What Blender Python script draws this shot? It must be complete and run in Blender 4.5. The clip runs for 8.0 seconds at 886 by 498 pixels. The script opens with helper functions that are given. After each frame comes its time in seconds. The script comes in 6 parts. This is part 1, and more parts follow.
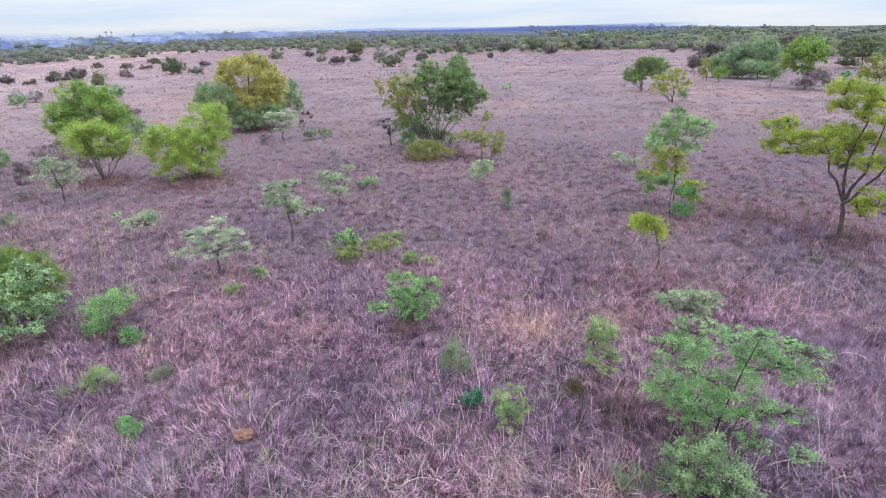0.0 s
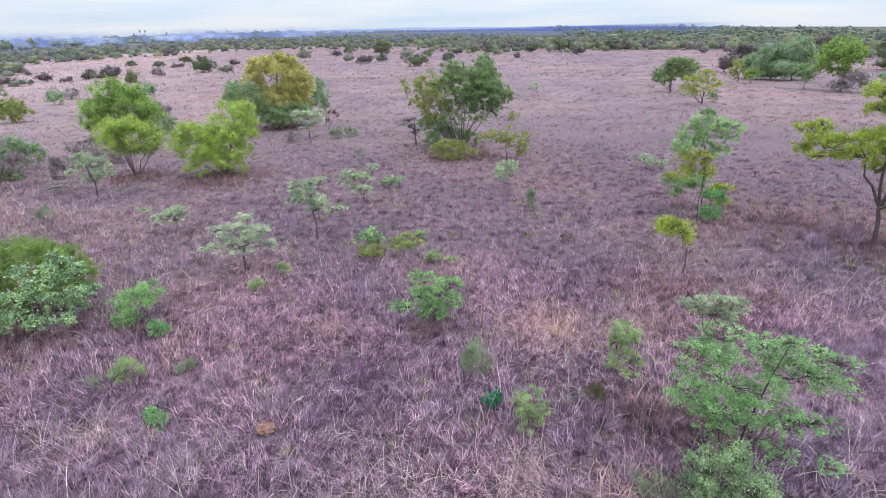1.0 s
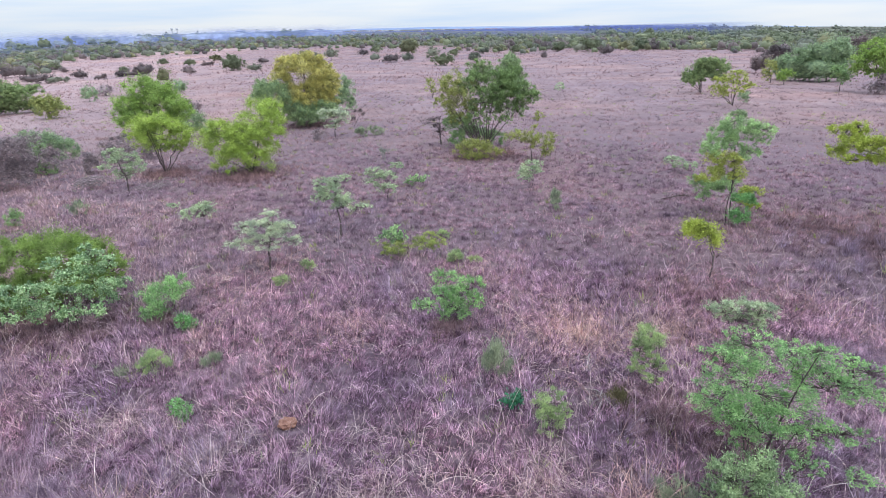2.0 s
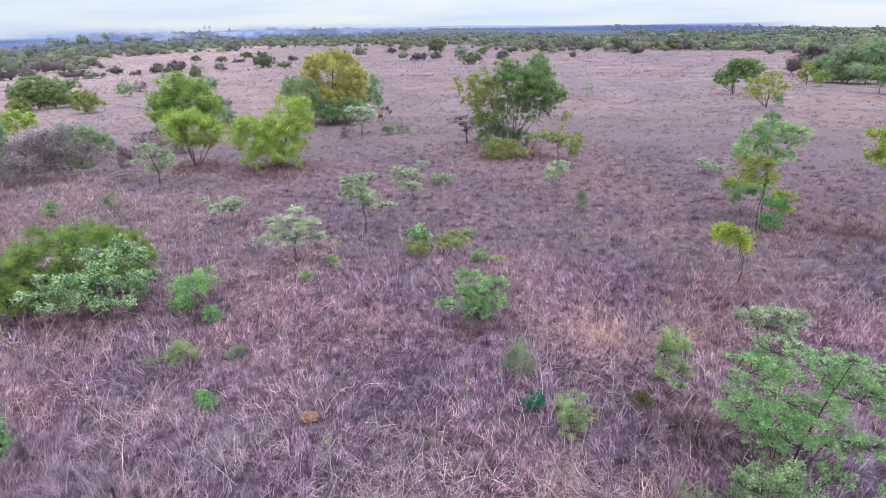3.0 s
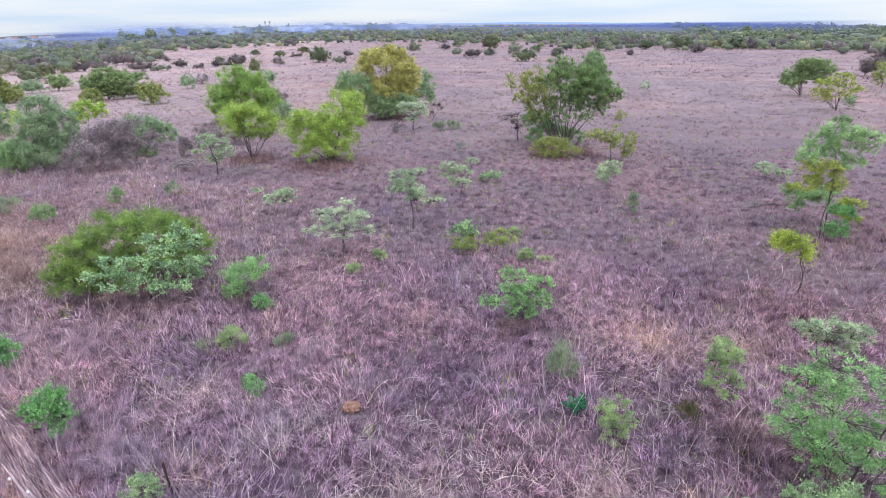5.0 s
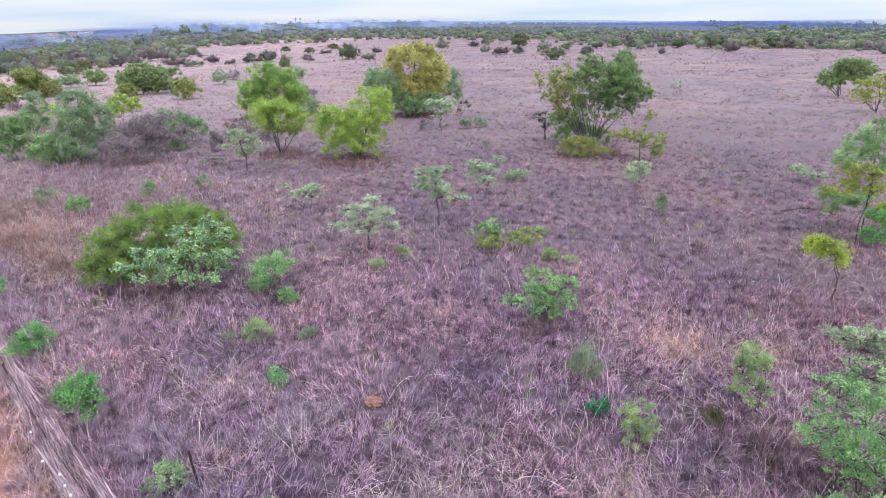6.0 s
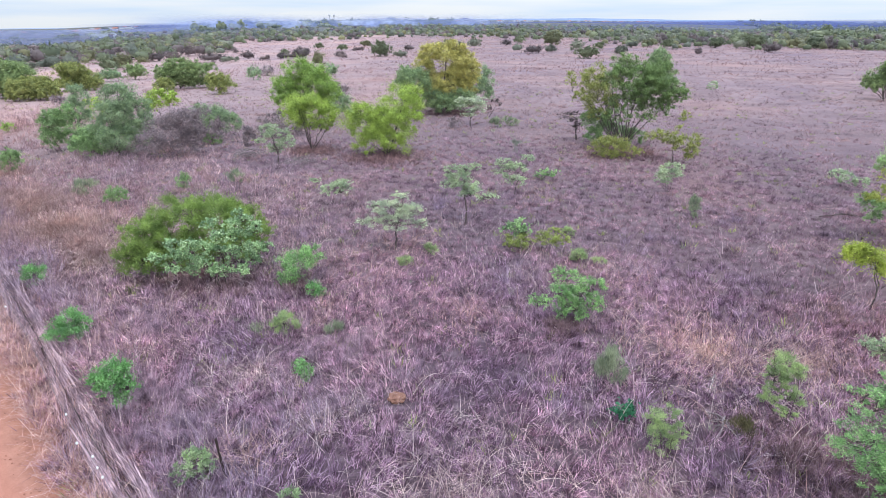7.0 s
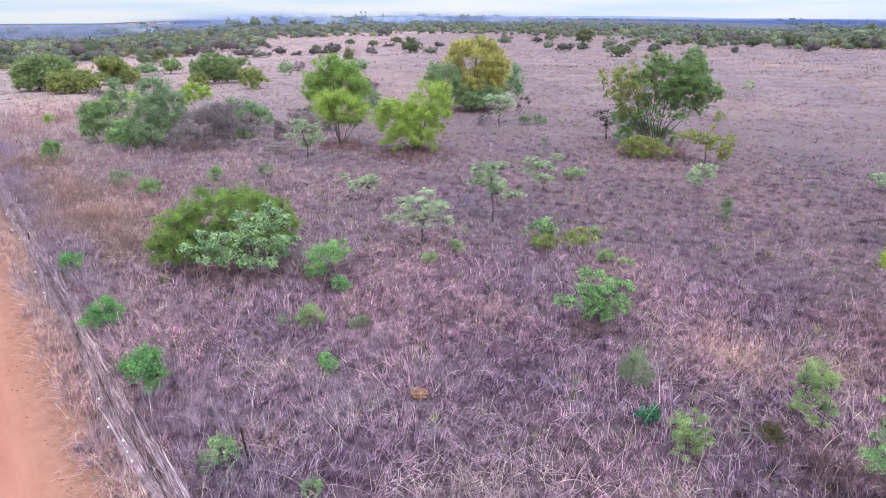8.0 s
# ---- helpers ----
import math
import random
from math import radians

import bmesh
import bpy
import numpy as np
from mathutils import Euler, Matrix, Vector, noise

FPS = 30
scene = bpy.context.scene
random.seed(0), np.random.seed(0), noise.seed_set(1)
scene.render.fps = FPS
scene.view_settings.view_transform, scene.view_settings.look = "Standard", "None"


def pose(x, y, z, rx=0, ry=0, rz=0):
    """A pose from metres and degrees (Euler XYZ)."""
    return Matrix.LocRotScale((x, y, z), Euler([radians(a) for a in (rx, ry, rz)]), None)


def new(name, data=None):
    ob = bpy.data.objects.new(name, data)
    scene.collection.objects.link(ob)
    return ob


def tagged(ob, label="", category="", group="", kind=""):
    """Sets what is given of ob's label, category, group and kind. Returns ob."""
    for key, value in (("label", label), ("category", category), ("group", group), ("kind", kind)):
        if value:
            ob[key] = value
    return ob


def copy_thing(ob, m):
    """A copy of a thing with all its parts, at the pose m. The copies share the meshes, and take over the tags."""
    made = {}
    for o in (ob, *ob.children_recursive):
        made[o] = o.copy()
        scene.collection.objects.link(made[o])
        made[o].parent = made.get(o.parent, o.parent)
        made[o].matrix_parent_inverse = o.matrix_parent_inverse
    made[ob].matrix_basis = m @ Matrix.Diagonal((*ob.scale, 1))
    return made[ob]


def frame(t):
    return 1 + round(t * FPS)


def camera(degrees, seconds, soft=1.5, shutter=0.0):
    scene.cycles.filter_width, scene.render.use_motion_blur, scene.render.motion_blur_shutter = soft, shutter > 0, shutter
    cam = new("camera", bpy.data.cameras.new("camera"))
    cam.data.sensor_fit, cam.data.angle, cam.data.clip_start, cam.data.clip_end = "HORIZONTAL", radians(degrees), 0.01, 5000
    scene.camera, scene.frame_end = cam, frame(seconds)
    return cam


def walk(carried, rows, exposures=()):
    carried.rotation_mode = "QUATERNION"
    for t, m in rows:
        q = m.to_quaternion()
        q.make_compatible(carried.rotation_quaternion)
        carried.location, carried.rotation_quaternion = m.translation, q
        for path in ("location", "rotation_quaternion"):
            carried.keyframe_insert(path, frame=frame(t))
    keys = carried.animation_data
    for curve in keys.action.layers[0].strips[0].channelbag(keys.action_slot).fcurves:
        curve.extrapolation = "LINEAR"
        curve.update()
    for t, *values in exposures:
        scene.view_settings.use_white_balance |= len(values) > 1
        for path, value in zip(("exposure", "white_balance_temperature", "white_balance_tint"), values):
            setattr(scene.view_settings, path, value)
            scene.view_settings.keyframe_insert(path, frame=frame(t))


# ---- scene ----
cam = camera(74.95, 8.0, soft=0.6)
H = 7.0
PATH = [
    (0.0, pose(0, 0, H, 69.20, 0, 0.30) @ pose(0, 0, 0, 0, 0, -1.84)),
    (0.5, pose(0, 0, H, 69.22, 0, 1.56) @ pose(0, 0, 0, 0, 0, -1.78)),
    (1.0, pose(0, 0, H, 69.24, 0, 2.74) @ pose(0, 0, 0, 0, 0, -1.69)),
    (1.5, pose(0, 0, H, 69.24, 0, 3.93) @ pose(0, 0, 0, 0, 0, -1.65)),
    (3.0, pose(0, 0, H, 69.18, 0, 7.70) @ pose(0, 0, 0, 0, 0, -1.28)),
    (3.5, pose(0, 0, H, 69.11, 0, 8.98) @ pose(0, 0, 0, 0, 0, -1.15)),
    (4.0, pose(0, 0, H, 69.07, 0, 10.23) @ pose(0, 0, 0, 0, 0, -1.00)),
    (4.5, pose(0, 0, H, 69.03, 0, 11.41) @ pose(0, 0, 0, 0, 0, -0.94)),
    (6.0, pose(0, 0, H, 68.76, 0, 15.21) @ pose(0, 0, 0, 0, 0, -0.67)),
    (6.5, pose(0, 0, H, 68.70, 0, 16.63) @ pose(0, 0, 0, 0, 0, -0.48)),
    (7.0, pose(0, 0, H, 68.58, 0, 18.08) @ pose(0, 0, 0, 0, 0, -0.29)),
    (7.5, pose(0, 0, H, 68.45, 0, 19.43) @ pose(0, 0, 0, 0, 0, -0.11)),
    (8.0, pose(0, 0, H, 68.31, 0, 20.82)),
]
walk(cam, PATH, exposures=[(0.0, -0.35), (8.0, -0.26)])

# ---------------------------------------------------------------- light
SUN_EL, SUN_AZ = radians(58), radians(150)
world = bpy.data.worlds.new("overcast_sky")
scene.world = world
world.use_nodes = True
wn, wl = world.node_tree.nodes, world.node_tree.links
wn.clear()


def wnode(kind, **inputs):
    n = wn.new(kind)
    for k, v in inputs.items():
        n.inputs[k].default_value = v
    return n


sky = wn.new("ShaderNodeTexSky")
sky.sky_type, sky.sun_disc, sky.sun_elevation, sky.sun_rotation = "NISHITA", False, SUN_EL, SUN_AZ
sky_dim = wnode("ShaderNodeVectorMath")
sky_dim.operation = "SCALE"
sky_dim.inputs["Scale"].default_value = 0.12
wl.new(sky.outputs["Color"], sky_dim.inputs[0])
tc = wn.new("ShaderNodeTexCoord")
streak = wnode("ShaderNodeMapping", Scale=(1.6, 1.6, 22.0))
wl.new(tc.outputs["Generated"], streak.inputs["Vector"])
cloud_noise = wnode("ShaderNodeTexNoise", Scale=1.7, Detail=6.0, Roughness=0.55)
wl.new(streak.outputs["Vector"], cloud_noise.inputs["Vector"])
cloud_ramp = wn.new("ShaderNodeValToRGB")
cloud_ramp.color_ramp.elements[0].position, cloud_ramp.color_ramp.elements[0].color = 0.38, (0.70, 0.86, 1.09, 1)
cloud_ramp.color_ramp.elements[1].position, cloud_ramp.color_ramp.elements[1].color = 0.68, (0.94, 1.0, 1.07, 1)
sep = wn.new("ShaderNodeSeparateXYZ")
wl.new(tc.outputs["Generated"], sep.inputs["Vector"])
low_cloud = wn.new("ShaderNodeMapRange")
for k, v in (("From Min", 0.0), ("From Max", 0.07), ("To Min", 0.07), ("To Max", 0.0)):
    low_cloud.inputs[k].default_value = v
wl.new(sep.outputs["Z"], low_cloud.inputs["Value"])
cloud_sum = wn.new("ShaderNodeMath")
wl.new(cloud_noise.outputs["Fac"], cloud_sum.inputs[0])
wl.new(low_cloud.outputs["Result"], cloud_sum.inputs[1])
wl.new(cloud_sum.outputs["Value"], cloud_ramp.inputs["Fac"])
zen = wn.new("ShaderNodeMapRange")
for k, v in (("From Min", 0.0), ("From Max", 1.0), ("To Min", 1.08), ("To Max", 2.9)):
    zen.inputs[k].default_value = v
wl.new(sep.outputs["Z"], zen.inputs["Value"])
cloud_lit = wn.new("ShaderNodeVectorMath")
cloud_lit.operation = "SCALE"
wl.new(cloud_ramp.outputs["Color"], cloud_lit.inputs[0])
# the cloud is thicker away from the sun
thick = wn.new("ShaderNodeMapRange")
for k, v in (("From Min", -0.6), ("From Max", 0.6), ("To Min", 1.03), ("To Max", 1.12)):
    thick.inputs[k].default_value = v
wl.new(sep.outputs["X"], thick.inputs["Value"])
cloud_gain = wn.new("ShaderNodeMath")
cloud_gain.operation = "MULTIPLY"
wl.new(zen.outputs["Result"], cloud_gain.inputs[0])
wl.new(thick.outputs["Result"], cloud_gain.inputs[1])
wl.new(cloud_gain.outputs["Value"], cloud_lit.inputs["Scale"])
cover = wn.new("ShaderNodeMix")
cover.data_type = "RGBA"
cover.inputs["Factor"].default_value = 0.9
wl.new(sky_dim.outputs["Vector"], cover.inputs["A"])
wl.new(cloud_lit.outputs["Vector"], cover.inputs["B"])
back = wnode("ShaderNodeBackground", Strength=1.0)
wl.new(cover.outputs["Result"], back.inputs["Color"])
wout = wn.new("ShaderNodeOutputWorld")
wl.new(back.outputs["Background"], wout.inputs["Surface"])

sun_data = bpy.data.lights.new("sun", "SUN")
sun_data.energy, sun_data.angle, sun_data.color = 1.5, radians(11), (1.0, 0.96, 0.9)
sun = new("sun", sun_data)
sun.matrix_world = Matrix.Rotation(math.pi - SUN_AZ, 4, "Z") @ pose(0, 0, 60, 90 - math.degrees(SUN_EL))

# ---------------------------------------------------------------- materials


class Mat:
    """A node material under construction."""

    def __init__(self, name):
        self.m = bpy.data.materials.new(name)
        self.m.use_nodes = True
        self.n, self.l = self.m.node_tree.nodes, self.m.node_tree.links
        self.bsdf = self.n["Principled BSDF"]
        self.out = self.n["Material Output"]

    def node(self, kind, links=(), **inputs):
        n = self.n.new(kind)
        for k, v in inputs.items():
            n.inputs[k.replace("_", " ")].default_value = v
        for k, sock in links:
            self.l.new(sock, n.inputs[k])
        return n

    def pos(self):
        return self.node("ShaderNodeNewGeometry").outputs["Position"]

    def island(self):
        return self.node("ShaderNodeNewGeometry").outputs["Random Per Island"]

    def noise(self, vec, scale, detail=4.0, rough=0.55):
        return self.node("ShaderNodeTexNoise", [("Vector", vec)], Scale=scale, Detail=detail, Roughness=rough).outputs["Fac"]

    def ramp(self, fac, stops):
        n = self.node("ShaderNodeValToRGB", [("Fac", fac)])
        e = n.color_ramp.elements
        while len(e) < len(stops):
            e.new(0.5)
        for el, (p, c) in zip(e, stops):
            el.position, el.color = p, (*c, 1)
        return n.outputs["Color"]

    def mix(self, fac, a, b, blend="MIX"):
        n = self.n.new("ShaderNodeMix")
        n.data_type, n.blend_type = "RGBA", blend
        for key, v in (("Factor", fac), ("A", a), ("B", b)):
            sock = [s for s in n.inputs if s.name == key and s.enabled][0]
            if isinstance(v, (int, float)):
                sock.default_value = v
            elif isinstance(v, tuple):
                sock.default_value = (*v, 1)
            else:
                self.l.new(v, sock)
        return [s for s in n.outputs if s.enabled][0]

    def bump(self, height, strength, distance):
        n = self.node("ShaderNodeBump", [("Height", height)], Strength=strength, Distance=distance)
        self.l.new(n.outputs["Normal"], self.bsdf.inputs["Normal"])

    def base(self, col, rough=0.9, spec=0.2):
        if isinstance(col, tuple):
            self.bsdf.inputs["Base Color"].default_value = (*col, 1)
        else:
            self.l.new(col, self.bsdf.inputs["Base Color"])
        self.bsdf.inputs["Roughness"].default_value = rough
        self.bsdf.inputs["Specular IOR Level"].default_value = spec

    def thin(self, col, share):
        """Lets part of the light through, as thin leaves do."""
        tr = self.node("ShaderNodeBsdfTranslucent")
        self.l.new(col, tr.inputs["Color"])
        mx = self.node("ShaderNodeMixShader", Fac=share)
        self.l.new(self.bsdf.outputs["BSDF"], mx.inputs[1])
        self.l.new(tr.outputs["BSDF"], mx.inputs[2])
        self.l.new(mx.outputs["Shader"], self.out.inputs["Surface"])


def leaf_material(name, dark, mid, light, through_share=0.32, rough=0.6, patch_scale=3.0, spread=0.6):
    """Leaf colours vary from leaf to leaf by spread, and from bough to bough."""
    k = Mat(name)
    dark, light = [tuple(m_ + (e_ - m_) * spread for m_, e_ in zip(mid, end_)) for end_ in (dark, light)]
    col = k.ramp(k.island(), [(0.0, dark), (0.5, mid), (1.0, light)])
    patch = k.noise(k.pos(), patch_scale, 2.0)
    tint = k.ramp(patch, [(0.36, (0.66, 0.69, 0.66)), (0.64, (1.28, 1.24, 1.1))])
    col = k.mix(1.0, col, tint, "MULTIPLY")
    k.base(col, rough, 0.25)
    k.thin(col, through_share)
    return k.m


def bark_material(name, dark, light):
    k = Mat(name)
    p = k.pos()
    col = k.ramp(k.noise(p, 14.0, 6.0, 0.7), [(0.3, dark), (0.7, light)])
    k.base(col, 0.92, 0.1)
    k.bump(k.noise(p, 60.0, 4.0), 0.6, 0.01)
    return k.m


def grass_material(name, stops, patch_lo, patch_hi, share=0.06, tuft_lo=(0.36, 0.33, 0.36), tuft_scale=4.2, tuft_hi=1.5):
    k = Mat(name)
    p = k.pos()
    col = k.ramp(k.island(), stops)
    big = k.ramp(k.noise(p, 0.22, 4.0, 0.6), [(0.38, patch_lo), (0.6, patch_hi)])
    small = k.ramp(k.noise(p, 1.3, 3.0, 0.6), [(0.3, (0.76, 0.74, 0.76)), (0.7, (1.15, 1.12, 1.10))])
    # tuft-sized tone noise; its dark end also stands in for shade between tufts
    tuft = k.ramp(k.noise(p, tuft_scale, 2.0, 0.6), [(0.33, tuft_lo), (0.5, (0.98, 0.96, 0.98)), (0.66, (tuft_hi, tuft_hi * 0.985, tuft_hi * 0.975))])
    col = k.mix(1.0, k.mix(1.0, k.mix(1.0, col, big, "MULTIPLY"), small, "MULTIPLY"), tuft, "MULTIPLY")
    k.base(col, 0.8, 0.15)
    k.thin(col, share)
    return k.m


LEAF = {
    "yellowolive": leaf_material("yellow_olive_leaf", (0.28, 0.33, 0.08), (0.45, 0.505, 0.135), (0.62, 0.66, 0.23)),
    "soft": leaf_material("light_soft_leaf", (0.25, 0.39, 0.18), (0.40, 0.58, 0.28), (0.58, 0.74, 0.44), spread=0.9),
    "lime": leaf_material("lime_leaf", (0.27, 0.37, 0.085), (0.42, 0.56, 0.13), (0.59, 0.71, 0.24)),
    "limeyellow": leaf_material("yellow_green_leaf", (0.29, 0.36, 0.06), (0.46, 0.55, 0.11), (0.66, 0.71, 0.2)),
    "leaf": leaf_material("mid_green_leaf", (0.2, 0.32, 0.085), (0.335, 0.49, 0.14), (0.47, 0.62, 0.23)),
    "leafdeep": leaf_material("deep_green_leaf", (0.18, 0.25, 0.125), (0.3, 0.395, 0.19), (0.425, 0.515, 0.275)),
    "leafblue": leaf_material("soft_green_leaf", (0.17, 0.27, 0.12), (0.28, 0.42, 0.2), (0.42, 0.55, 0.31)),
    "deep": leaf_material("dark_green_leaf", (0.185, 0.27, 0.145), (0.305, 0.415, 0.23), (0.445, 0.55, 0.33)),
    "blue": leaf_material("grey_green_leaf", (0.2, 0.285, 0.17), (0.32, 0.43, 0.27), (0.42, 0.52, 0.345)),
    "green": leaf_material("tree_green_leaf", (0.13, 0.21, 0.09), (0.235, 0.345, 0.145), (0.38, 0.5, 0.23)),
    "olive": leaf_material("olive_leaf", (0.23, 0.26, 0.085), (0.37, 0.405, 0.14), (0.55, 0.57, 0.23)),
    "olivedark": leaf_material("brown_olive_leaf", (0.22, 0.25, 0.1), (0.345, 0.385, 0.15), (0.5, 0.52, 0.23)),
    "gold": leaf_material("golden_leaf", (0.37, 0.335, 0.115), (0.585, 0.54, 0.2), (0.79, 0.74, 0.33)),
    "fern": leaf_material("feathery_leaf", (0.16, 0.25, 0.07), (0.27, 0.385, 0.12), (0.4, 0.52, 0.18)),
    "pale": leaf_material("pale_leaf", (0.18, 0.32, 0.15), (0.32, 0.5, 0.245), (0.54, 0.69, 0.42), spread=0.9),
    "paleleaf": leaf_material("pale_round_leaf", (0.18, 0.32, 0.15), (0.39, 0.57, 0.325), (0.68, 0.83, 0.57), spread=1.0),
    "silver": leaf_material("silver_leaf", (0.34, 0.42, 0.3), (0.54, 0.62, 0.47), (0.8, 0.83, 0.72), spread=0.9),
    "mint": leaf_material("mint_leaf", (0.27, 0.36, 0.23), (0.46, 0.57, 0.38), (0.74, 0.81, 0.64), spread=0.9),
    "freshtip": leaf_material("fresh_light_leaf", (0.17, 0.34, 0.12), (0.3, 0.53, 0.215), (0.55, 0.77, 0.43), spread=0.95),
    "fresh": leaf_material("fresh_leaf", (0.12, 0.27, 0.1), (0.21, 0.45, 0.17), (0.39, 0.65, 0.34), spread=0.9),
    "nearleaf": leaf_material("fresh_bush_leaf", (0.18, 0.35, 0.14), (0.32, 0.56, 0.245), (0.56, 0.77, 0.43), spread=0.9),
    "darkgreen": leaf_material("glossy_dark_leaf", (0.030, 0.134, 0.077), (0.060, 0.224, 0.132), (0.100, 0.314, 0.186)),
    "acid": leaf_material("acid_leaf", (0.23, 0.29, 0.09), (0.365, 0.435, 0.15), (0.49, 0.56, 0.22)),
    "roundherb": leaf_material("light_herb_leaf", (0.24, 0.34, 0.15), (0.41, 0.53, 0.255), (0.6, 0.7, 0.42)),
    "acidleaf": leaf_material("fern_green_leaf", (0.23, 0.33, 0.14), (0.37, 0.485, 0.235), (0.52, 0.62, 0.36)),
    "sage": leaf_material("sage_leaf", (0.22, 0.26, 0.19), (0.32, 0.37, 0.27), (0.44, 0.48, 0.37), spread=0.9),
    "sageleaf": leaf_material("pale_sage_leaf", (0.19, 0.28, 0.16), (0.32, 0.445, 0.25), (0.5, 0.62, 0.4), spread=0.9),
    "dry": leaf_material("dry_leaf", (0.200, 0.202, 0.199), (0.280, 0.302, 0.280), (0.360, 0.403, 0.361)),
    "dead": leaf_material("dead_twig", (0.035, 0.025, 0.028), (0.06, 0.045, 0.05), (0.10, 0.08, 0.085), 0.0),
    "brown": leaf_material("brown_leaf", (0.090, 0.078, 0.051), (0.150, 0.134, 0.077), (0.220, 0.202, 0.118)),
    "bare": leaf_material("bare_twig", (0.175, 0.135, 0.165), (0.29, 0.23, 0.27), (0.45, 0.375, 0.415), 0.0),
}
# leaf colours for far plants, dulled and greyed to hold distance haze
HAZED_LEAF = {
    "green": leaf_material("hazed_green_leaf", (0.135, 0.16, 0.105), (0.19, 0.22, 0.15), (0.255, 0.29, 0.2), patch_scale=0.11, spread=1.0),
    "grey": leaf_material("hazed_grey_leaf", (0.15, 0.165, 0.142), (0.215, 0.232, 0.198), (0.28, 0.30, 0.255), patch_scale=0.11, spread=1.0),
    "olive": leaf_material("hazed_olive_leaf", (0.165, 0.165, 0.105), (0.235, 0.235, 0.145), (0.31, 0.31, 0.19), patch_scale=0.11, spread=1.0),
    "brown": leaf_material("hazed_brown_leaf", (0.14, 0.112, 0.128), (0.2, 0.162, 0.182), (0.27, 0.22, 0.24), patch_scale=0.11, spread=1.0),
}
BARK = bark_material("dark_bark", (0.05, 0.038, 0.038), (0.18, 0.145, 0.14))
BARK_GREY = bark_material("grey_bark", (0.12, 0.10, 0.10), (0.32, 0.27, 0.27))

MAUVE = [(0.0, (0.072, 0.037, 0.061)), (0.35, (0.251, 0.151, 0.221)), (0.7, (0.464, 0.322, 0.423)), (1.0, (0.807, 0.61, 0.699))]
STRAW = [(0.0, (0.323, 0.223, 0.235)), (0.4, (0.484, 0.375, 0.368)), (0.75, (0.627, 0.527, 0.497)), (1.0, (0.779, 0.712, 0.681))]
SEED = grass_material("pale_seed_stalk", [(0.0, (0.428, 0.331, 0.322)), (0.5, (0.614, 0.515, 0.479)), (1.0, (0.8, 0.718, 0.67))], (0.92, 0.9, 0.95), (1.08, 1.0, 0.97), tuft_lo=(0.8, 0.8, 0.8))
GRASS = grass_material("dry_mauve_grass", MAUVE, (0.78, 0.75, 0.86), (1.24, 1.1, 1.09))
STALK = grass_material("dry_straw_stalk", STRAW, (0.88, 0.86, 0.92), (1.1, 1.0, 0.95))
TALL = grass_material("tall_straw_grass", [(0.0, (0.37, 0.25, 0.25)), (0.5, (0.60, 0.46, 0.46)), (1.0, (0.82, 0.70, 0.69))], (0.9, 0.88, 1.0), (1.1, 1.0, 0.95), tuft_lo=(0.6, 0.58, 0.61))
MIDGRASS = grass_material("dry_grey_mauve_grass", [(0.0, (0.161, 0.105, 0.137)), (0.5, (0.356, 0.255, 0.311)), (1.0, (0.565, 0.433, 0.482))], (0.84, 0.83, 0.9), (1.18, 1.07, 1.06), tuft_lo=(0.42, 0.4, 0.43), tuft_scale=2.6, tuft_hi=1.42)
FIELD = grass_material("dry_pink_grass", [(0.0, (0.323, 0.242, 0.248)), (0.5, (0.378, 0.286, 0.289)), (1.0, (0.436, 0.334, 0.333))], (0.86, 0.88, 0.97), (1.14, 1.0, 0.97), tuft_lo=(0.7, 0.69, 0.7), tuft_scale=0.9, tuft_hi=1.14)
PINK = grass_material("pale_pink_grass", [(0.0, (0.371, 0.267, 0.267)), (0.5, (0.429, 0.316, 0.312)), (1.0, (0.492, 0.369, 0.361))], (0.9, 0.88, 0.96), (1.06, 1.0, 0.99), tuft_lo=(0.84, 0.82, 0.84), tuft_scale=0.8, tuft_hi=1.1)
# grass coloured this dark to stand in for small shadows in the field
SHADOWGRASS = grass_material("shadow_grass", [(0.0, (0.06, 0.045, 0.055)), (0.5, (0.11, 0.085, 0.10)), (1.0, (0.18, 0.14, 0.16))], (0.9, 0.9, 0.95), (1.1, 1.05, 1.0))
TAN = grass_material("tan_straw_grass", [(0.0, (0.33, 0.195, 0.175)), (0.5, (0.56, 0.385, 0.34)), (1.0, (0.78, 0.62, 0.56))], (0.92, 0.9, 0.95), (1.1, 1.0, 0.95), tuft_lo=(0.6, 0.57, 0.57))
# reddish-brown grass whose dark tone also serves as painted shade under plants
REDDISH_SHADE = grass_material("reddish_shade_grass", [(0.0, (0.156, 0.098, 0.11)), (0.5, (0.294, 0.201, 0.21)), (1.0, (0.46, 0.353, 0.357))], (0.9, 0.88, 0.95), (1.1, 1.0, 0.95))
PALE_LILAC = grass_material("pale_lilac_grass", [(0.0, (0.123, 0.081, 0.097)), (0.4, (0.302, 0.221, 0.259)), (0.75, (0.47, 0.362, 0.4)), (1.0, (0.694, 0.551, 0.572))], (0.92, 0.92, 1.0), (1.08, 1.0, 1.0), tuft_lo=(0.5, 0.48, 0.5))
SWEPT = grass_material("pale_swept_straw", [(0.0, (0.40, 0.295, 0.275)), (0.5, (0.60, 0.475, 0.44)), (1.0, (0.82, 0.70, 0.65))], (0.95, 0.92, 0.97), (1.06, 1.0, 0.97), tuft_lo=(0.6, 0.57, 0.58), tuft_hi=1.25)
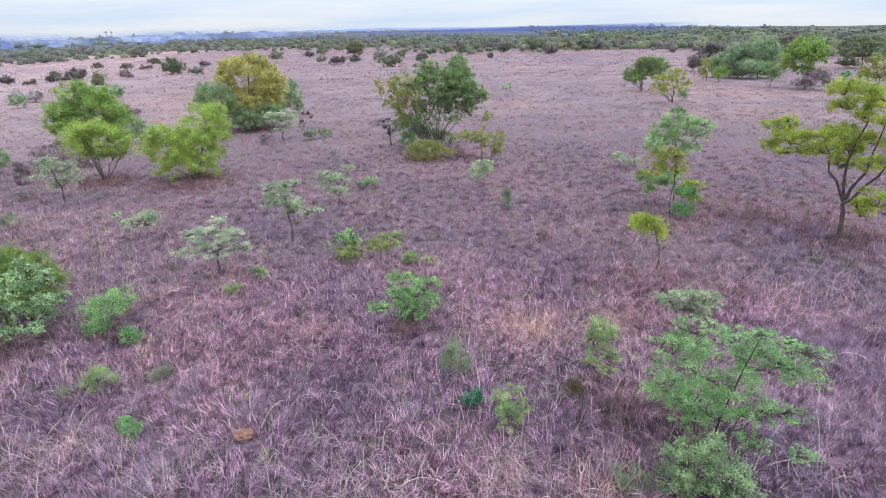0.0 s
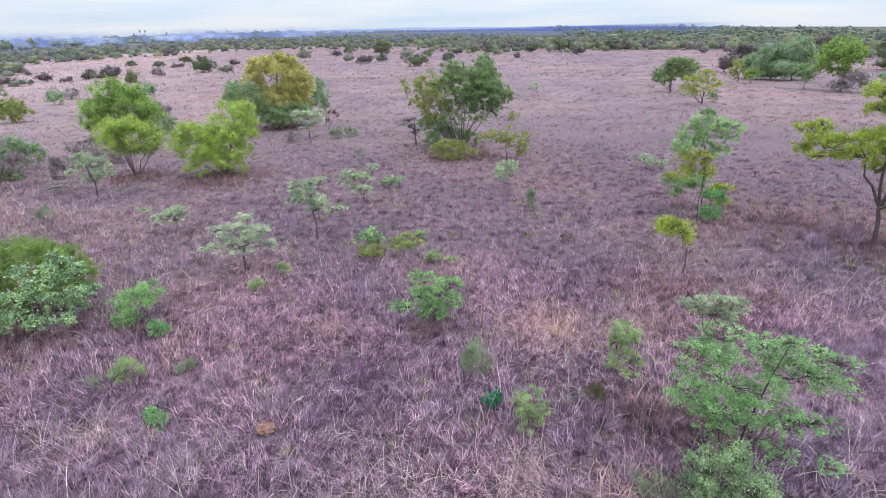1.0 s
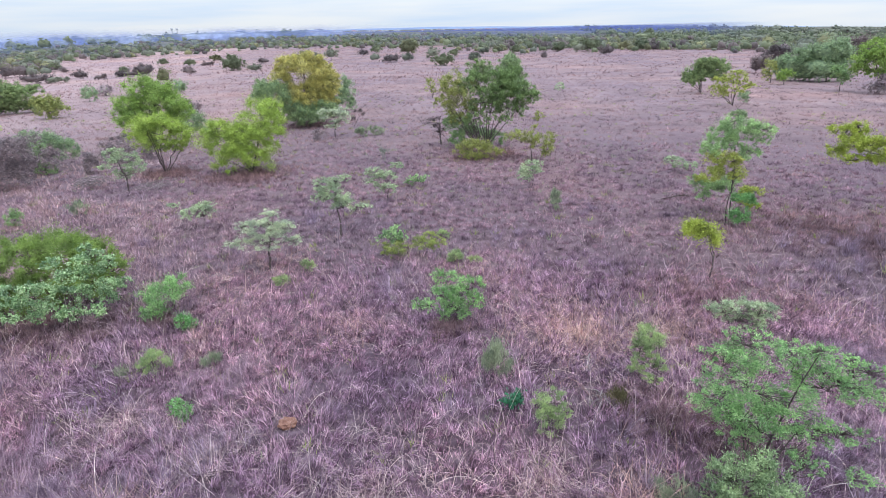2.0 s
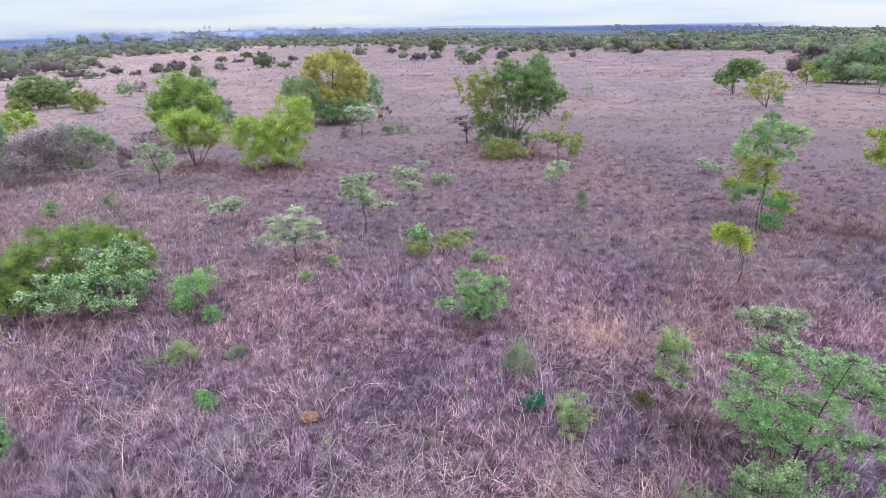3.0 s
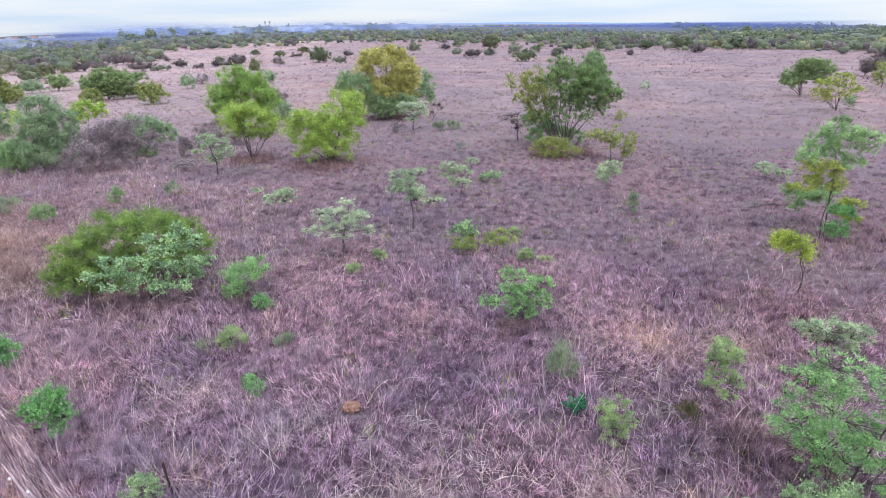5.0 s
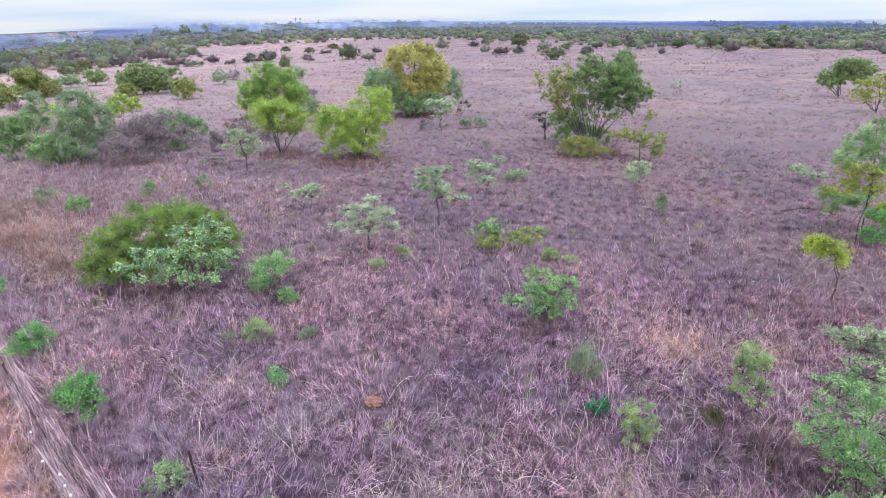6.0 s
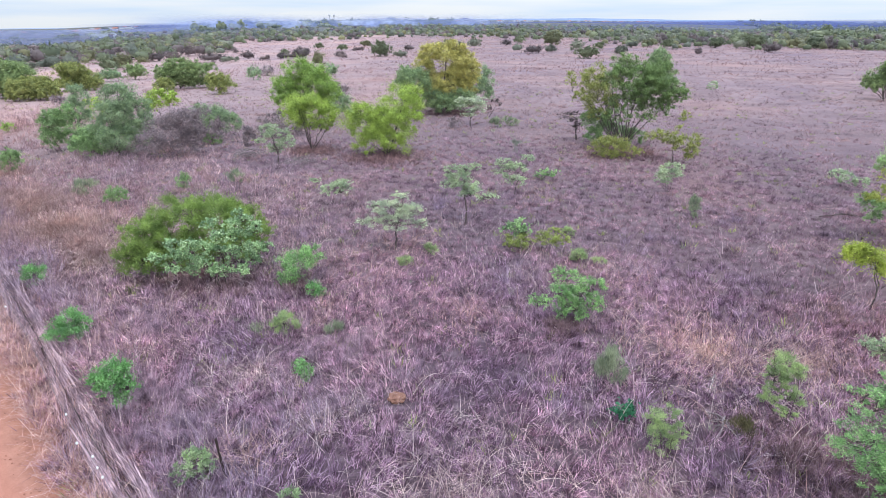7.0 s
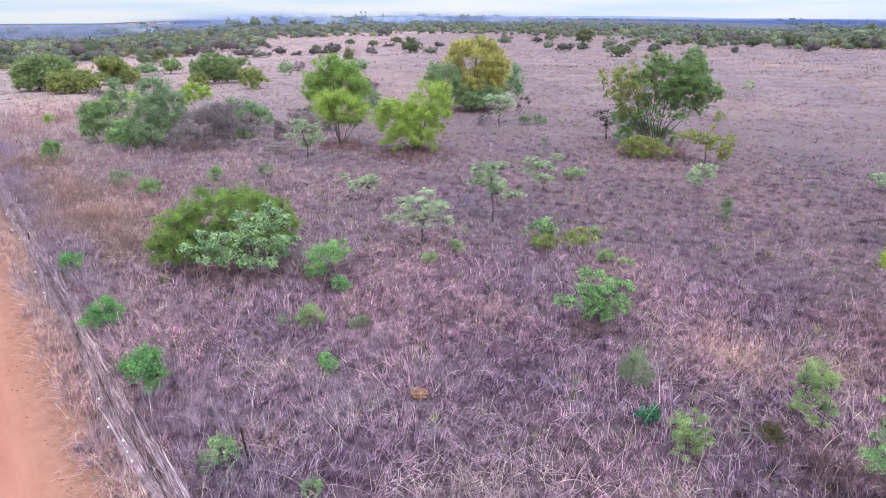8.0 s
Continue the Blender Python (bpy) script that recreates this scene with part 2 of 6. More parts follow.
LILAC = grass_material("lilac_grass", [(0.0, (0.206, 0.149, 0.194)), (0.5, (0.394, 0.307, 0.386)), (1.0, (0.619, 0.521, 0.589))], (0.9, 0.9, 1.0), (1.1, 1.0, 1.0))

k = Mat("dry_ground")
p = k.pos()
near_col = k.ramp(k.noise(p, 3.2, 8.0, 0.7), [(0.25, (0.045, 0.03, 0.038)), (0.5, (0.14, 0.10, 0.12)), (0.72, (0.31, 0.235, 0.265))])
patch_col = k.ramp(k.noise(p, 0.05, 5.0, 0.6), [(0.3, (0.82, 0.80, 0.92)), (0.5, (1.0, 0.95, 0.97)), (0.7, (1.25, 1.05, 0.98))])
# dark soil colour round the origin passes into a paler dry-grass mat further out
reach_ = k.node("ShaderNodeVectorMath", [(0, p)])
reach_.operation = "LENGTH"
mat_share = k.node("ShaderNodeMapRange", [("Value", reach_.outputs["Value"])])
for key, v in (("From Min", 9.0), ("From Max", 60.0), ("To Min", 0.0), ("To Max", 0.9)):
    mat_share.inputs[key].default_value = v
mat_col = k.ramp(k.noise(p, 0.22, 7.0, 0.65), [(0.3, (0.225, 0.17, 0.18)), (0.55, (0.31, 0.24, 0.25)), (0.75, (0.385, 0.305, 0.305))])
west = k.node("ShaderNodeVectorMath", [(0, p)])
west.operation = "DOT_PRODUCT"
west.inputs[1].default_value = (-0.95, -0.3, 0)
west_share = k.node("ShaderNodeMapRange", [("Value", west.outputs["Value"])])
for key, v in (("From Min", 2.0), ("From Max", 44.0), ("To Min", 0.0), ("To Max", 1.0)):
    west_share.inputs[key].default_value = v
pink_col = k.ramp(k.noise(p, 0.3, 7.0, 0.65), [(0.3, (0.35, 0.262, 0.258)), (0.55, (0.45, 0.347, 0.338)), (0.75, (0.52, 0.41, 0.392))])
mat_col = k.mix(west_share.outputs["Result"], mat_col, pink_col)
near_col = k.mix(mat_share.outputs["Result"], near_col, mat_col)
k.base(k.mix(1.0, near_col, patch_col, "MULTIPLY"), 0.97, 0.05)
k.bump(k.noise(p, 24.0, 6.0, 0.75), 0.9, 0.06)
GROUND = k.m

k = Mat("bush_covered_ground")
p = k.pos()
cover_col = k.ramp(k.noise(p, 0.10, 6.0, 0.65), [(0.3, (0.075, 0.08, 0.062)), (0.45, (0.115, 0.118, 0.092)), (0.6, (0.165, 0.15, 0.125)), (0.75, (0.29, 0.23, 0.22))])
k.base(cover_col, 0.97, 0.05)
WOODLAND = k.m

k = Mat("red_dirt")
p = k.pos()
lane = k.node("ShaderNodeMapping", [("Vector", p)], Rotation=(0, 0, -0.4988), Scale=(5.0, 0.55, 1.0))
lane.vector_type = "TEXTURE"
dirt = k.ramp(k.noise(lane.outputs["Vector"], 1.1, 7.0, 0.6), [(0.3, (0.37, 0.15, 0.107)), (0.5, (0.45, 0.2, 0.148)), (0.72, (0.52, 0.255, 0.195))])
# loose brown soil along the verge, compacted red in the lanes
off_road = k.node("ShaderNodeVectorMath", [(0, p)])
off_road.operation = "DOT_PRODUCT"
off_road.inputs[1].default_value = (0.4783, 0.8782, 0)
loose = k.node("ShaderNodeMapRange", [("Value", off_road.outputs["Value"])])
for key, v in (("From Min", -0.5), ("From Max", 0.2), ("To Min", 0.0), ("To Max", 0.7)):
    loose.inputs[key].default_value = v
brown = k.ramp(k.noise(p, 5.0, 6.0, 0.7), [(0.3, (0.2, 0.1, 0.078)), (0.6, (0.36, 0.185, 0.14))])
dirt = k.mix(loose.outputs["Result"], dirt, brown)
grit = k.ramp(k.noise(p, 45.0, 4.0, 0.7), [(0.3, (0.82, 0.80, 0.78)), (0.6, (1.06, 1.05, 1.05))])
k.base(k.mix(1.0, dirt, grit, "MULTIPLY"), 0.95, 0.1)
k.bump(k.noise(p, 30.0, 7.0, 0.7), 0.5, 0.008)
DIRT = k.m


def plain(name, lo, hi, scale, rough=0.8, metal=0.0):
    k = Mat(name)
    k.base(k.ramp(k.noise(k.pos(), scale, 5.0, 0.6), [(0.3, lo), (0.7, hi)]), rough, 0.3)
    k.bsdf.inputs["Metallic"].default_value = metal
    return k.m


STEEL = plain("rusty_steel", (0.035, 0.025, 0.03), (0.10, 0.07, 0.065), 30.0, 0.6, 0.4)
WIRE = plain("grey_wire", (0.20, 0.18, 0.2), (0.32, 0.3, 0.3), 30.0, 0.5, 0.6)
WHITE = plain("white_plastic", (0.72, 0.72, 0.72), (0.85, 0.85, 0.85), 20.0, 0.5)
MOUND = plain("orange_earth", (0.2, 0.1, 0.075), (0.31, 0.165, 0.125), 16.0, 0.97)
DEADWOOD = plain("weathered_wood", (0.15, 0.12, 0.125), (0.36, 0.3, 0.31), 22.0, 0.9)
PLASTER = plain("pale_plaster", (0.66, 0.64, 0.62), (0.84, 0.82, 0.80), 0.3, 0.9)
ROOF_RED = plain("tile_roof", (0.30, 0.12, 0.08), (0.42, 0.20, 0.14), 0.5, 0.85)
ROOF_GREY = plain("metal_roof", (0.20, 0.21, 0.23), (0.34, 0.35, 0.37), 0.5, 0.5)
DARKPANE = plain("dark_pane", (0.03, 0.035, 0.04), (0.06, 0.06, 0.07), 1.0, 0.2)
# distance haze is put into this blue hill colour
HAZED_HILL = plain("haze_tinted_hillside", (0.19, 0.25, 0.40), (0.25, 0.32, 0.47), 0.01, 0.95)
CONCRETE = plain("pale_concrete", (0.50, 0.51, 0.54), (0.62, 0.62, 0.64), 0.2, 0.9)

# ---------------------------------------------------------------- mesh helpers


def mesh_of(name, verts, faces, material, smooth=False):
    """A mesh from an array of vertices and an array of equal-sized faces."""
    verts, faces = np.asarray(verts, np.float32), np.asarray(faces, np.int32)
    me = bpy.data.meshes.new(name)
    n, s = faces.shape
    me.vertices.add(len(verts))
    me.vertices.foreach_set("co", verts.ravel())
    me.loops.add(n * s)
    me.loops.foreach_set("vertex_index", faces.ravel())
    me.polygons.add(n)
    me.polygons.foreach_set("loop_start", np.arange(0, n * s, s, dtype=np.int32))
    me.update(calc_edges=True)
    if smooth:
        me.polygons.foreach_set("use_smooth", np.ones(n, dtype=bool))
    me.materials.append(material)
    return me


def part_mesh(name, me, parent, label=""):
    ob = new(name, me)
    ob.parent = parent
    if label:
        ob["label"] = label
    return ob


def part(name, bm, material, parent, label=""):
    me = bpy.data.meshes.new(name)
    bm.to_mesh(me)
    bm.free()
    me.materials.append(material)
    return part_mesh(name, me, parent, label)


def unit(v):
    return v / np.maximum(np.linalg.norm(v, axis=-1, keepdims=True), 1e-9)


def tubes(P, R, sides=5):
    """Tapered tubes round many polylines: P (n, k, 3), R (n, k)."""
    n, kk = R.shape
    chord = unit(P[:, -1] - P[:, 0])
    ref = np.where(np.abs(chord[:, 2:3]) > 0.8, np.array([[1.0, 0, 0]]), np.array([[0, 0, 1.0]]))
    u = unit(np.cross(chord, ref))
    v = np.cross(chord, u)
    ang = np.linspace(0, 2 * np.pi, sides, endpoint=False)
    ring = u[:, None, :] * np.cos(ang)[None, :, None] + v[:, None, :] * np.sin(ang)[None, :, None]
    V = P[:, :, None, :] + ring[:, None, :, :] * R[:, :, None, None]
    idx = np.arange(n * kk * sides).reshape(n, kk, sides)
    nxt = np.roll(idx, -1, axis=2)
    F = np.stack([idx[:, :-1], nxt[:, :-1], nxt[:, 1:], idx[:, 1:]], -1)
    return V.reshape(-1, 3), F.reshape(-1, 4)


def leaves(P, length, width, rng, up=0.3, along=None, out=None):
    """Folded four-cornered leaves at the points P."""
    n = len(P)
    a = rng.normal(size=(n, 3))
    if along is not None:
        a = a * 0.6 + along
    a[:, 2] += 0.15
    a = unit(a)
    nrm = rng.normal(size=(n, 3))
    if out is not None:
        nrm = nrm * 0.75 + out * 1.3
    nrm[:, 2] += up * 3
    side = unit(np.cross(a, nrm))
    nrm = np.cross(side, a)
    l = length * rng.uniform(0.7, 1.35, (n, 1))
    w = width * rng.uniform(0.7, 1.3, (n, 1))
    fold = nrm * w * 0.25
    V = np.stack([P - a * l * 0.5, P - side * w * 0.5 + fold, P + a * l * 0.5, P + side * w * 0.5 + fold], 1)
    return V.reshape(-1, 3), np.arange(4 * n).reshape(n, 4)


# ---------------------------------------------------------------- land

FAR_AZ = [-180, -60, -33, -24, -14, -8, -1, 5, 12, 20, 27, 35, 41, 46, 50, 57, 75, 180]
FAR_EL = [-0.5, -0.9, -0.85, -0.55, -0.35, -0.2, -0.06, 0.05, 0.12, 0.2, 0.2, 0.1, -0.15, -0.22, -0.4, -0.42, -0.5, -0.5]
RN = np.array([0.4783, 0.8782])


def land_z(x, y):
    """Height of the land: gently uneven near by, dipping or rising towards the skyline."""
    x, y = np.asarray(x, float), np.asarray(y, float)
    r = np.hypot(x, y)
    az = np.degrees(np.arctan2(-x, y))
    top = H + 3000 * np.tan(np.radians(np.interp(az, FAR_AZ, FAR_EL)))
    s = np.clip((r - 190) / 2810, 0, 1.3)
    z = top * np.where(top < 0, np.sqrt(s), s)
    rough_s = np.clip((r - 3) / 6, 0, 1) * np.clip((160 - r) / 100, 0, 1)
    return z + rough_s * np.interp(r, [8, 24], [0.05, 0.01]) * (np.sin(x * 0.9 + 1.3 * np.sin(y * 0.5)) + np.sin(y * 1.1 + x * 0.37 + 2.0))


def road_off(x, y):
    return x * RN[0] + y * RN[1]


rings = np.concatenate([[0.0], np.geomspace(1.5, 4200, 120)])
turns = np.radians(np.arange(-180, 180, 1.5))
RR, AA = np.meshgrid(rings, turns, indexing="ij")
gx, gy = -RR * np.sin(AA), RR * np.cos(AA)
gz = land_z(gx, gy)
q = road_off(gx, gy)
gz -= 0.12 * ((q < 0.75) & (q > -4.9) & (RR < 120))
ii = np.arange(gx.size).reshape(gx.shape)
jj = np.roll(ii, -1, axis=1)
ring_far = (0.5 * (RR[:-1] + RR[1:]) > 1.15 * np.interp(np.degrees(0.5 * (AA[:-1] + AA[1:])), [-45, -30, -20, -8, 4, 15, 28, 42, 54, 66], [150, 150, 190, 190, 230, 300, 275, 240, 205, 185])).ravel()
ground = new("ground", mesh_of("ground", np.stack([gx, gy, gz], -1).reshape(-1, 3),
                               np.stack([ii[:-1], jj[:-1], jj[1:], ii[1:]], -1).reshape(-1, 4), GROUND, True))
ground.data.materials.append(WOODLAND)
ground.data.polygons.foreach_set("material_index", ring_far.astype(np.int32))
tagged(ground, "dry savanna ground of purple-brown soil and litter", "ground", kind="structure")

# the dirt road
ru = np.array([0.8782, -0.4783])
along = np.linspace(-70, 45, 231)
across = np.linspace(-4.9, 0.85, 27)
LA, AC = np.meshgrid(along, across, indexing="ij")
edge = 0.03 * np.sin(LA * 1.7) + 0.03 * np.sin(LA * 4.1 + 1)
AE = AC + np.where(AC > 0, edge * AC / 0.85, 0)
rx_, ry_ = LA * ru[0] + AE * RN[0], LA * ru[1] + AE * RN[1]
prof = -0.03 - 0.045 * (np.exp(-((AC + 0.55) / 0.3) ** 2) + np.exp(-((AC + 2.6) / 0.3) ** 2)) + 0.05 * np.clip(AC - 0.2, 0, 1)
rz_ = land_z(rx_, ry_) + prof + 0.02 + 0.003 * np.sin(LA * 0.9 + AC * 2)
ii = np.arange(LA.size).reshape(LA.shape)
road = new("road", mesh_of("road", np.stack([rx_, ry_, rz_], -1).reshape(-1, 3),
                           np.stack([ii[:-1, :-1], ii[:-1, 1:], ii[1:, 1:], ii[1:, :-1]], -1).reshape(-1, 4), DIRT, True))
tagged(road, "orange-red dirt road with worn wheel ruts", "road", kind="structure")

# ---------------------------------------------------------------- plants

# species: leaf length, width share, cover, flatness of clumps, stem radius share, clump share
SPECIES = {
    "leafblue": (0.06, 0.45, 2.6, 0.85, 0.011, 0.18),
    "leaf": (0.05, 0.45, 3.0, 0.9, 0.012, 0.2),
    "dead": (0.22, 0.06, 0.8, 0.9, 0.026, 0.3),
    "blue": (0.06, 0.26, 2.2, 0.95, 0.010, 0.20),
    "gold": (0.05, 0.6, 3.4, 0.9, 0.012, 0.17),
    "fern": (0.062, 0.28, 3.0, 0.95, 0.012, 0.16), "pale": (0.07, 0.75, 2.0, 0.75, 0.012, 0.26),
    "roundherb": (0.05, 0.22, 3.0, 0.9, 0.010, 0.26),
    "freshtip": (0.045, 0.42, 1.7, 0.8, 0.010, 0.19),
    "paleleaf": (0.05, 0.75, 2.5, 0.8, 0.012, 0.27),
    "silver": (0.032, 0.5, 1.8, 0.5, 0.015, 0.22), "mint": (0.035, 0.5, 2.1, 0.6, 0.014, 0.2),
    "fresh": (0.05, 0.4, 3.3, 0.85, 0.010, 0.24), "nearleaf": (0.045, 0.29, 0.85, 0.68, 0.014, 0.17),
    "lime": (0.05, 0.58, 2.4, 0.9, 0.012, 0.2), "limeyellow": (0.045, 0.6, 2.7, 0.95, 0.012, 0.3),
    "olive": (0.05, 0.6, 1.55, 0.85, 0.012, 0.27), "green": (0.05, 0.55, 1.75, 0.85, 0.012, 0.19),
    "bare": (0.15, 0.06, 1.7, 0.9, 0.011, 0.30), "acid": (0.07, 0.14, 2.2, 0.6, 0.009, 0.25),
    "acidleaf": (0.055, 0.12, 1.7, 0.6, 0.009, 0.22), "sage": (0.13, 0.06, 2.3, 0.9, 0.008, 0.3),
    "sageleaf": (0.045, 0.36, 1.8, 0.9, 0.010, 0.22), "dry": (0.16, 0.06, 0.6, 0.9, 0.010, 0.35),
    "brown": (0.14, 0.08, 1.8, 1.0, 0.010, 0.35), "darkgreen": (0.07, 0.45, 3.0, 0.7, 0.010, 0.3),
    "soft": (0.05, 0.4, 2.2, 0.9, 0.011, 0.24),
    "yellowolive": (0.05, 0.6, 1.6, 0.85, 0.012, 0.22),
}
HEART = np.array([(math.cos(t_) * math.cos(e_), math.sin(t_) * math.cos(e_), math.sin(e_)) for e_ in (-0.9, -0.25, 0.45, 1.1) for t_ in np.linspace(0, 2 * math.pi, 9)[:-1]])
ring_ = np.arange(32).reshape(4, 8)
HEART_QUADS = np.concatenate([np.stack([ring_[:-1], np.roll(ring_, -1, 1)[:-1], np.roll(ring_, -1, 1)[1:], ring_[1:]], -1).reshape(-1, 4), [[24, 25, 26, 27], [24, 27, 28, 31], [28, 29, 30, 31]]])
ROSETTE = ("nearleaf", "sageleaf", "silver", "mint", "fresh", "freshtip", "fern")  # leaves stand out from the shoot tips
plant_rng = np.random.default_rng(7)
KINDS = {"tree": "tree", "bush": "bush", "shrub": "shrub", "thicket": "bush", "sapling": "tree", "branch": "branch", "plant": "plant", "grey": "shrub"}


def plant(name, species, at, lobes, label, group=""):
    """A tree or bush: stems from the base into every lobe of the crown, twigs to clumps, leaves round the clumps.
    lobes: across, height, half width, half height, in metres from the base."""
    rng = plant_rng
    leaf_l, aspect, cover_, flat, stem_share, clump = SPECIES.get(species, (0.06, 0.55, 4.0, 0.85, 0.012, 0.19))
    dist = math.hypot(*at)
    if name in ("green_tree", "olive_tree") and 50 < dist < 95:
        # boughs that hang to the ground
        low, wide_ = max(l[1] for l in lobes), [l[0] for l in lobes]
        lobes = lobes + [(x_, 0.3 * low, 1.3, 0.32 * low) for x_ in np.linspace(min(wide_) - 0.3, max(wide_) + 0.3, 3)]
    if species == "bare" and dist > 45:
        leaf_l, aspect, cover_, clump = 0.0045 * dist, 0.22, 2.6, 0.3
    leaf_l = max(leaf_l, (0.0021 if dist < 60 else 0.0023) * dist / (0.45 + aspect) if species not in ("bare", "dry") else leaf_l)
    leaf_w = max(leaf_l * aspect, 0.0008 * dist)
    height = max(l[1] + l[3] for l in lobes)
    spread = max(l[0] + l[2] for l in lobes) - min(l[0] - l[2] for l in lobes)
    root = tagged(new(name), label, KINDS.get(name.split("_")[-1], "shrub"), group)
    root.matrix_world = pose(at[0], at[1], float(land_z(*at)) - 0.02, 0, 0, math.degrees(math.atan2(-at[0], at[1])))
    is_tree = name.endswith(("tree", "sapling"))
    r0 = max(0.008, height * stem_share * (0.6 if name == "cluster_tree" else 1.2 if is_tree else 0.8))
    many = name in ("main_tree", "olive_tree", "lime_tree", "field_tree", "golden_tree", "thorn_tree", "green_tree")
    fork_h = height * (0.04 if many else 0.24 if is_tree else 0.03)
    lean = rng.normal(size=2) * height * 0.02
    fork = np.array([lean[0], lean[1], fork_h])
    lines, radii, LV = [], [], []
    twig_p, twig_r, LO, LR = [], [], [], []
    s5 = np.linspace(0, 1, 6)
    if is_tree:
        pts = np.outer(s5, fork) + np.c_[rng.normal(0, r0 * 0.22, (6, 2)), np.zeros(6)] * (s5 > 0)[:, None]
        lines.append(pts - [0, 0, 0.05])
        radii.append(np.interp(s5, [0, 0.15, 1], [r0 * 1.6, r0 * 1.1, r0 * 0.85]))
    grown, hearts = [], []
    stems_wanted = 11 if name in ("main_tree", "olive_tree") else 5 if many or name == "near_bush" else 1 if is_tree else 3 if len(lobes) > 3 else 1
    lead = max(lobes, key=lambda l: l[1] - 0.7 * abs(l[0]))
    order = sorted(lobes, key=lambda l: (l is not lead, math.hypot(l[0], l[1] - fork_h)))
    if name == "right_tree":
        order.sort(key=lambda l: -l[2] * l[3])
        stems_wanted = 4
    for lx, lz, lrx, lrz in order:
        lry = min(lrx, max(lrz, 0.55 * lrx)) * 0.95
        ly = rng.uniform(-0.22, 0.22) * spread * (0.5 if len(lobes) > 1 else 0)
        c = np.array([lx, ly, max(lz, lrz * 0.8)])
        hearts.append((c, (lrx, lry, lrz)))
        foot, r_here = fork if is_tree else np.array([rng.normal() * spread * 0.03, rng.normal() * spread * 0.03, -0.03]), r0 * (0.42 if stems_wanted > 9 else 0.8)
        if len(grown) >= stems_wanted:
            old = np.concatenate([p[1:5] for p, _ in grown])
            old_r = np.concatenate([r[1:5] for _, r in grown])
            pick_ = np.argmin(np.linalg.norm(old - c, axis=1) + 0.5 * np.maximum(0, old[:, 2] - c[2] + lrz * 0.3))
            if np.linalg.norm(old[pick_] - c) < np.linalg.norm(foot - c):
                foot, r_here = old[pick_], old_r[pick_] * 0.8
        n_limb = 1 if lrx < 0.5 or not is_tree or name == "right_tree" else 2
        limb_pts = []
        for _ in range(n_limb):
            end = c + rng.uniform(-0.45, 0.45, 3) * [lrx, lry, lrz]
            bow = rng.normal(size=3) * 0.07 * np.linalg.norm(end - foot)
            mid = foot * 0.5 + end * 0.5 + bow + np.array([0, 0, -0.03 * height])
            ss = s5[:, None]
            pts = (1 - ss) ** 2 * foot + 2 * ss * (1 - ss) * mid + ss ** 2 * end
            pts[1:-1] += rng.normal(0, 0.014 * height, (4, 3))
            lines.append(pts)
            radii.append(np.interp(s5, [0, 1], [r_here, r_here * 0.3]))
            grown.append((pts, radii[-1]))
            limb_pts.append(pts)
        limb_pts = np.concatenate([p[3:] for p in limb_pts])
        area = math.pi * lrx * lrz
        n_leaf = int(min(13000 if species == "fern" else 9500, cover_ * area / (leaf_l * leaf_w * 0.5)))
        rc = max(clump * min(lrx, lrz * 1.3), leaf_l * 0.8)
        n_cl = int(np.clip((0.55 + 0.42 * cover_) * area / (math.pi * rc * rc), 5, 110))
        d = unit(rng.normal(size=(n_cl, 3)))
        d[:, 2] = np.where((d[:, 2] < -0.45) & (rng.random(n_cl) < 0.6), -d[:, 2], d[:, 2])
        rad = rng.uniform(0.25, 1.0, n_cl) ** 0.5 * rng.uniform(0.86, 1.12, n_cl)
        cl = c + d * rad[:, None] * (np.array([lrx, lry, lrz]) - rc * 0.35)
        cl[:, 2] = np.maximum(cl[:, 2], 0.04)
        twig_every = 1 if dist < 25 else 2 if dist < 50 else 5
        for e in cl[::twig_every]:
            b = limb_pts[np.argmin(((limb_pts - e) ** 2).sum(1) + rng.random(len(limb_pts)) * lrx * 0.3)]
            m = (b + e) / 2 + rng.normal(size=3) * 0.1 * np.linalg.norm(e - b)
            twig_p.append(np.stack([b, m, e]))
            twig_r.append([max(r0 * 0.16, 0.004), max(r0 * 0.1, 0.003), 0.002])
        pick = rng.integers(0, n_cl, n_leaf)
        size = rng.uniform(0.6, 1.3, n_cl)[pick]
        off = rng.normal(size=(n_leaf, 3)) * rc * 0.46 * (size * np.where(rng.random(n_leaf) < 0.16, 2.3, 1.0))[:, None] * [1, 1, flat]
        LV.append(cl[pick] + off)
        LR.append(unit(off))
        LO.append(unit(unit((cl[pick] + off - c) / [lrx, lry, lrz]) + 0.8 * unit(off)))
    P = np.concatenate(LV)
    P[:, 2] = np.maximum(P[:, 2], 0.02)
    V, F = tubes(np.array(lines), np.array(radii), 6 if dist < 40 else 4)
    V2, F2 = tubes(np.array(twig_p), np.array(twig_r), 3)
    V, F = np.concatenate([V, V2]), np.concatenate([F, F2 + len(V)])
    part_mesh("trunk" if is_tree else "stem", mesh_of("stems", V, F, BARK_GREY if species in ("bare", "dry") else BARK, True), root)
    upright = np.array([0, 0, 1.5]) if species in ("sage", "dry", "brown") else np.concatenate(LR) * 1.3 if species in ROSETTE else None
    V, F = leaves(P, leaf_l, leaf_w, rng, 0.35 if flat < 0.6 else 0.15, upright, None if species in ("sage", "dry", "brown", "bare", "dead") else np.concatenate(LO))
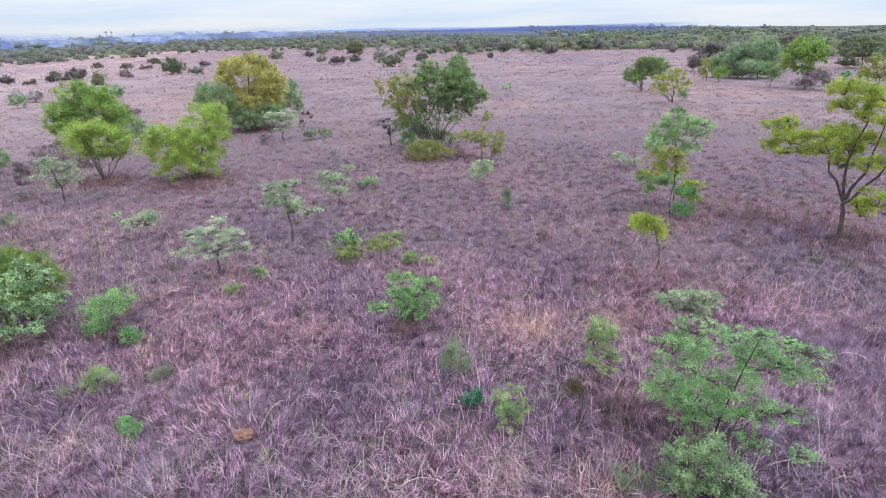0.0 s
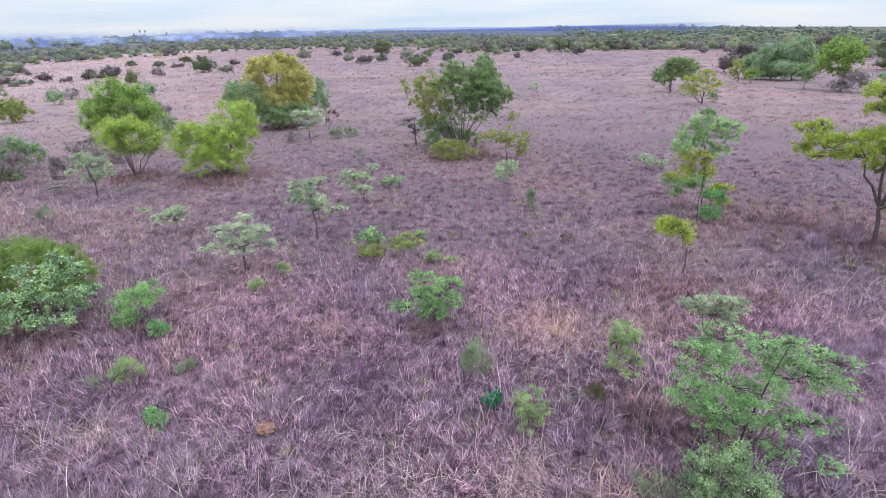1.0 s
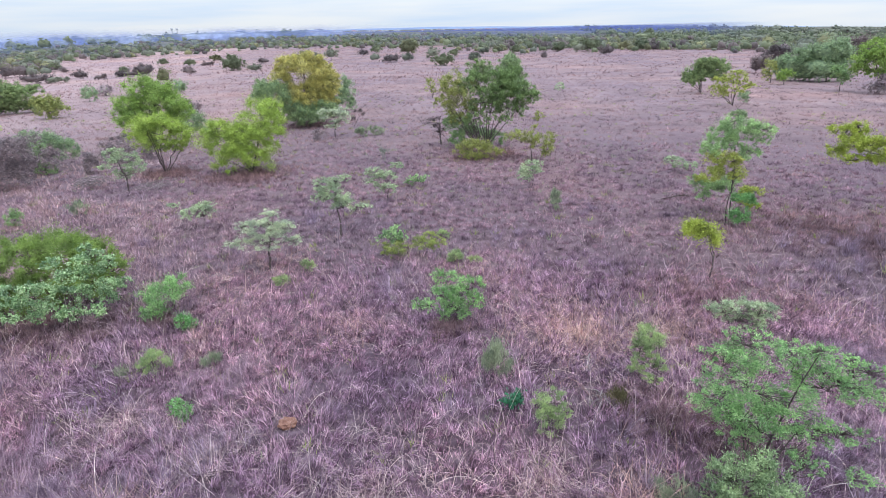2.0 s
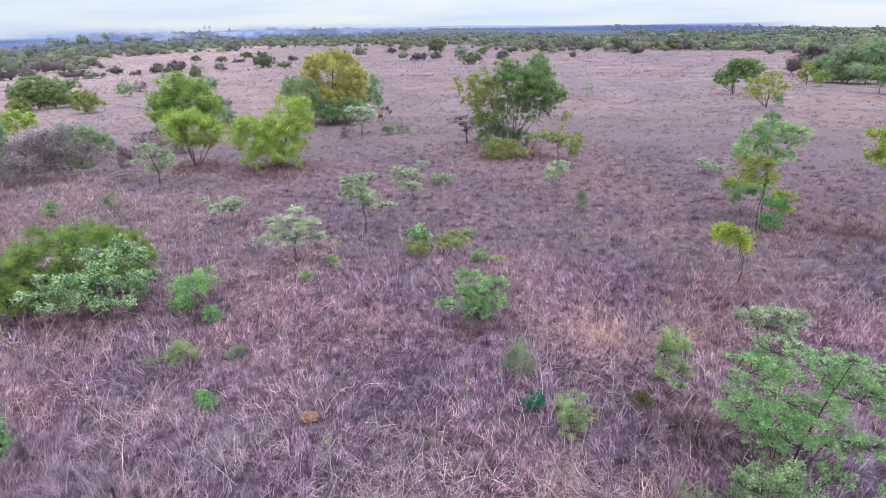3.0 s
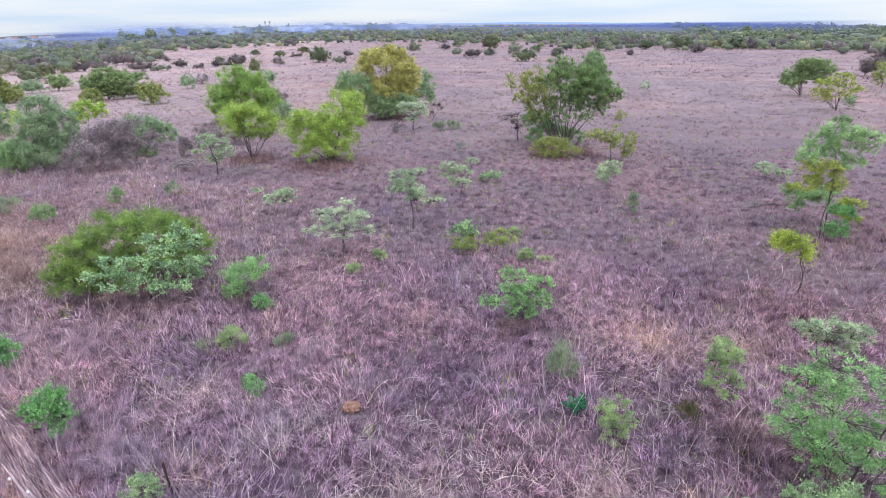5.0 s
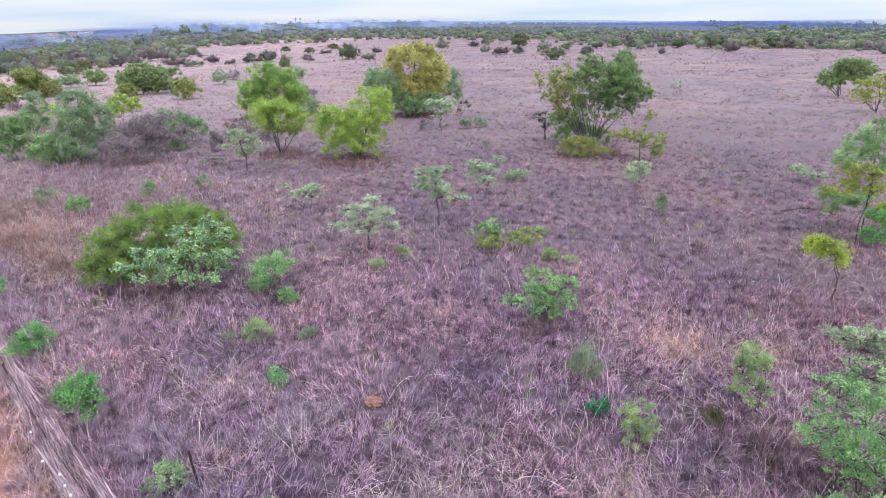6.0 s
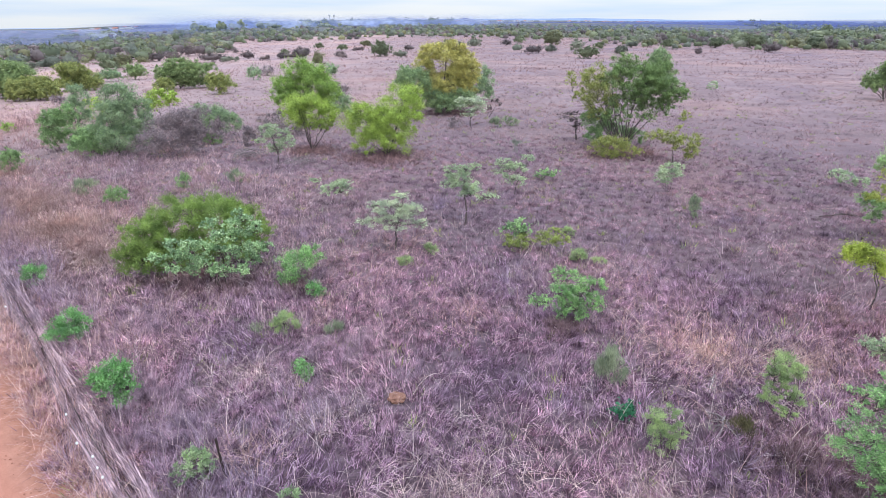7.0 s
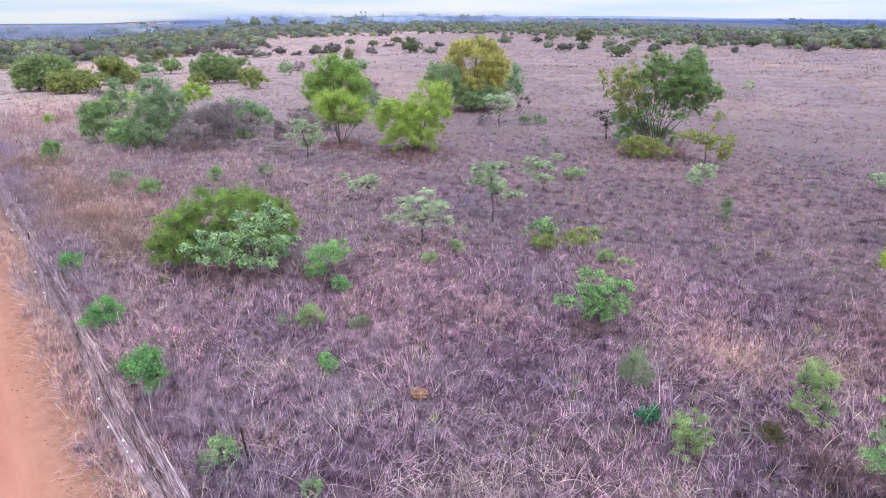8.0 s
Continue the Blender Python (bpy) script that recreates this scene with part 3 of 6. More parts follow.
    if dist > 85 or dist > 55 and species in ("leafdeep", "deep", "blue", "leafblue", "olivedark"):
        for c, r_ in hearts:
            share = (0.62 if dist > 85 else 0.4) * rng.uniform(0.8, 1.15, (32, 1))
            F = np.concatenate([F, HEART_QUADS + len(V)])
            V = np.concatenate([V, c + HEART * share * np.array(r_)])
        V[:, 2] = np.maximum(V[:, 2], 0.0)
    # beyond 95 m the crown takes the leaf colours with haze mixed in
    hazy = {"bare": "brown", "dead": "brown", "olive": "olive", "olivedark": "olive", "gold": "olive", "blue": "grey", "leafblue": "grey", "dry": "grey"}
    part_mesh("crown", mesh_of("leaves", V, F, LEAF[species] if dist < 95 else HAZED_LEAF[hazy.get(species, "green")]), root)
    return root


plant("feathery_bush", "fern", (-12.12, 12.86),
      [(-1.45, 0.8, 0.65, 0.64), (-0.95, 1.28, 0.8, 0.8), (-0.1, 1.55, 0.95, 0.85), (0.75, 1.6, 0.95, 0.85), (1.5, 1.34, 0.8, 0.8), (2.05, 1.02, 0.5, 0.58), (-1.0, 0.59, 0.9, 0.53), (0.0, 0.64, 1.1, 0.58), (1.1, 0.64, 1.0, 0.58)],
      "dense feathery olive-green bush arching over dry grass")
plant("leafy_bush", "paleleaf", (-10.7, 12.06),
      [(-1.4, 1.26, 0.2, 0.14), (-1.18, 1.04, 0.26, 0.19), (-0.86, 1.6, 0.26, 0.19), (-0.49, 1.5, 0.3, 0.22), (-0.73, 1.15, 0.34, 0.24), (-0.97, 0.85, 0.24, 0.17), (-0.25, 1.04, 0.34, 0.24), (-0.49, 0.71, 0.3, 0.22), (-0.01, 0.53, 0.24, 0.17), (0.23, 0.75, 0.3, 0.22), (-0.09, 1.37, 0.32, 0.23), (0.31, 1.64, 0.34, 0.24), (0.63, 1.94, 0.3, 0.22), (0.84, 2.2, 0.24, 0.17), (1.0, 1.86, 0.28, 0.2), (0.71, 1.47, 0.34, 0.24), (1.19, 1.5, 0.28, 0.2), (1.11, 1.15, 0.32, 0.23), (1.51, 0.98, 0.26, 0.19), (0.68, 0.97, 0.32, 0.23), (0.71, 0.6, 0.34, 0.24), (1.11, 0.71, 0.3, 0.22), (0.1, 1.94, 0.26, 0.19), (1.27, 1.86, 0.2, 0.14), (0.36, 1.18, 0.3, 0.22)],
      "broad-leaved pale green bush in front of feathery one")
plant("green_shrub", "freshtip", (-8.66, 13.11),
      [(-0.02, 0.75, 0.61, 0.54), (0.46, 0.79, 0.39, 0.44), (-0.22, 0.24, 0.42, 0.31)],
      "bright green leafy shrub beside large bush")
plant("green_shrub", "fresh", (-7.78, 12.4),
      [(0.05, 0.3, 0.29, 0.22)],
      "small green shrub in dry grass")
plant("silver_tree", "silver", (-6.99, 16.39),
      [(0.0, 1.46, 0.77, 0.41), (-0.54, 1.6, 0.36, 0.22), (0.46, 1.31, 0.62, 0.41), (-0.13, 1.03, 0.88, 0.36), (0.19, 1.91, 0.33, 0.22), (-1.01, 1.04, 0.33, 0.13), (0.82, 0.92, 0.29, 0.19)],
      "small silvery green tree with layered flat crown")
plant("sapling_tree", "mint", (-5.48, 19.46),
      [(-0.15, 1.66, 0.61, 0.45), (-0.46, 2.03, 0.45, 0.29), (0.17, 1.21, 0.53, 0.37), (0.82, 1.12, 0.45, 0.14), (-0.56, 1.61, 0.41, 0.21), (-0.07, 2.14, 0.28, 0.18)],
      "young pale green tree with thin dark trunk")
plant("sapling_tree", "mint", (-4.55, 23.93),
      [(-0.09, 1.09, 0.77, 0.42), (-0.42, 1.46, 0.53, 0.22), (0.51, 1.6, 0.38, 0.2), (0.1, 0.73, 0.53, 0.25)],
      "young flat-topped pale green tree on dark stem")
plant("sapling_shrub", "pale", (-3.74, 26.86),
      [(0.22, 0.45, 0.58, 0.22), (-0.13, 0.26, 0.37, 0.22)],
      "low pale green sapling with spreading branches")
plant("sapling_shrub", "mint", (-7.29, 27.63),
      [(-0.07, 0.29, 0.46, 0.2)],
      "low pale green sapling in purple grass")
plant("flat_shrub", "mint", (-11.19, 20.34),
      [(-0.1, 0.73, 0.79, 0.3), (-0.81, 1.08, 0.32, 0.12), (0.25, 0.9, 0.51, 0.21)],
      "low flat-crowned pale green shrub")
plant("lime_tree", "lime", (-12.86, 29.44),
      [(-1.05, 1.79, 1.65, 1.15), (0.1, 2.1, 1.2, 0.9), (0.34, 1.48, 1.59, 1.15), (0.97, 3.08, 1.33, 1.01), (-0.45, 1.02, 1.75, 0.83), (1.43, 2.23, 0.95, 0.96), (-1.34, 2.56, 0.89, 0.57)],
      "lime green bushy tree with dark low branches")
plant("lime_tree", "lime", (-17.62, 29.62),
      [(-0.05, 2.29, 1.54, 1.02), (-0.83, 2.47, 0.93, 0.89), (0.75, 2.11, 0.94, 0.82), (-0.18, 2.77, 1.0, 0.68), (0.65, 1.45, 0.75, 0.45), (-0.5, 1.6, 0.75, 0.45)],
      "rounded lime green tree on thin dark trunk")
plant("lime_tree", "leaf", (-21.61, 36.05),
      [(-0.33, 3.73, 1.7, 1.15), (-1.35, 2.82, 1.13, 1.24), (0.79, 3.16, 1.47, 1.32), (-0.23, 2.42, 1.87, 1.08), (1.73, 2.57, 0.74, 0.75)],
      "dense bright green tree with drooping crown")
plant("golden_tree", "gold", (-14.58, 46.32),
      [(-0.09, 4.03, 2.18, 1.71), (-1.45, 4.67, 1.05, 0.95), (1.27, 3.61, 1.23, 1.43), (-0.28, 2.51, 2.29, 1.24), (-1.99, 3.38, 1.0, 1.53), (1.9, 3.2, 0.9, 1.2), (0.12, 4.95, 1.5, 0.8), (-0.05, 2.07, 1.72, 0.96), (1.09, 2.3, 1.43, 0.96), (-1.19, 2.06, 1.24, 0.96)],
      "golden yellow-green tree with dense round crown")
plant("dark_bush", "deep", (-14.08, 45.51),
      [(-0.93, 1.06, 1.41, 0.85), (-0.25, 0.94, 1.97, 0.7), (-1.39, 1.5, 1.13, 0.75), (0.87, 1.3, 1.22, 0.85), (-2.98, 2.58, 1.59, 1.22), (-3.65, 2.79, 0.94, 1.13)],
      "dark green bush at foot of golden tree")
plant("green_bush", "blue", (-13.79, 54.36),
      [(-0.08, 1.84, 1.31, 1.54), (-0.83, 1.07, 1.32, 1.21), (0.65, 0.83, 0.66, 0.77)],
      "grey-green bush beside golden tree")
plant("umbrella_tree", "silver", (-11.19, 40.78),
      [(0.02, 1.63, 1.16, 0.58), (-0.67, 1.86, 0.5, 0.33), (0.62, 1.76, 0.66, 0.46), (-0.15, 0.84, 0.75, 0.21), (0.44, 1.17, 0.83, 0.25)],
      "small flat-topped silvery green acacia")
plant("dead_branch", "dead", (-10.9, 45.14),
      [(0.56, 1.14, 0.63, 0.32), (0.06, 0.61, 0.23, 0.37)],
      "bare arched dead branch in grass")
plant("low_shrub", "sage", (-9.23, 40.76),
      [(-0.02, 0.4, 0.61, 0.46)],
      "low grey-green shrub in grass")
plant("low_shrub", "sage", (-8.51, 41.54),
      [(0.1, 0.32, 0.66, 0.38)],
      "low grey-green shrub in grass")
plant("dead_tree", "dead", (-3.32, 37.65),
      [(-0.87, 1.58, 0.58, 0.22), (-0.29, 1.18, 0.43, 0.45), (-0.09, 1.61, 0.43, 0.26), (0.08, 0.85, 0.29, 0.38)],
      "small bare dark tree with bent branches")
plant("sapling_shrub", "mint", (1.74, 26.14),
      [(-0.05, 0.89, 0.67, 0.37), (0.12, 1.22, 0.53, 0.21), (-0.23, 0.62, 0.44, 0.21)],
      "pale green young shrub on dark stem")
plant("grey_shrub", "sage", (2.59, 22.8),
      [(-0.02, 0.57, 0.31, 0.48), (-0.03, 0.3, 0.17, 0.29)],
      "small grey-green upright shrub")
plant("dry_shrub", "dry", (-5.79, 31.21),
      [(-0.04, 0.68, 0.5, 0.54)],
      "faint leafless grey shrub")
plant("yellow_shrub", "pale", (-3.16, 17.57),
      [(-0.05, 0.9, 0.48, 0.26), (-0.35, 0.8, 0.3, 0.16), (0.15, 0.65, 0.36, 0.22)],
      "pale leafed thin shrub in grass")
plant("yellow_shrub", "acid", (-3.07, 17.4),
      [(-0.05, 0.38, 0.5, 0.32), (-0.3, 0.25, 0.3, 0.2)],
      "yellow-green feathery low shrub")
plant("yellow_shrub", "acid", (-2.22, 17.72),
      [(-0.08, 0.38, 0.42, 0.3), (0.35, 0.5, 0.42, 0.24), (0.2, 0.76, 0.3, 0.12)],
      "yellow-green feathery low shrub")
plant("low_shrub", "roundherb", (-1.06, 16.88),
      [(-0.05, 0.3, 0.33, 0.25)],
      "small round green shrub in grass")
plant("low_shrub", "roundherb", (-0.47, 17.2),
      [(-0.06, 0.08, 0.32, 0.11)],
      "small flat green shrub in grass")
plant("low_shrub", "roundherb", (-1.68, 19.5),
      [(-0.08, 0.21, 0.3, 0.18)],
      "small green shrub in grass")
plant("low_shrub", "roundherb", (-6.15, 15.18),
      [(-0.02, 0.22, 0.32, 0.21)],
      "small bright green shrub in grass")
plant("low_shrub", "roundherb", (-5.74, 16.33),
      [(-0.0, 0.23, 0.28, 0.21)],
      "small green shrub in grass")
plant("green_bush", "freshtip", (-1.05, 12.96),
      [(-0.15, 0.95, 0.45, 0.3), (0.3, 0.92, 0.45, 0.3), (0.08, 0.66, 0.42, 0.26), (-0.1, 1.32, 0.45, 0.2), (0.48, 1.3, 0.42, 0.24), (-0.58, 0.72, 0.36, 0.2), (0.1, 0.36, 0.48, 0.24), (0.66, 0.72, 0.3, 0.3)],
      "fresh green round bush with light tips")
plant("low_shrub", "roundherb", (-7.54, 10.65),
      [(0.03, 0.29, 0.43, 0.28)],
      "small yellow-green round shrub")
plant("grey_shrub", "sage", (-6.37, 10.85),
      [(0.01, 0.23, 0.3, 0.2)],
      "faint grey-green herb in grass")
plant("grey_shrub", "sage", (-8.25, 10.38),
      [(0.02, 0.16, 0.18, 0.12)],
      "faint grey-green herb in grass")
plant("green_shrub", "fresh", (-5.97, 8.84),
      [(-0.03, 0.41, 0.17, 0.24), (0.11, 0.21, 0.17, 0.18)],
      "small fresh green leafy plant")
plant("feathery_shrub", "acidleaf", (3.23, 10.11),
      [(-0.21, 1.22, 0.4, 0.32), (-0.33, 0.96, 0.26, 0.25), (-0.14, 0.69, 0.35, 0.22), (-0.32, 0.48, 0.25, 0.15), (-0.01, 1.27, 0.18, 0.17), (-0.03, 0.38, 0.27, 0.12)],
      "wispy feathery yellow-green shrub")
plant("feathery_shrub", "acidleaf", (1.16, 8.78),
      [(-0.13, 0.87, 0.33, 0.28), (-0.11, 0.29, 0.32, 0.27), (0.07, 0.6, 0.23, 0.16), (-0.24, 0.59, 0.18, 0.13)],
      "upright feathery green shrub")
plant("dark_plant", "darkgreen", (0.47, 9.56),
      [(-0.03, 0.27, 0.22, 0.24)],
      "small dark green leafy plant")
plant("grey_shrub", "sage", (0.19, 10.62),
      [(-0.05, 0.52, 0.38, 0.48), (-0.2, 0.4, 0.24, 0.34)],
      "wispy grey-green shrub in dry grass")
plant("brown_shrub", "brown", (2.44, 9.53),
      [(-0.05, 0.28, 0.26, 0.28)],
      "dry brown tufted shrub")
plant("green_shrub", "fresh", (-9.04, 6.91),
      [(0.1, 0.82, 0.4, 0.31), (0.29, 0.43, 0.25, 0.3), (-0.07, 0.69, 0.25, 0.3), (0.15, 0.21, 0.21, 0.19)],
      "bright green leafy shrub beside fence")
plant("green_shrub", "fresh", (-11.84, 8.42),
      [(0.14, 0.51, 0.46, 0.38), (-0.17, 0.39, 0.32, 0.29)],
      "bright green leafy shrub beside fence")
plant("green_shrub", "fresh", (-15.87, 10.71),
      [(0.09, 0.32, 0.37, 0.34)],
      "small bright green shrub by fence")
plant("sage_shrub", "sageleaf", (-6.11, 5.73),
      [(0.08, 0.41, 0.25, 0.29), (-0.15, 0.33, 0.19, 0.2), (0.22, 0.3, 0.16, 0.24), (0.02, 0.61, 0.13, 0.16)],
      "pale sage green bushy herb beside steel post")
plant("sage_shrub", "sageleaf", (-4.39, 5.74),
      [(0.02, 0.22, 0.19, 0.19)],
      "pale sage green herb in grass")
plant("green_shrub", "leafblue", (-19.79, 17.41),
      [(0.04, 0.51, 0.57, 0.45)],
      "mid green shrub in tall grass")
plant("grey_shrub", "sage", (-22.37, 18.31),
      [(0.0, 0.39, 0.63, 0.44)],
      "faint grey-green shrub in tall grass")
plant("sage_shrub", "leafblue", (-18.86, 20.25),
      [(0.06, 0.47, 0.36, 0.45)],
      "small upright green shrub")
plant("sage_shrub", "sage", (-17.25, 21.83),
      [(0.05, 0.43, 0.4, 0.39)],
      "small grey-green shrub in tall grass")
plant("thorn_tree", "blue", (-36.83, 30.77),
      [(0.45, 2.41, 0.9, 0.94), (0.12, 1.58, 0.82, 1.04), (0.36, 0.97, 0.82, 0.95)],
      "slender grey-green thorn tree")
plant("thicket_bush", "leafblue", (-29.24, 24.85),
      [(0.48, 1.01, 1.0, 0.76), (-0.19, 0.58, 0.93, 0.61), (0.8, 0.32, 0.88, 0.46)],
      "mid green bush at thicket edge")
plant("lime_bush", "lime", (-40.12, 35.29),
      [(0.04, 0.89, 0.83, 1.06)],
      "lime green bush inside thicket")
plant("green_shrub", "leafblue", (-24.54, 29.58),
      [(0.05, 0.39, 0.72, 0.42), (-0.06, 1.44, 0.36, 0.61)],
      "green shrub at edge of thicket")
plant("low_shrub", "leafblue", (-29.35, 20.28),
      [(0.12, 0.58, 0.59, 0.64), (0.16, 0.98, 0.41, 0.43)],
      "green shrub in dry grass")
plant("low_shrub", "leaf", (-41.26, 29.09),
      [(0.08, 0.39, 0.49, 0.35)],
      "low green shrub in dry grass")
plant("bare_bush", "bare", (-22.14, 29.72),
      [(0.07, 0.69, 0.42, 0.74)],
      "bare upright grey bush")
plant("umbrella_tree", "mint", (-17.7, 26.1),
      [(0.1, 1.6, 0.85, 0.4), (-0.3, 1.95, 0.6, 0.3), (0.5, 1.15, 0.6, 0.36), (-0.1, 0.85, 0.5, 0.34), (-0.75, 1.35, 0.35, 0.22)],
      "small flat-topped pale green acacia")
plant("bare_bush", "bare", (-24.63, 36.73),
      [(-0.07, 0.62, 0.94, 0.61)],
      "faint bare grey bush")
plant("small_tree", "olivedark", (-41.95, 52.76),
      [(0.12, 1.05, 1.57, 1.19), (-0.57, 1.54, 0.88, 0.73)],
      "olive-brown rounded bush in dry field")
plant("small_tree", "olivedark", (-49.88, 53.39),
      [(0.11, 0.74, 1.19, 0.93)],
      "olive-brown rounded bush in dry field")
plant("small_tree", "blue", (-48.26, 67.61),
      [(0.08, 0.87, 1.1, 1.06)],
      "round grey-green bush in dry field")
plant("small_tree", "bare", (-50.63, 74.46),
      [(0.07, 0.78, 1.11, 0.79)],
      "bare dark bush in dry field")
plant("small_tree", "olive", (-52.05, 91.33),
      [(0.08, 1.29, 1.52, 1.44)],
      "thin yellowing small tree")
plant("small_tree", "blue", (-42.03, 77.73),
      [(-0.13, 0.63, 1.2, 0.95)],
      "grey-green bush in dry field")
plant("small_tree", "leafdeep", (-54.94, 124.6),
      [(0.03, 1.55, 2.79, 1.87)],
      "round dark green bush in open field")
plant("small_tree", "blue", (-48.45, 119.97),
      [(0.01, 0.8, 1.77, 0.89)],
      "low grey-green bush in open field")
plant("small_tree", "bare", (-68.87, 114.5),
      [(0.08, 1.15, 2.31, 1.18), (-2.38, 0.25, 3.84, 0.65)],
      "bare purple-grey bush in open field")
plant("small_tree", "bare", (-61.23, 117.41),
      [(0.03, 0.58, 1.42, 0.78)],
      "low dark bush in open field")
plant("small_tree", "leafdeep", (-10.04, 126.1),
      [(-0.13, 1.17, 2.6, 1.36)],
      "round dark green bush in open field")
plant("small_tree", "leafblue", (-4.01, 136.86),
      [(-0.15, 1.13, 1.76, 1.21)],
      "round green bush in open field")
plant("small_tree", "blue", (-15.33, 156.23),
      [(-0.16, 1.58, 1.92, 1.69)],
      "upright grey-green bush in open field")
plant("small_tree", "bare", (-24.39, 144.06),
      [(-0.08, 1.0, 2.52, 1.14)],
      "dark grey bush in open field")
plant("small_tree", "blue", (-21.46, 150.89),
      [(-0.07, 0.78, 2.03, 1.04)],
      "grey-green bush in open field")
plant("small_tree", "gold", (-24.03, 181.78),
      [(-1.01, 2.31, 3.48, 2.15)],
      "yellow-green tree in open field")
plant("small_tree", "leafblue", (-42.83, 159.05),
      [(-0.07, 1.85, 2.08, 1.45)],
      "small round tree on thin trunk")
plant("dry_shrub", "dry", (-28.39, 145.35),
      [(-0.08, 1.27, 1.85, 1.16)],
      "faint pale shrub in open field")
plant("small_tree", "olive", (-6.55, 65.07),
      [(-0.32, 1.43, 0.68, 0.77), (0.03, 0.87, 0.43, 0.58)],
      "thin sparse tree with dark stem")
plant("dry_shrub", "mint", (7.25, 64.17),
      [(-0.18, 1.05, 0.62, 0.51)],
      "small sparse sapling in field")
plant("dry_shrub", "olive", (3.83, 47.29),
      [(-0.07, 0.4, 0.55, 0.47)],
      "small yellow-green shrub in field")
plant("cluster_shrub", "fresh", (8.9, 20.72),
      [(-0.01, 0.44, 0.42, 0.37), (0.02, 1.1, 0.5, 0.28)],
      "fresh green shrub at foot of cluster")
plant("sapling_shrub", "mint", (9.29, 29.16),
      [(-0.18, 0.58, 0.7, 0.34), (0.51, 0.46, 0.41, 0.25)],
      "low pale green spreading sapling")
plant("green_tree", "deep", (18.51, 45.92),
      [(-0.05, 0.48, 0.68, 0.39)],
      "dark green low tree behind cluster")
plant("yellow_sapling", "limeyellow", (6.33, 16.1),
      [(-0.37, 1.41, 0.57, 0.36), (-0.14, 1.18, 0.4, 0.32), (-0.59, 1.49, 0.34, 0.22)],
      "small yellow-green sapling with thin trunk")
plant("grove_tree", "leafblue", (35.62, 64.57),
      [(-0.11, 1.82, 1.26, 1.01)],
      "small leaning green tree")
plant("near_bush", "nearleaf", (4.38, 7.9),
      [(-0.19, 1.9, 0.87, 0.5), (0.52, 1.99, 0.66, 0.44), (1.03, 2.51, 0.38, 0.2), (1.13, 1.86, 0.39, 0.19), (-0.73, 2.18, 0.51, 0.37), (-0.83, 1.39, 0.44, 0.39), (0.11, 1.45, 0.74, 0.39), (-0.44, 0.72, 0.55, 0.36), (0.72, 1.16, 0.39, 0.22), (1.25, 0.71, 0.31, 0.18), (-0.44, 2.55, 0.63, 0.25), (0.36, 2.54, 0.35, 0.18), (0.1, 2.18, 0.54, 0.31), (0.86, 2.18, 0.43, 0.23), (-0.2, 1.25, 0.48, 0.37), (0.99, 1.41, 0.39, 0.16), (0.54, 0.72, 0.38, 0.23), (0.72, 2.63, 0.25, 0.14), (-0.34, 1.04, 0.64, 0.4), (-0.71, 1.09, 0.39, 0.33), (0.41, 1.06, 0.47, 0.31)],
      "large fresh green spreading bush with dark stems")
plant("silver_shrub", "mint", (5.51, 11.71),
      [(-0.14, 1.28, 0.61, 0.28), (0.39, 1.37, 0.3, 0.24), (-0.54, 1.07, 0.36, 0.2), (0.01, 0.95, 0.46, 0.19)],
      "pale silver-green shrub behind fresh green bush")
plant("near_shrub", "sageleaf", (3.93, 7.09),
      [(-0.1, 0.62, 0.4, 0.5), (-0.42, 0.75, 0.3, 0.42), (0.3, 0.6, 0.4, 0.42), (0.05, 0.95, 0.3, 0.3), (-0.5, 0.3, 0.3, 0.3), (0.55, 0.3, 0.3, 0.3), (0.0, 0.2, 0.5, 0.25)],
      "grey-green leafy shrub at foot of large bush")
plant("grey_shrub", "sage", (2.87, 7.25),
      [(-0.02, 0.22, 0.38, 0.24)],
      "faint grey-green herb in grass")
plant("bare_bush", "bare", (-11.37, 39.69),
      [(-0.51, 0.39, 0.78, 0.49)],
      "small dry dark bush")
plant("bare_bush", "bare", (-22.17, 29.77),
      [(0.09, 0.59, 0.48, 0.74)],
      "bare upright grey bush")
plant("bare_bush", "bare", (-23.32, 33.01),
      [(0.06, 0.64, 0.7, 0.64)],
      "faint bare grey bush")
plant("bare_bush", "bare", (-24.4, 45.5),
      [(0.0, 1.3, 1.5, 1.1), (-0.9, 0.8, 1.0, 0.7)],
      "soft purple-grey leafless bush behind lime trees")
plant("bare_bush", "blue", (-22.0, 41.5),
      [(0.0, 1.2, 1.2, 1.0), (0.7, 0.8, 0.8, 0.7)],
      "soft grey-green bush beside bright green tree")
plant("bare_bush", "bare", (-21.4, 33.4),
      [(0.0, 0.9, 1.1, 0.8), (-0.8, 0.6, 0.8, 0.5)],
      "purple-grey twiggy bush beside lime tree")
plant("bare_bush", "bare", (-18.3, 47.5),
      [(0.0, 1.1, 1.1, 1.0)],
      "purple-brown leafless bush beside golden tree")
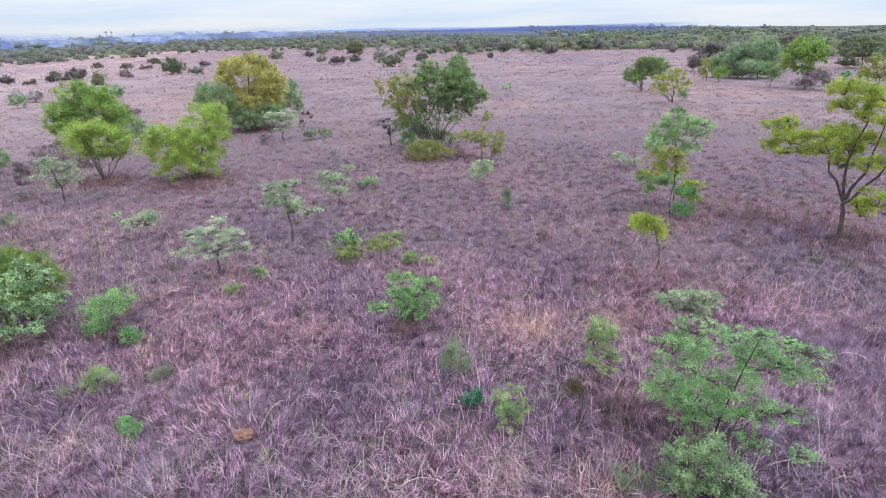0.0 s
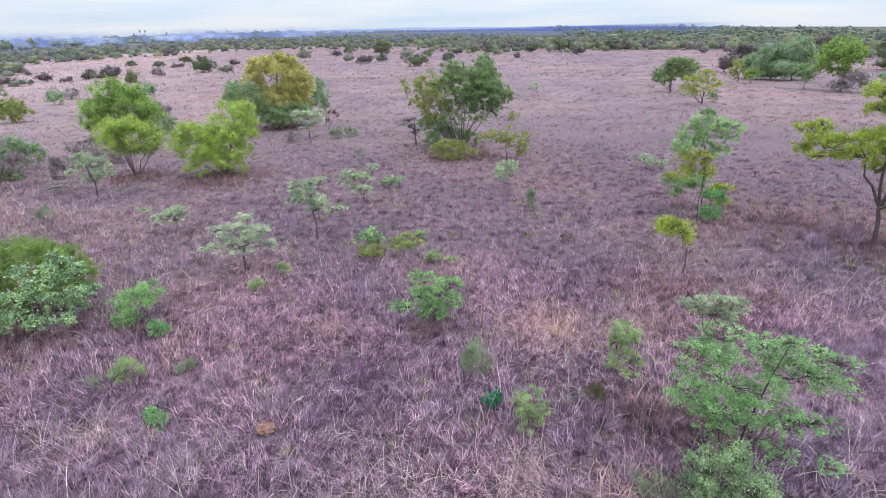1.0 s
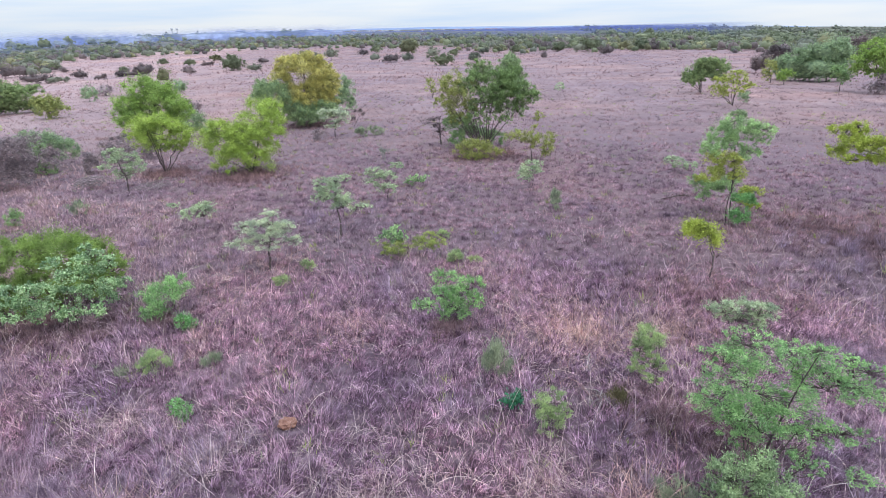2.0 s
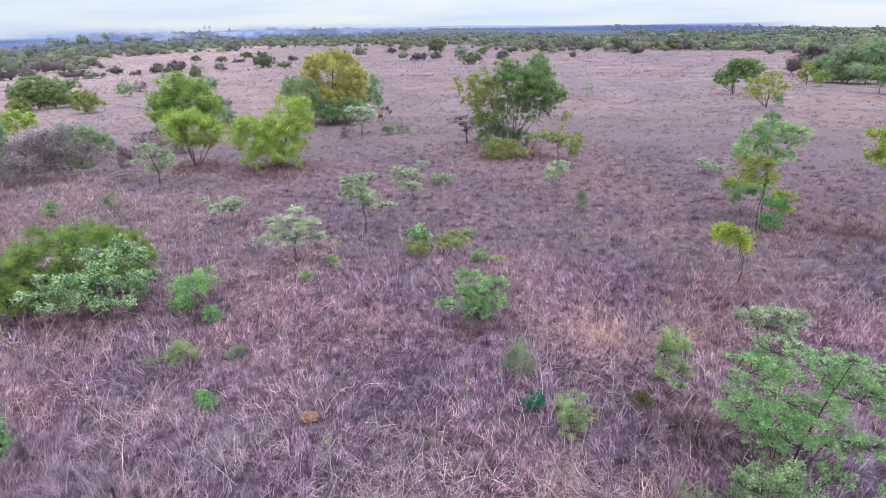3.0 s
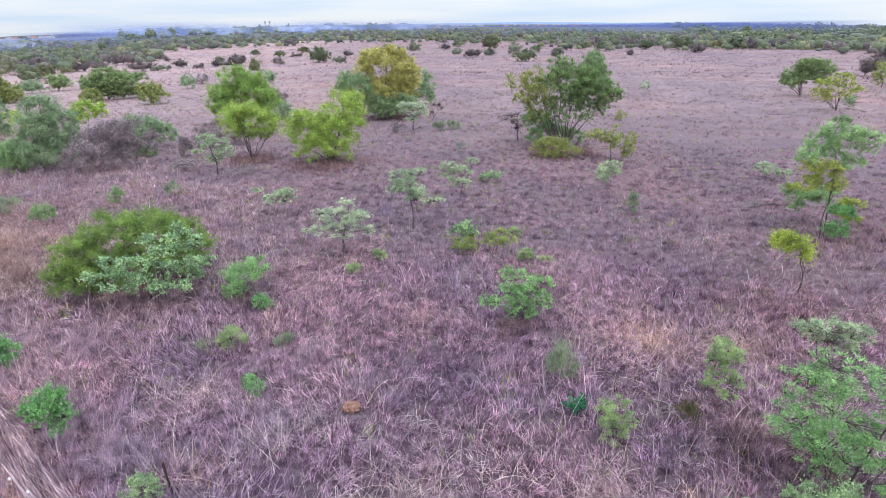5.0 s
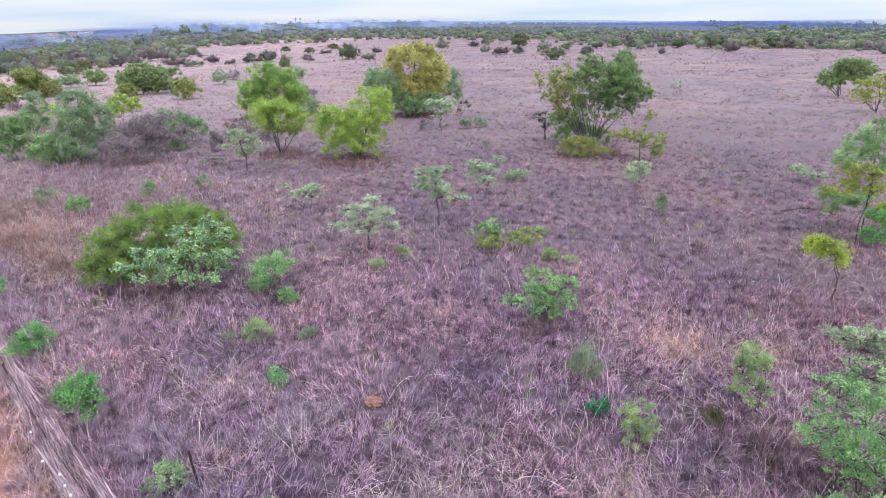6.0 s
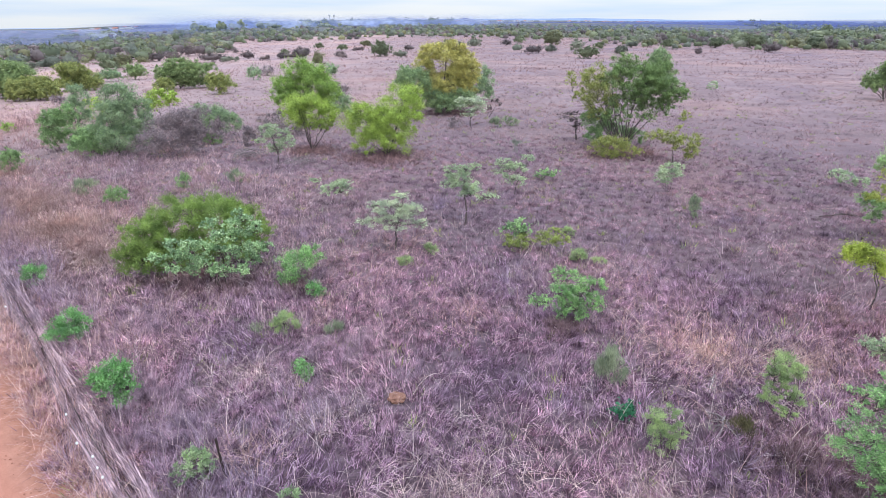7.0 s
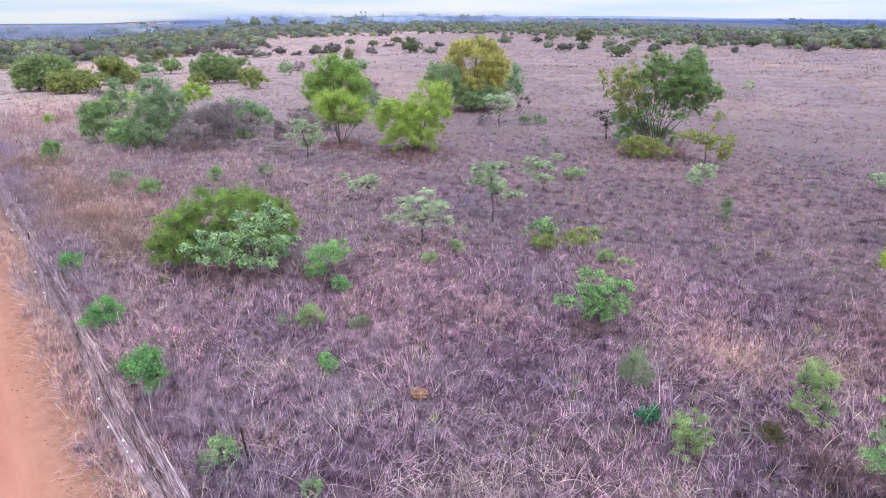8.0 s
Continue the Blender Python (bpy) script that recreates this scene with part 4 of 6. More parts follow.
plant("main_tree", "green", (-0.33, 35.85),
      [(-0.45, 4.66, 1.19, 0.77), (-0.81, 3.92, 0.99, 0.85), (0.37, 4.05, 1.47, 0.99), (1.38, 4.17, 1.23, 0.92), (1.91, 3.5, 1.1, 0.71), (2.49, 3.13, 0.77, 0.39), (1.22, 3.26, 1.43, 0.63), (0.16, 3.43, 1.25, 0.49), (1.35, 2.4, 1.11, 0.53), (0.97, 1.91, 0.66, 0.32), (1.94, 2.55, 0.58, 0.32), (-0.19, 4.25, 0.99, 0.7), (0.87, 3.67, 1.11, 0.7), (-0.21, 2.8, 1.32, 0.49), (-0.56, 1.99, 1.13, 0.5), (0.43, 2.51, 0.79, 0.5), (2.2, 2.75, 0.75, 0.4), (2.75, 3.3, 0.5, 0.35), (0.6, 3.0, 0.9, 0.45)],
      "large green tree with many dark spreading stems")
plant("green_bush", "leafblue", (-1.38, 36.5),
      [(-0.69, 1.44, 1.1, 0.65), (0.02, 0.88, 1.3, 0.58), (-1.24, 1.75, 0.55, 0.29), (-0.82, 0.66, 0.76, 0.51), (1.42, 0.63, 0.88, 0.65)],
      "soft green bush around stems of large tree")
plant("olive_tree", "olive", (-0.79, 35.67),
      [(-1.58, 4.15, 0.8, 0.77), (-1.03, 3.67, 1.0, 0.84), (-1.59, 3.15, 0.74, 0.92), (-2.1, 3.51, 0.47, 0.63), (-0.92, 2.74, 0.8, 0.49), (-0.57, 2.37, 0.73, 0.35), (-1.76, 2.41, 0.4, 0.42), (-2.3, 3.0, 0.55, 0.45), (-1.2, 1.95, 0.7, 0.45), (-2.0, 4.1, 0.5, 0.4)],
      "yellowing olive tree growing beside large green tree")
plant("olive_shrub", "olive", (-0.75, 32.83),
      [(-0.3, 0.78, 1.17, 0.52), (-0.86, 0.56, 0.62, 0.53), (0.6, 0.48, 0.8, 0.39), (1.18, 0.46, 0.37, 0.26), (-0.33, 0.29, 0.87, 0.32), (-0.03, 0.92, 0.86, 0.39)],
      "low yellow-green shrub at foot of tree")
plant("green_tree", "deep", (2.36, 65.76),
      [(-0.44, 3.66, 1.3, 0.9), (-0.76, 3.0, 0.95, 0.9), (0.11, 2.75, 0.83, 0.65)],
      "dark green tree behind large tree")
plant("yellow_sapling", "olive", (2.18, 32.26),
      [(-0.09, 1.28, 0.58, 0.58), (-0.65, 1.44, 0.65, 0.39), (-1.18, 1.34, 0.53, 0.26), (0.33, 1.11, 0.64, 0.52), (0.97, 1.17, 0.4, 0.52), (0.79, 0.72, 0.46, 0.45), (0.72, 0.36, 0.29, 0.33), (0.13, 1.87, 0.23, 0.19)],
      "thin yellow-green sapling with sparse leaves")
plant("right_tree", "limeyellow", (13.23, 18.15),
      [(-0.68, 4.85, 0.61, 0.4), (-0.14, 4.69, 0.62, 0.49), (-0.73, 4.33, 0.44, 0.31), (0.19, 4.45, 0.46, 0.44), (-0.1, 4.1, 0.36, 0.27), (-2.52, 3.59, 0.54, 0.31), (-2.04, 3.75, 0.31, 0.27), (-2.13, 3.24, 0.73, 0.34), (-2.6, 3.01, 0.39, 0.27), (-1.5, 3.38, 0.6, 0.31), (-0.94, 3.33, 0.67, 0.45), (-0.5, 3.45, 0.51, 0.4), (-1.1, 2.93, 0.75, 0.27), (-0.33, 2.93, 0.66, 0.36), (-0.4, 2.46, 0.48, 0.2), (0.21, 3.24, 0.61, 0.4), (0.38, 2.72, 0.65, 0.31), (0.8, 1.68, 0.72, 0.36), (0.27, 1.32, 0.4, 0.27), (0.48, 1.01, 0.44, 0.23), (-1.9, 2.88, 0.58, 0.18), (0.63, 3.97, 0.59, 0.53), (1.06, 3.23, 0.7, 0.54)],
      "yellow-green tree with twisted dark trunk")
plant("cluster_tree", "soft", (8.72, 21.09),
      [(-0.28, 3.61, 0.67, 0.41), (0.21, 3.46, 0.46, 0.45), (-0.62, 3.21, 0.63, 0.45), (-0.84, 2.76, 0.55, 0.5), (0.25, 2.68, 0.5, 0.3), (0.57, 3.2, 0.4, 0.26), (0.72, 3.55, 0.4, 0.22), (-0.31, 3.01, 0.63, 0.36)],
      "light green slender tree in cluster")
plant("cluster_tree", "yellowolive", (8.55, 20.95),
      [(-0.22, 2.17, 0.66, 0.42), (0.11, 1.93, 0.44, 0.28), (-0.6, 1.85, 0.66, 0.4), (-1.06, 1.64, 0.27, 0.21), (-0.45, 2.52, 0.66, 0.3), (-0.06, 2.53, 0.43, 0.24), (0.72, 1.35, 0.42, 0.22), (0.5, 1.0, 0.4, 0.2)],
      "yellow-green slender tree in cluster")
plant("cluster_tree", "soft", (8.85, 22.36),
      [(-0.11, 1.12, 0.63, 0.34), (0.18, 1.36, 0.4, 0.27), (-0.55, 1.1, 0.55, 0.32), (-0.95, 1.3, 0.45, 0.28), (-0.6, 0.7, 0.35, 0.24)],
      "low light green tree with leaning stem")
plant("cluster_shrub", "limeyellow", (9.74, 21.72),
      [(-0.26, 1.01, 0.31, 0.27), (-0.06, 0.57, 0.35, 0.19), (-0.35, 0.73, 0.22, 0.19)],
      "yellow shrub in tree cluster")
plant("field_tree", "leafdeep", (21.94, 65.21),
      [(0.05, 2.78, 1.4, 0.94), (1.48, 2.76, 1.52, 0.94), (-0.74, 1.79, 1.41, 1.01), (0.7, 1.9, 1.65, 0.81), (-0.99, 1.32, 0.9, 0.61), (0.01, 3.18, 1.02, 0.61)],
      "green tree with dark multiple stems")
plant("field_tree", "yellowolive", (21.29, 54.48),
      [(-0.04, 2.65, 1.06, 0.57), (-0.95, 2.16, 1.29, 0.57), (0.52, 1.91, 0.96, 0.46), (-1.61, 1.4, 0.86, 0.46), (-0.39, 1.41, 1.39, 0.46), (1.26, 1.66, 0.85, 0.29), (-1.08, 1.05, 0.75, 0.35)],
      "yellow-green tree with spreading crown")
plant("grove_tree", "blue", (39.73, 75.2),
      [(-0.51, 3.5, 2.63, 1.5), (1.01, 3.68, 1.74, 1.5), (-2.19, 2.98, 1.92, 1.42), (-0.87, 1.7, 2.94, 1.42), (0.79, 1.02, 1.89, 1.0), (0.59, 2.36, 1.89, 1.33)],
      "dense green tree of wooded grove")
plant("grove_tree", "blue", (37.47, 77.94),
      [(-0.24, 1.82, 2.43, 1.53), (-1.63, 1.27, 1.84, 1.36), (0.87, 0.92, 2.57, 1.02), (-1.3, 2.32, 1.68, 0.85)],
      "dark green tree of dense grove")
plant("grove_tree", "olive", (33.3, 75.09),
      [(-0.2, 1.69, 1.03, 1.29), (-0.5, 0.88, 0.66, 0.81)],
      "olive green tree of dense grove")
plant("grove_tree", "leaf", (33.68, 72.46),
      [(0.04, 1.18, 0.99, 0.71), (-0.35, 0.79, 0.57, 0.47)],
      "small light green tree before grove")
plant("bare_bush", "bare", (38.31, 89.41),
      [(-0.25, 1.52, 1.57, 1.33), (-0.88, 0.89, 1.05, 0.76)],
      "bare purple-grey tree beside grove")
plant("bare_bush", "bare", (48.18, 106.81),
      [(-0.02, 2.36, 2.08, 1.15), (-1.29, 1.63, 1.46, 1.15)],
      "bare purple-grey tree behind grove")
plant("grove_tree", "bare", (53.9, 93.77),
      [(-0.4, 3.48, 2.0, 1.48), (-0.57, 2.17, 1.82, 1.48), (0.78, 3.14, 1.26, 1.27)],
      "reddish brown leafless tree beside grove")
plant("grove_tree", "leaf", (38.22, 62.45),
      [(-0.71, 4.27, 2.06, 1.15), (-1.18, 3.16, 1.96, 1.08), (0.38, 2.82, 1.33, 1.08), (-1.92, 2.32, 0.99, 0.72), (-0.57, 1.93, 1.46, 0.5), (0.63, 3.7, 1.08, 1.0), (-0.34, 3.55, 1.82, 1.0)],
      "lime green spreading tree beside grove")
plant("bare_bush", "bare", (38.35, 61.2),
      [(-0.19, 1.12, 1.91, 0.99), (-1.11, 0.65, 1.08, 0.64), (0.73, 1.46, 0.83, 0.57)],
      "bare grey thorn bush under tree")
plant("grove_tree", "leafdeep", (59.72, 85.33),
      [(-0.48, 2.58, 3.14, 1.84), (-1.75, 2.29, 1.67, 1.22), (0.7, 3.17, 2.13, 1.43), (1.84, 2.27, 2.11, 1.43)],
      "dense green tree of wooded grove")
plant("grove_tree", "olive", (46.61, 63.45),
      [(-0.28, 1.72, 2.09, 1.47), (-1.27, 0.96, 1.25, 0.85), (0.7, 1.4, 1.47, 1.39)],
      "olive green tree of dense grove")
plant("flat_shrub", "deep", (59.38, 88.1),
      [(0.02, 0.63, 1.88, 0.52)],
      "low flat dark shrub before grove")
plant("grey_shrub", "blue", (48.55, 71.71),
      [(-0.11, 0.58, 0.7, 0.68)],
      "small grey-green shrub in field")
plant("grey_shrub", "blue", (22.94, 56.29),
      [(-0.07, 0.63, 0.55, 0.72)],
      "small grey shrub beside field tree")
plant("green_tree", "leafdeep", (-61.44, 43.1),
      [(0.79, 2.5, 2.66, 1.47), (-0.64, 1.56, 1.91, 1.4), (2.18, 1.99, 1.72, 1.33), (-0.31, 0.82, 2.4, 0.73), (2.08, 2.73, 1.71, 0.88), (0.82, 1.49, 2.06, 1.18)],
      "large dense green tree in dry field")
plant("olive_tree", "olivedark", (-56.45, 42.89),
      [(0.39, 1.41, 2.46, 1.04), (-0.66, 1.03, 1.51, 0.9), (1.27, 0.93, 1.42, 0.77), (0.68, 1.67, 1.53, 0.7)],
      "spreading olive-green tree in dry field")
plant("olive_tree", "olivedark", (-59.52, 51.03),
      [(-0.34, 2.19, 2.0, 1.0), (-1.12, 2.52, 1.06, 0.69), (0.63, 1.22, 1.88, 1.15), (1.26, 0.57, 0.95, 0.69), (-0.17, 1.57, 1.74, 0.92)],
      "spreading olive-brown tree in dry field")
plant("small_tree", "deep", (-79.23, 74.1),
      [(0.03, 1.13, 1.7, 1.06)],
      "small round dark green tree")
plant("small_tree", "olivedark", (-81.33, 78.75),
      [(0.05, 1.36, 1.99, 1.11)],
      "olive-green spreading bush in dry field")
plant("small_tree", "leafdeep", (-64.42, 64.22),
      [(0.02, 1.04, 1.69, 1.16)],
      "small round green tree in dry field")
plant("small_tree", "blue", (-65.41, 61.08),
      [(0.28, 0.86, 1.72, 0.88), (-1.03, 0.69, 1.09, 0.61)],
      "grey-green bush in dry field")
plant("green_tree", "leafdeep", (-50.06, 55.98),
      [(0.31, 2.27, 2.32, 1.25), (-0.96, 1.92, 1.63, 0.96), (1.62, 1.86, 1.79, 1.1), (2.79, 2.21, 1.94, 0.66), (0.57, 1.0, 2.06, 0.74), (0.02, 1.46, 2.46, 1.03)],
      "large dense dark green tree")
plant("thicket_bush", "leafblue", (-31.94, 25.24),
      [(0.16, 1.31, 1.03, 0.97), (0.7, 2.1, 0.76, 0.72), (-0.09, 1.83, 0.75, 0.8), (0.57, 0.6, 1.12, 0.65), (-0.41, 0.92, 0.62, 0.65)],
      "soft green thorn bush in thicket")
plant("thorn_tree", "blue", (-27.69, 25.44),
      [(0.66, 3.08, 1.13, 0.89), (0.1, 2.33, 1.19, 1.04), (0.77, 1.97, 1.2, 1.12), (-0.33, 1.56, 1.12, 0.97), (0.29, 0.87, 1.67, 0.74), (1.5, 2.4, 0.74, 0.82), (0.96, 1.24, 1.14, 0.82), (0.23, 3.63, 0.72, 0.44), (1.64, 1.75, 0.54, 0.75)],
      "grey-green feathery thorn tree in dense thicket")
plant("thicket_bush", "soft", (-30.28, 25.51),
      [(0.32, 1.12, 0.82, 0.63), (-0.17, 0.73, 0.61, 0.47), (1.06, 0.79, 0.83, 0.47), (0.6, 0.49, 0.76, 0.35)],
      "light green bush at thicket edge")
plant("thicket_bush", "leaf", (-27.42, 26.24),
      [(0.29, 0.85, 0.68, 0.38), (-0.14, 1.01, 0.47, 0.38)],
      "green shrub under thorn tree")
plant("lime_bush", "lime", (-34.38, 35.9),
      [(0.25, 1.7, 1.08, 0.83), (0.88, 1.8, 0.81, 0.68), (-0.39, 1.44, 0.72, 0.69), (0.03, 2.14, 0.72, 0.39)],
      "lime green bush behind bare thicket")
plant("bare_thicket", "bare", (-24.39, 25.7),
      [(-0.21, 1.61, 1.16, 1.05), (0.95, 1.41, 1.44, 1.2), (-0.75, 0.95, 0.96, 0.85), (1.9, 1.73, 0.99, 0.91), (0.24, 0.63, 1.95, 0.55), (2.61, 1.2, 0.67, 0.71), (0.6, 2.12, 1.43, 0.56)],
      "bare purple-grey thorn thicket")
plant("bare_bush", "blue", (-31.28, 37.08),
      [(-0.24, 0.75, 1.08, 0.62), (1.11, 0.51, 0.73, 0.58)],
      "soft grey-green bush behind bare thicket")
plant("bare_bush", "bare", (-26.73, 32.64),
      [(0.42, 1.05, 0.55, 0.58)],
      "bare purple bush beside wooden post")
plant("lime_bush", "lime", (-27.46, 32.84),
      [(0.08, 0.69, 0.4, 0.55)],
      "small lime shrub in bare thicket")
plant("bare_bush", "bare", (-49.5, 39.91),
      [(0.11, 0.55, 0.75, 0.56)],
      "small bare dark tree in dry grass")
plant("small_bush", "olive", (-115.96, 117.99),
      [(0.17, 1.06, 0.88, 0.97)],
      "small olive-green bush at far field edge")
plant("small_bush", "bare", (-120.41, 129.57),
      [(0.13, 0.86, 0.95, 0.87)],
      "bare purple-brown bush at far field edge")
plant("small_bush", "bare", (-97.49, 113.58),
      [(0.16, 1.23, 2.05, 1.17)],
      "bare purple-brown bush at far field edge")
plant("small_bush", "bare", (-91.4, 97.2),
      [(0.13, 0.87, 1.92, 0.91)],
      "bare purple-brown bush at far field edge")
plant("small_bush", "bare", (-91.54, 101.38),
      [(0.11, 0.78, 2.1, 0.8)],
      "bare purple-brown bush at far field edge")
plant("small_bush", "bare", (-79.11, 97.89),
      [(0.1, 0.84, 3.03, 0.86)],
      "bare purple-brown bush at far field edge")
plant("small_bush", "blue", (-75.99, 99.07),
      [(0.07, 0.63, 2.33, 0.61)],
      "grey-green bush at far field edge")
plant("small_bush", "bare", (-78.42, 108.58),
      [(0.08, 0.79, 1.64, 0.79)],
      "bare purple-brown bush at far field edge")
plant("small_bush", "leafdeep", (-104.13, 135.76),
      [(0.14, 1.28, 1.44, 0.84)],
      "round green bush at far field edge")
plant("small_bush", "bare", (-96.15, 128.65),
      [(0.07, 0.67, 0.9, 0.63)],
      "bare purple-brown bush at far field edge")
plant("small_bush", "olive", (-126.87, 142.71),
      [(0.13, 0.93, 1.39, 0.75)],
      "small olive-green bush at far field edge")
plant("small_bush", "bare", (-103.76, 86.61),
      [(0.12, 0.62, 1.94, 0.66)],
      "bare purple-brown bush at far field edge")
plant("small_bush", "bare", (-103.74, 90.49),
      [(0.14, 0.75, 2.35, 0.81)],
      "bare purple-brown bush at far field edge")
plant("small_bush", "bare", (-110.02, 101.23),
      [(0.12, 0.7, 2.59, 0.73)],
      "bare purple-brown bush at far field edge")
plant("small_bush", "blue", (-96.87, 77.31),
      [(0.13, 0.66, 2.27, 0.85)],
      "grey-green bush at far field edge")
plant("small_bush", "bare", (-129.99, 98.61),
      [(0.2, 0.97, 2.67, 1.12)],
      "bare purple-brown bush at far field edge")
plant("small_bush", "leafdeep", (-130.09, 106.7),
      [(0.25, 1.27, 3.1, 0.99)],
      "round green bush at far field edge")
plant("small_bush", "leafdeep", (-133.54, 114.44),
      [(0.2, 1.07, 2.68, 1.03)],
      "round green bush at far field edge")
plant("small_bush", "olive", (-89.93, 91.87),
      [(0.1, 0.62, 1.37, 0.76)],
      "small olive-green bush at far field edge")
plant("small_bush", "bare", (-101.95, 101.93),
      [(0.11, 0.69, 1.79, 0.71)],
      "bare purple-brown bush at far field edge")
plant("small_bush", "bare", (-120.55, 116.25),
      [(0.15, 0.92, 1.32, 0.66)],
      "bare purple-brown bush at far field edge")
plant("small_bush", "leafdeep", (-109.42, 72.54),
      [(0.26, 1.13, 2.05, 1.29)],
      "round green bush at far field edge")
plant("small_bush", "olive", (-91.4, 60.03),
      [(0.13, 0.55, 1.37, 0.75)],
      "small olive-green bush at far field edge")
plant("small_bush", "blue", (-93.43, 71.36),
      [(0.15, 0.71, 2.12, 0.81)],
      "grey-green bush at far field edge")
plant("small_bush", "leafdeep", (-113.36, 88.85),
      [(0.13, 0.65, 1.67, 0.7)],
      "round green bush at far field edge")
plant("small_bush", "bare", (-71.58, 104.73),
      [(0.05, 0.54, 1.44, 0.5)],
      "bare purple-brown bush at far field edge")
plant("small_bush", "leafdeep", (-77.37, 121.22),
      [(0.06, 0.74, 1.37, 0.7)],
      "round green bush at far field edge")
plant("small_bush", "olive", (-108.38, 134.15),
      [(0.09, 0.71, 1.12, 0.68)],
      "small olive-green bush at far field edge")
plant("small_bush", "bare", (-71.57, 148.13),
      [(0.02, 0.57, 1.44, 0.64)],
      "bare purple-brown bush at far field edge")
plant("small_bush", "leafdeep", (-79.03, 152.77),
      [(0.03, 0.74, 1.67, 0.84)],
      "round green bush at far field edge")
plant("small_bush", "olivedark", (-83.79, 177.66),
      [(0.03, 0.85, 2.3, 0.96)],
      "low olive bush at far field edge")
plant("small_bush", "bare", (-58.83, 152.97),
      [(0.0, 0.71, 1.92, 0.8)],
      "bare purple-brown bush at far field edge")
plant("small_bush", "leafdeep", (-88.69, 157.22),
      [(0.05, 0.78, 1.57, 0.88)],
      "round green bush at far field edge")
plant("small_bush", "olive", (-58.98, 177.37),
      [(-0.01, 0.81, 1.83, 0.91)],
      "small olive-green bush at far field edge")
plant("small_bush", "leafdeep", (-58.48, 187.28),
      [(-0.02, 0.85, 2.3, 1.15)],
      "round green bush at far field edge")
plant("small_bush", "blue", (-50.2, 171.84),
      [(-0.03, 0.93, 1.57, 0.88)],
      "grey-green bush at far field edge")
plant("small_bush", "bare", (-41.61, 193.68),
      [(-0.05, 0.85, 2.1, 0.97)],
      "bare purple-brown bush at far field edge")
plant("small_bush", "leafdeep", (-41.46, 216.26),
      [(-0.08, 1.12, 2.54, 1.29)],
      "round green bush at far field edge")
plant("small_bush", "leafdeep", (-10.7, 171.26),
      [(-0.12, 1.0, 1.91, 1.01)],
      "round green bush at far field edge")
plant("small_bush", "blue", (-2.34, 181.91),
      [(-0.14, 1.04, 2.32, 1.07)],
      "grey-green bush at far field edge")
plant("small_bush", "olive", (2.13, 191.73),
      [(-0.16, 1.08, 2.08, 1.13)],
      "small olive-green bush at far field edge")
plant("small_bush", "leafdeep", (6.99, 177.98),
      [(-0.2, 1.28, 2.07, 1.39)],
      "round green bush at far field edge")
plant("small_bush", "bare", (12.1, 145.27),
      [(-0.12, 0.69, 1.15, 0.71)],
      "bare purple-brown bush at far field edge")
plant("small_bush", "leafdeep", (19.73, 182.82),
      [(-0.25, 1.42, 2.53, 1.44)],
      "round green bush at far field edge")
plant("small_bush", "leafdeep", (27.85, 179.02),
      [(-0.37, 1.91, 3.95, 2.13)],
      "round green bush at far field edge")
plant("small_bush", "blue", (25.13, 177.98),
      [(-0.26, 1.37, 2.43, 1.58)],
      "grey-green bush at far field edge")
plant("small_bush", "bare", (29.94, 162.0),
      [(-0.2, 0.98, 2.44, 1.29)],
      "bare purple-brown bush at far field edge")
plant("small_bush", "olive", (43.68, 207.51),
      [(-0.33, 1.54, 3.09, 1.66)],
      "small olive-green bush at far field edge")
plant("small_bush", "leafdeep", (49.84, 209.85),
      [(-0.34, 1.54, 3.08, 1.9)],
      "round green bush at far field edge")
plant("small_bush", "bare", (51.48, 202.35),
      [(-0.27, 1.18, 2.62, 1.63)],
      "bare purple-brown bush at far field edge")
plant("thicket_bush", "blue", (-25.7, 31.2),
      [(0.2, 1.3, 1.2, 0.8), (1.0, 1.0, 0.85, 0.8), (-0.8, 1.1, 0.9, 0.8)],
      "soft grey-green bush at edge of thicket")
plant("bare_bush", "bare", (-25.3, 29.2),
      [(-0.5, 0.7, 1.2, 0.6), (0.7, 0.7, 0.9, 0.6)],
      "purple-grey leafless bush at edge of thicket")

# ---------------------------------------------------------------- grass

grass_rng = np.random.default_rng(21)
AZ0, AZ1 = radians(-42), radians(62)


def clear_band(x, y, rng):
    """Keeps most upright grass out of the strip of flattened grass along the fence."""
    o = road_off(x, y)
    return (o < 0.98) | (o > 1.5) | (x > -1.5) | (rng.random(len(x)) < 0.3)


def scatter(n, r0, r1, rng, wide=0.0):
    """Points spread evenly over the field between two distances, off the road."""
    r = np.sqrt(rng.uniform(r0 * r0, r1 * r1, n))
    a = rng.uniform(AZ0 - wide, AZ1 + wide, n)
    x, y = -r * np.sin(a), r * np.cos(a)
    keep = road_off(x, y) > 0.52 + 0.06 * np.sin(x * 3.1) + rng.normal(0, 0.07, n)
    keep &= clear_band(x, y, rng)
    return x[keep], y[keep]


def scatter_near(n, r0, r1, rng):
    """Points off the road that thin out with distance."""
    r = rng.uniform(r0, r1, n)
    a = rng.uniform(AZ0, AZ1, n)
    x, y = -r * np.sin(a), r * np.cos(a)
    keep = road_off(x, y) > 0.52 + 0.06 * np.sin(x * 3.1) + rng.normal(0, 0.07, n)
    keep &= clear_band(x, y, rng)
    return x[keep], y[keep]


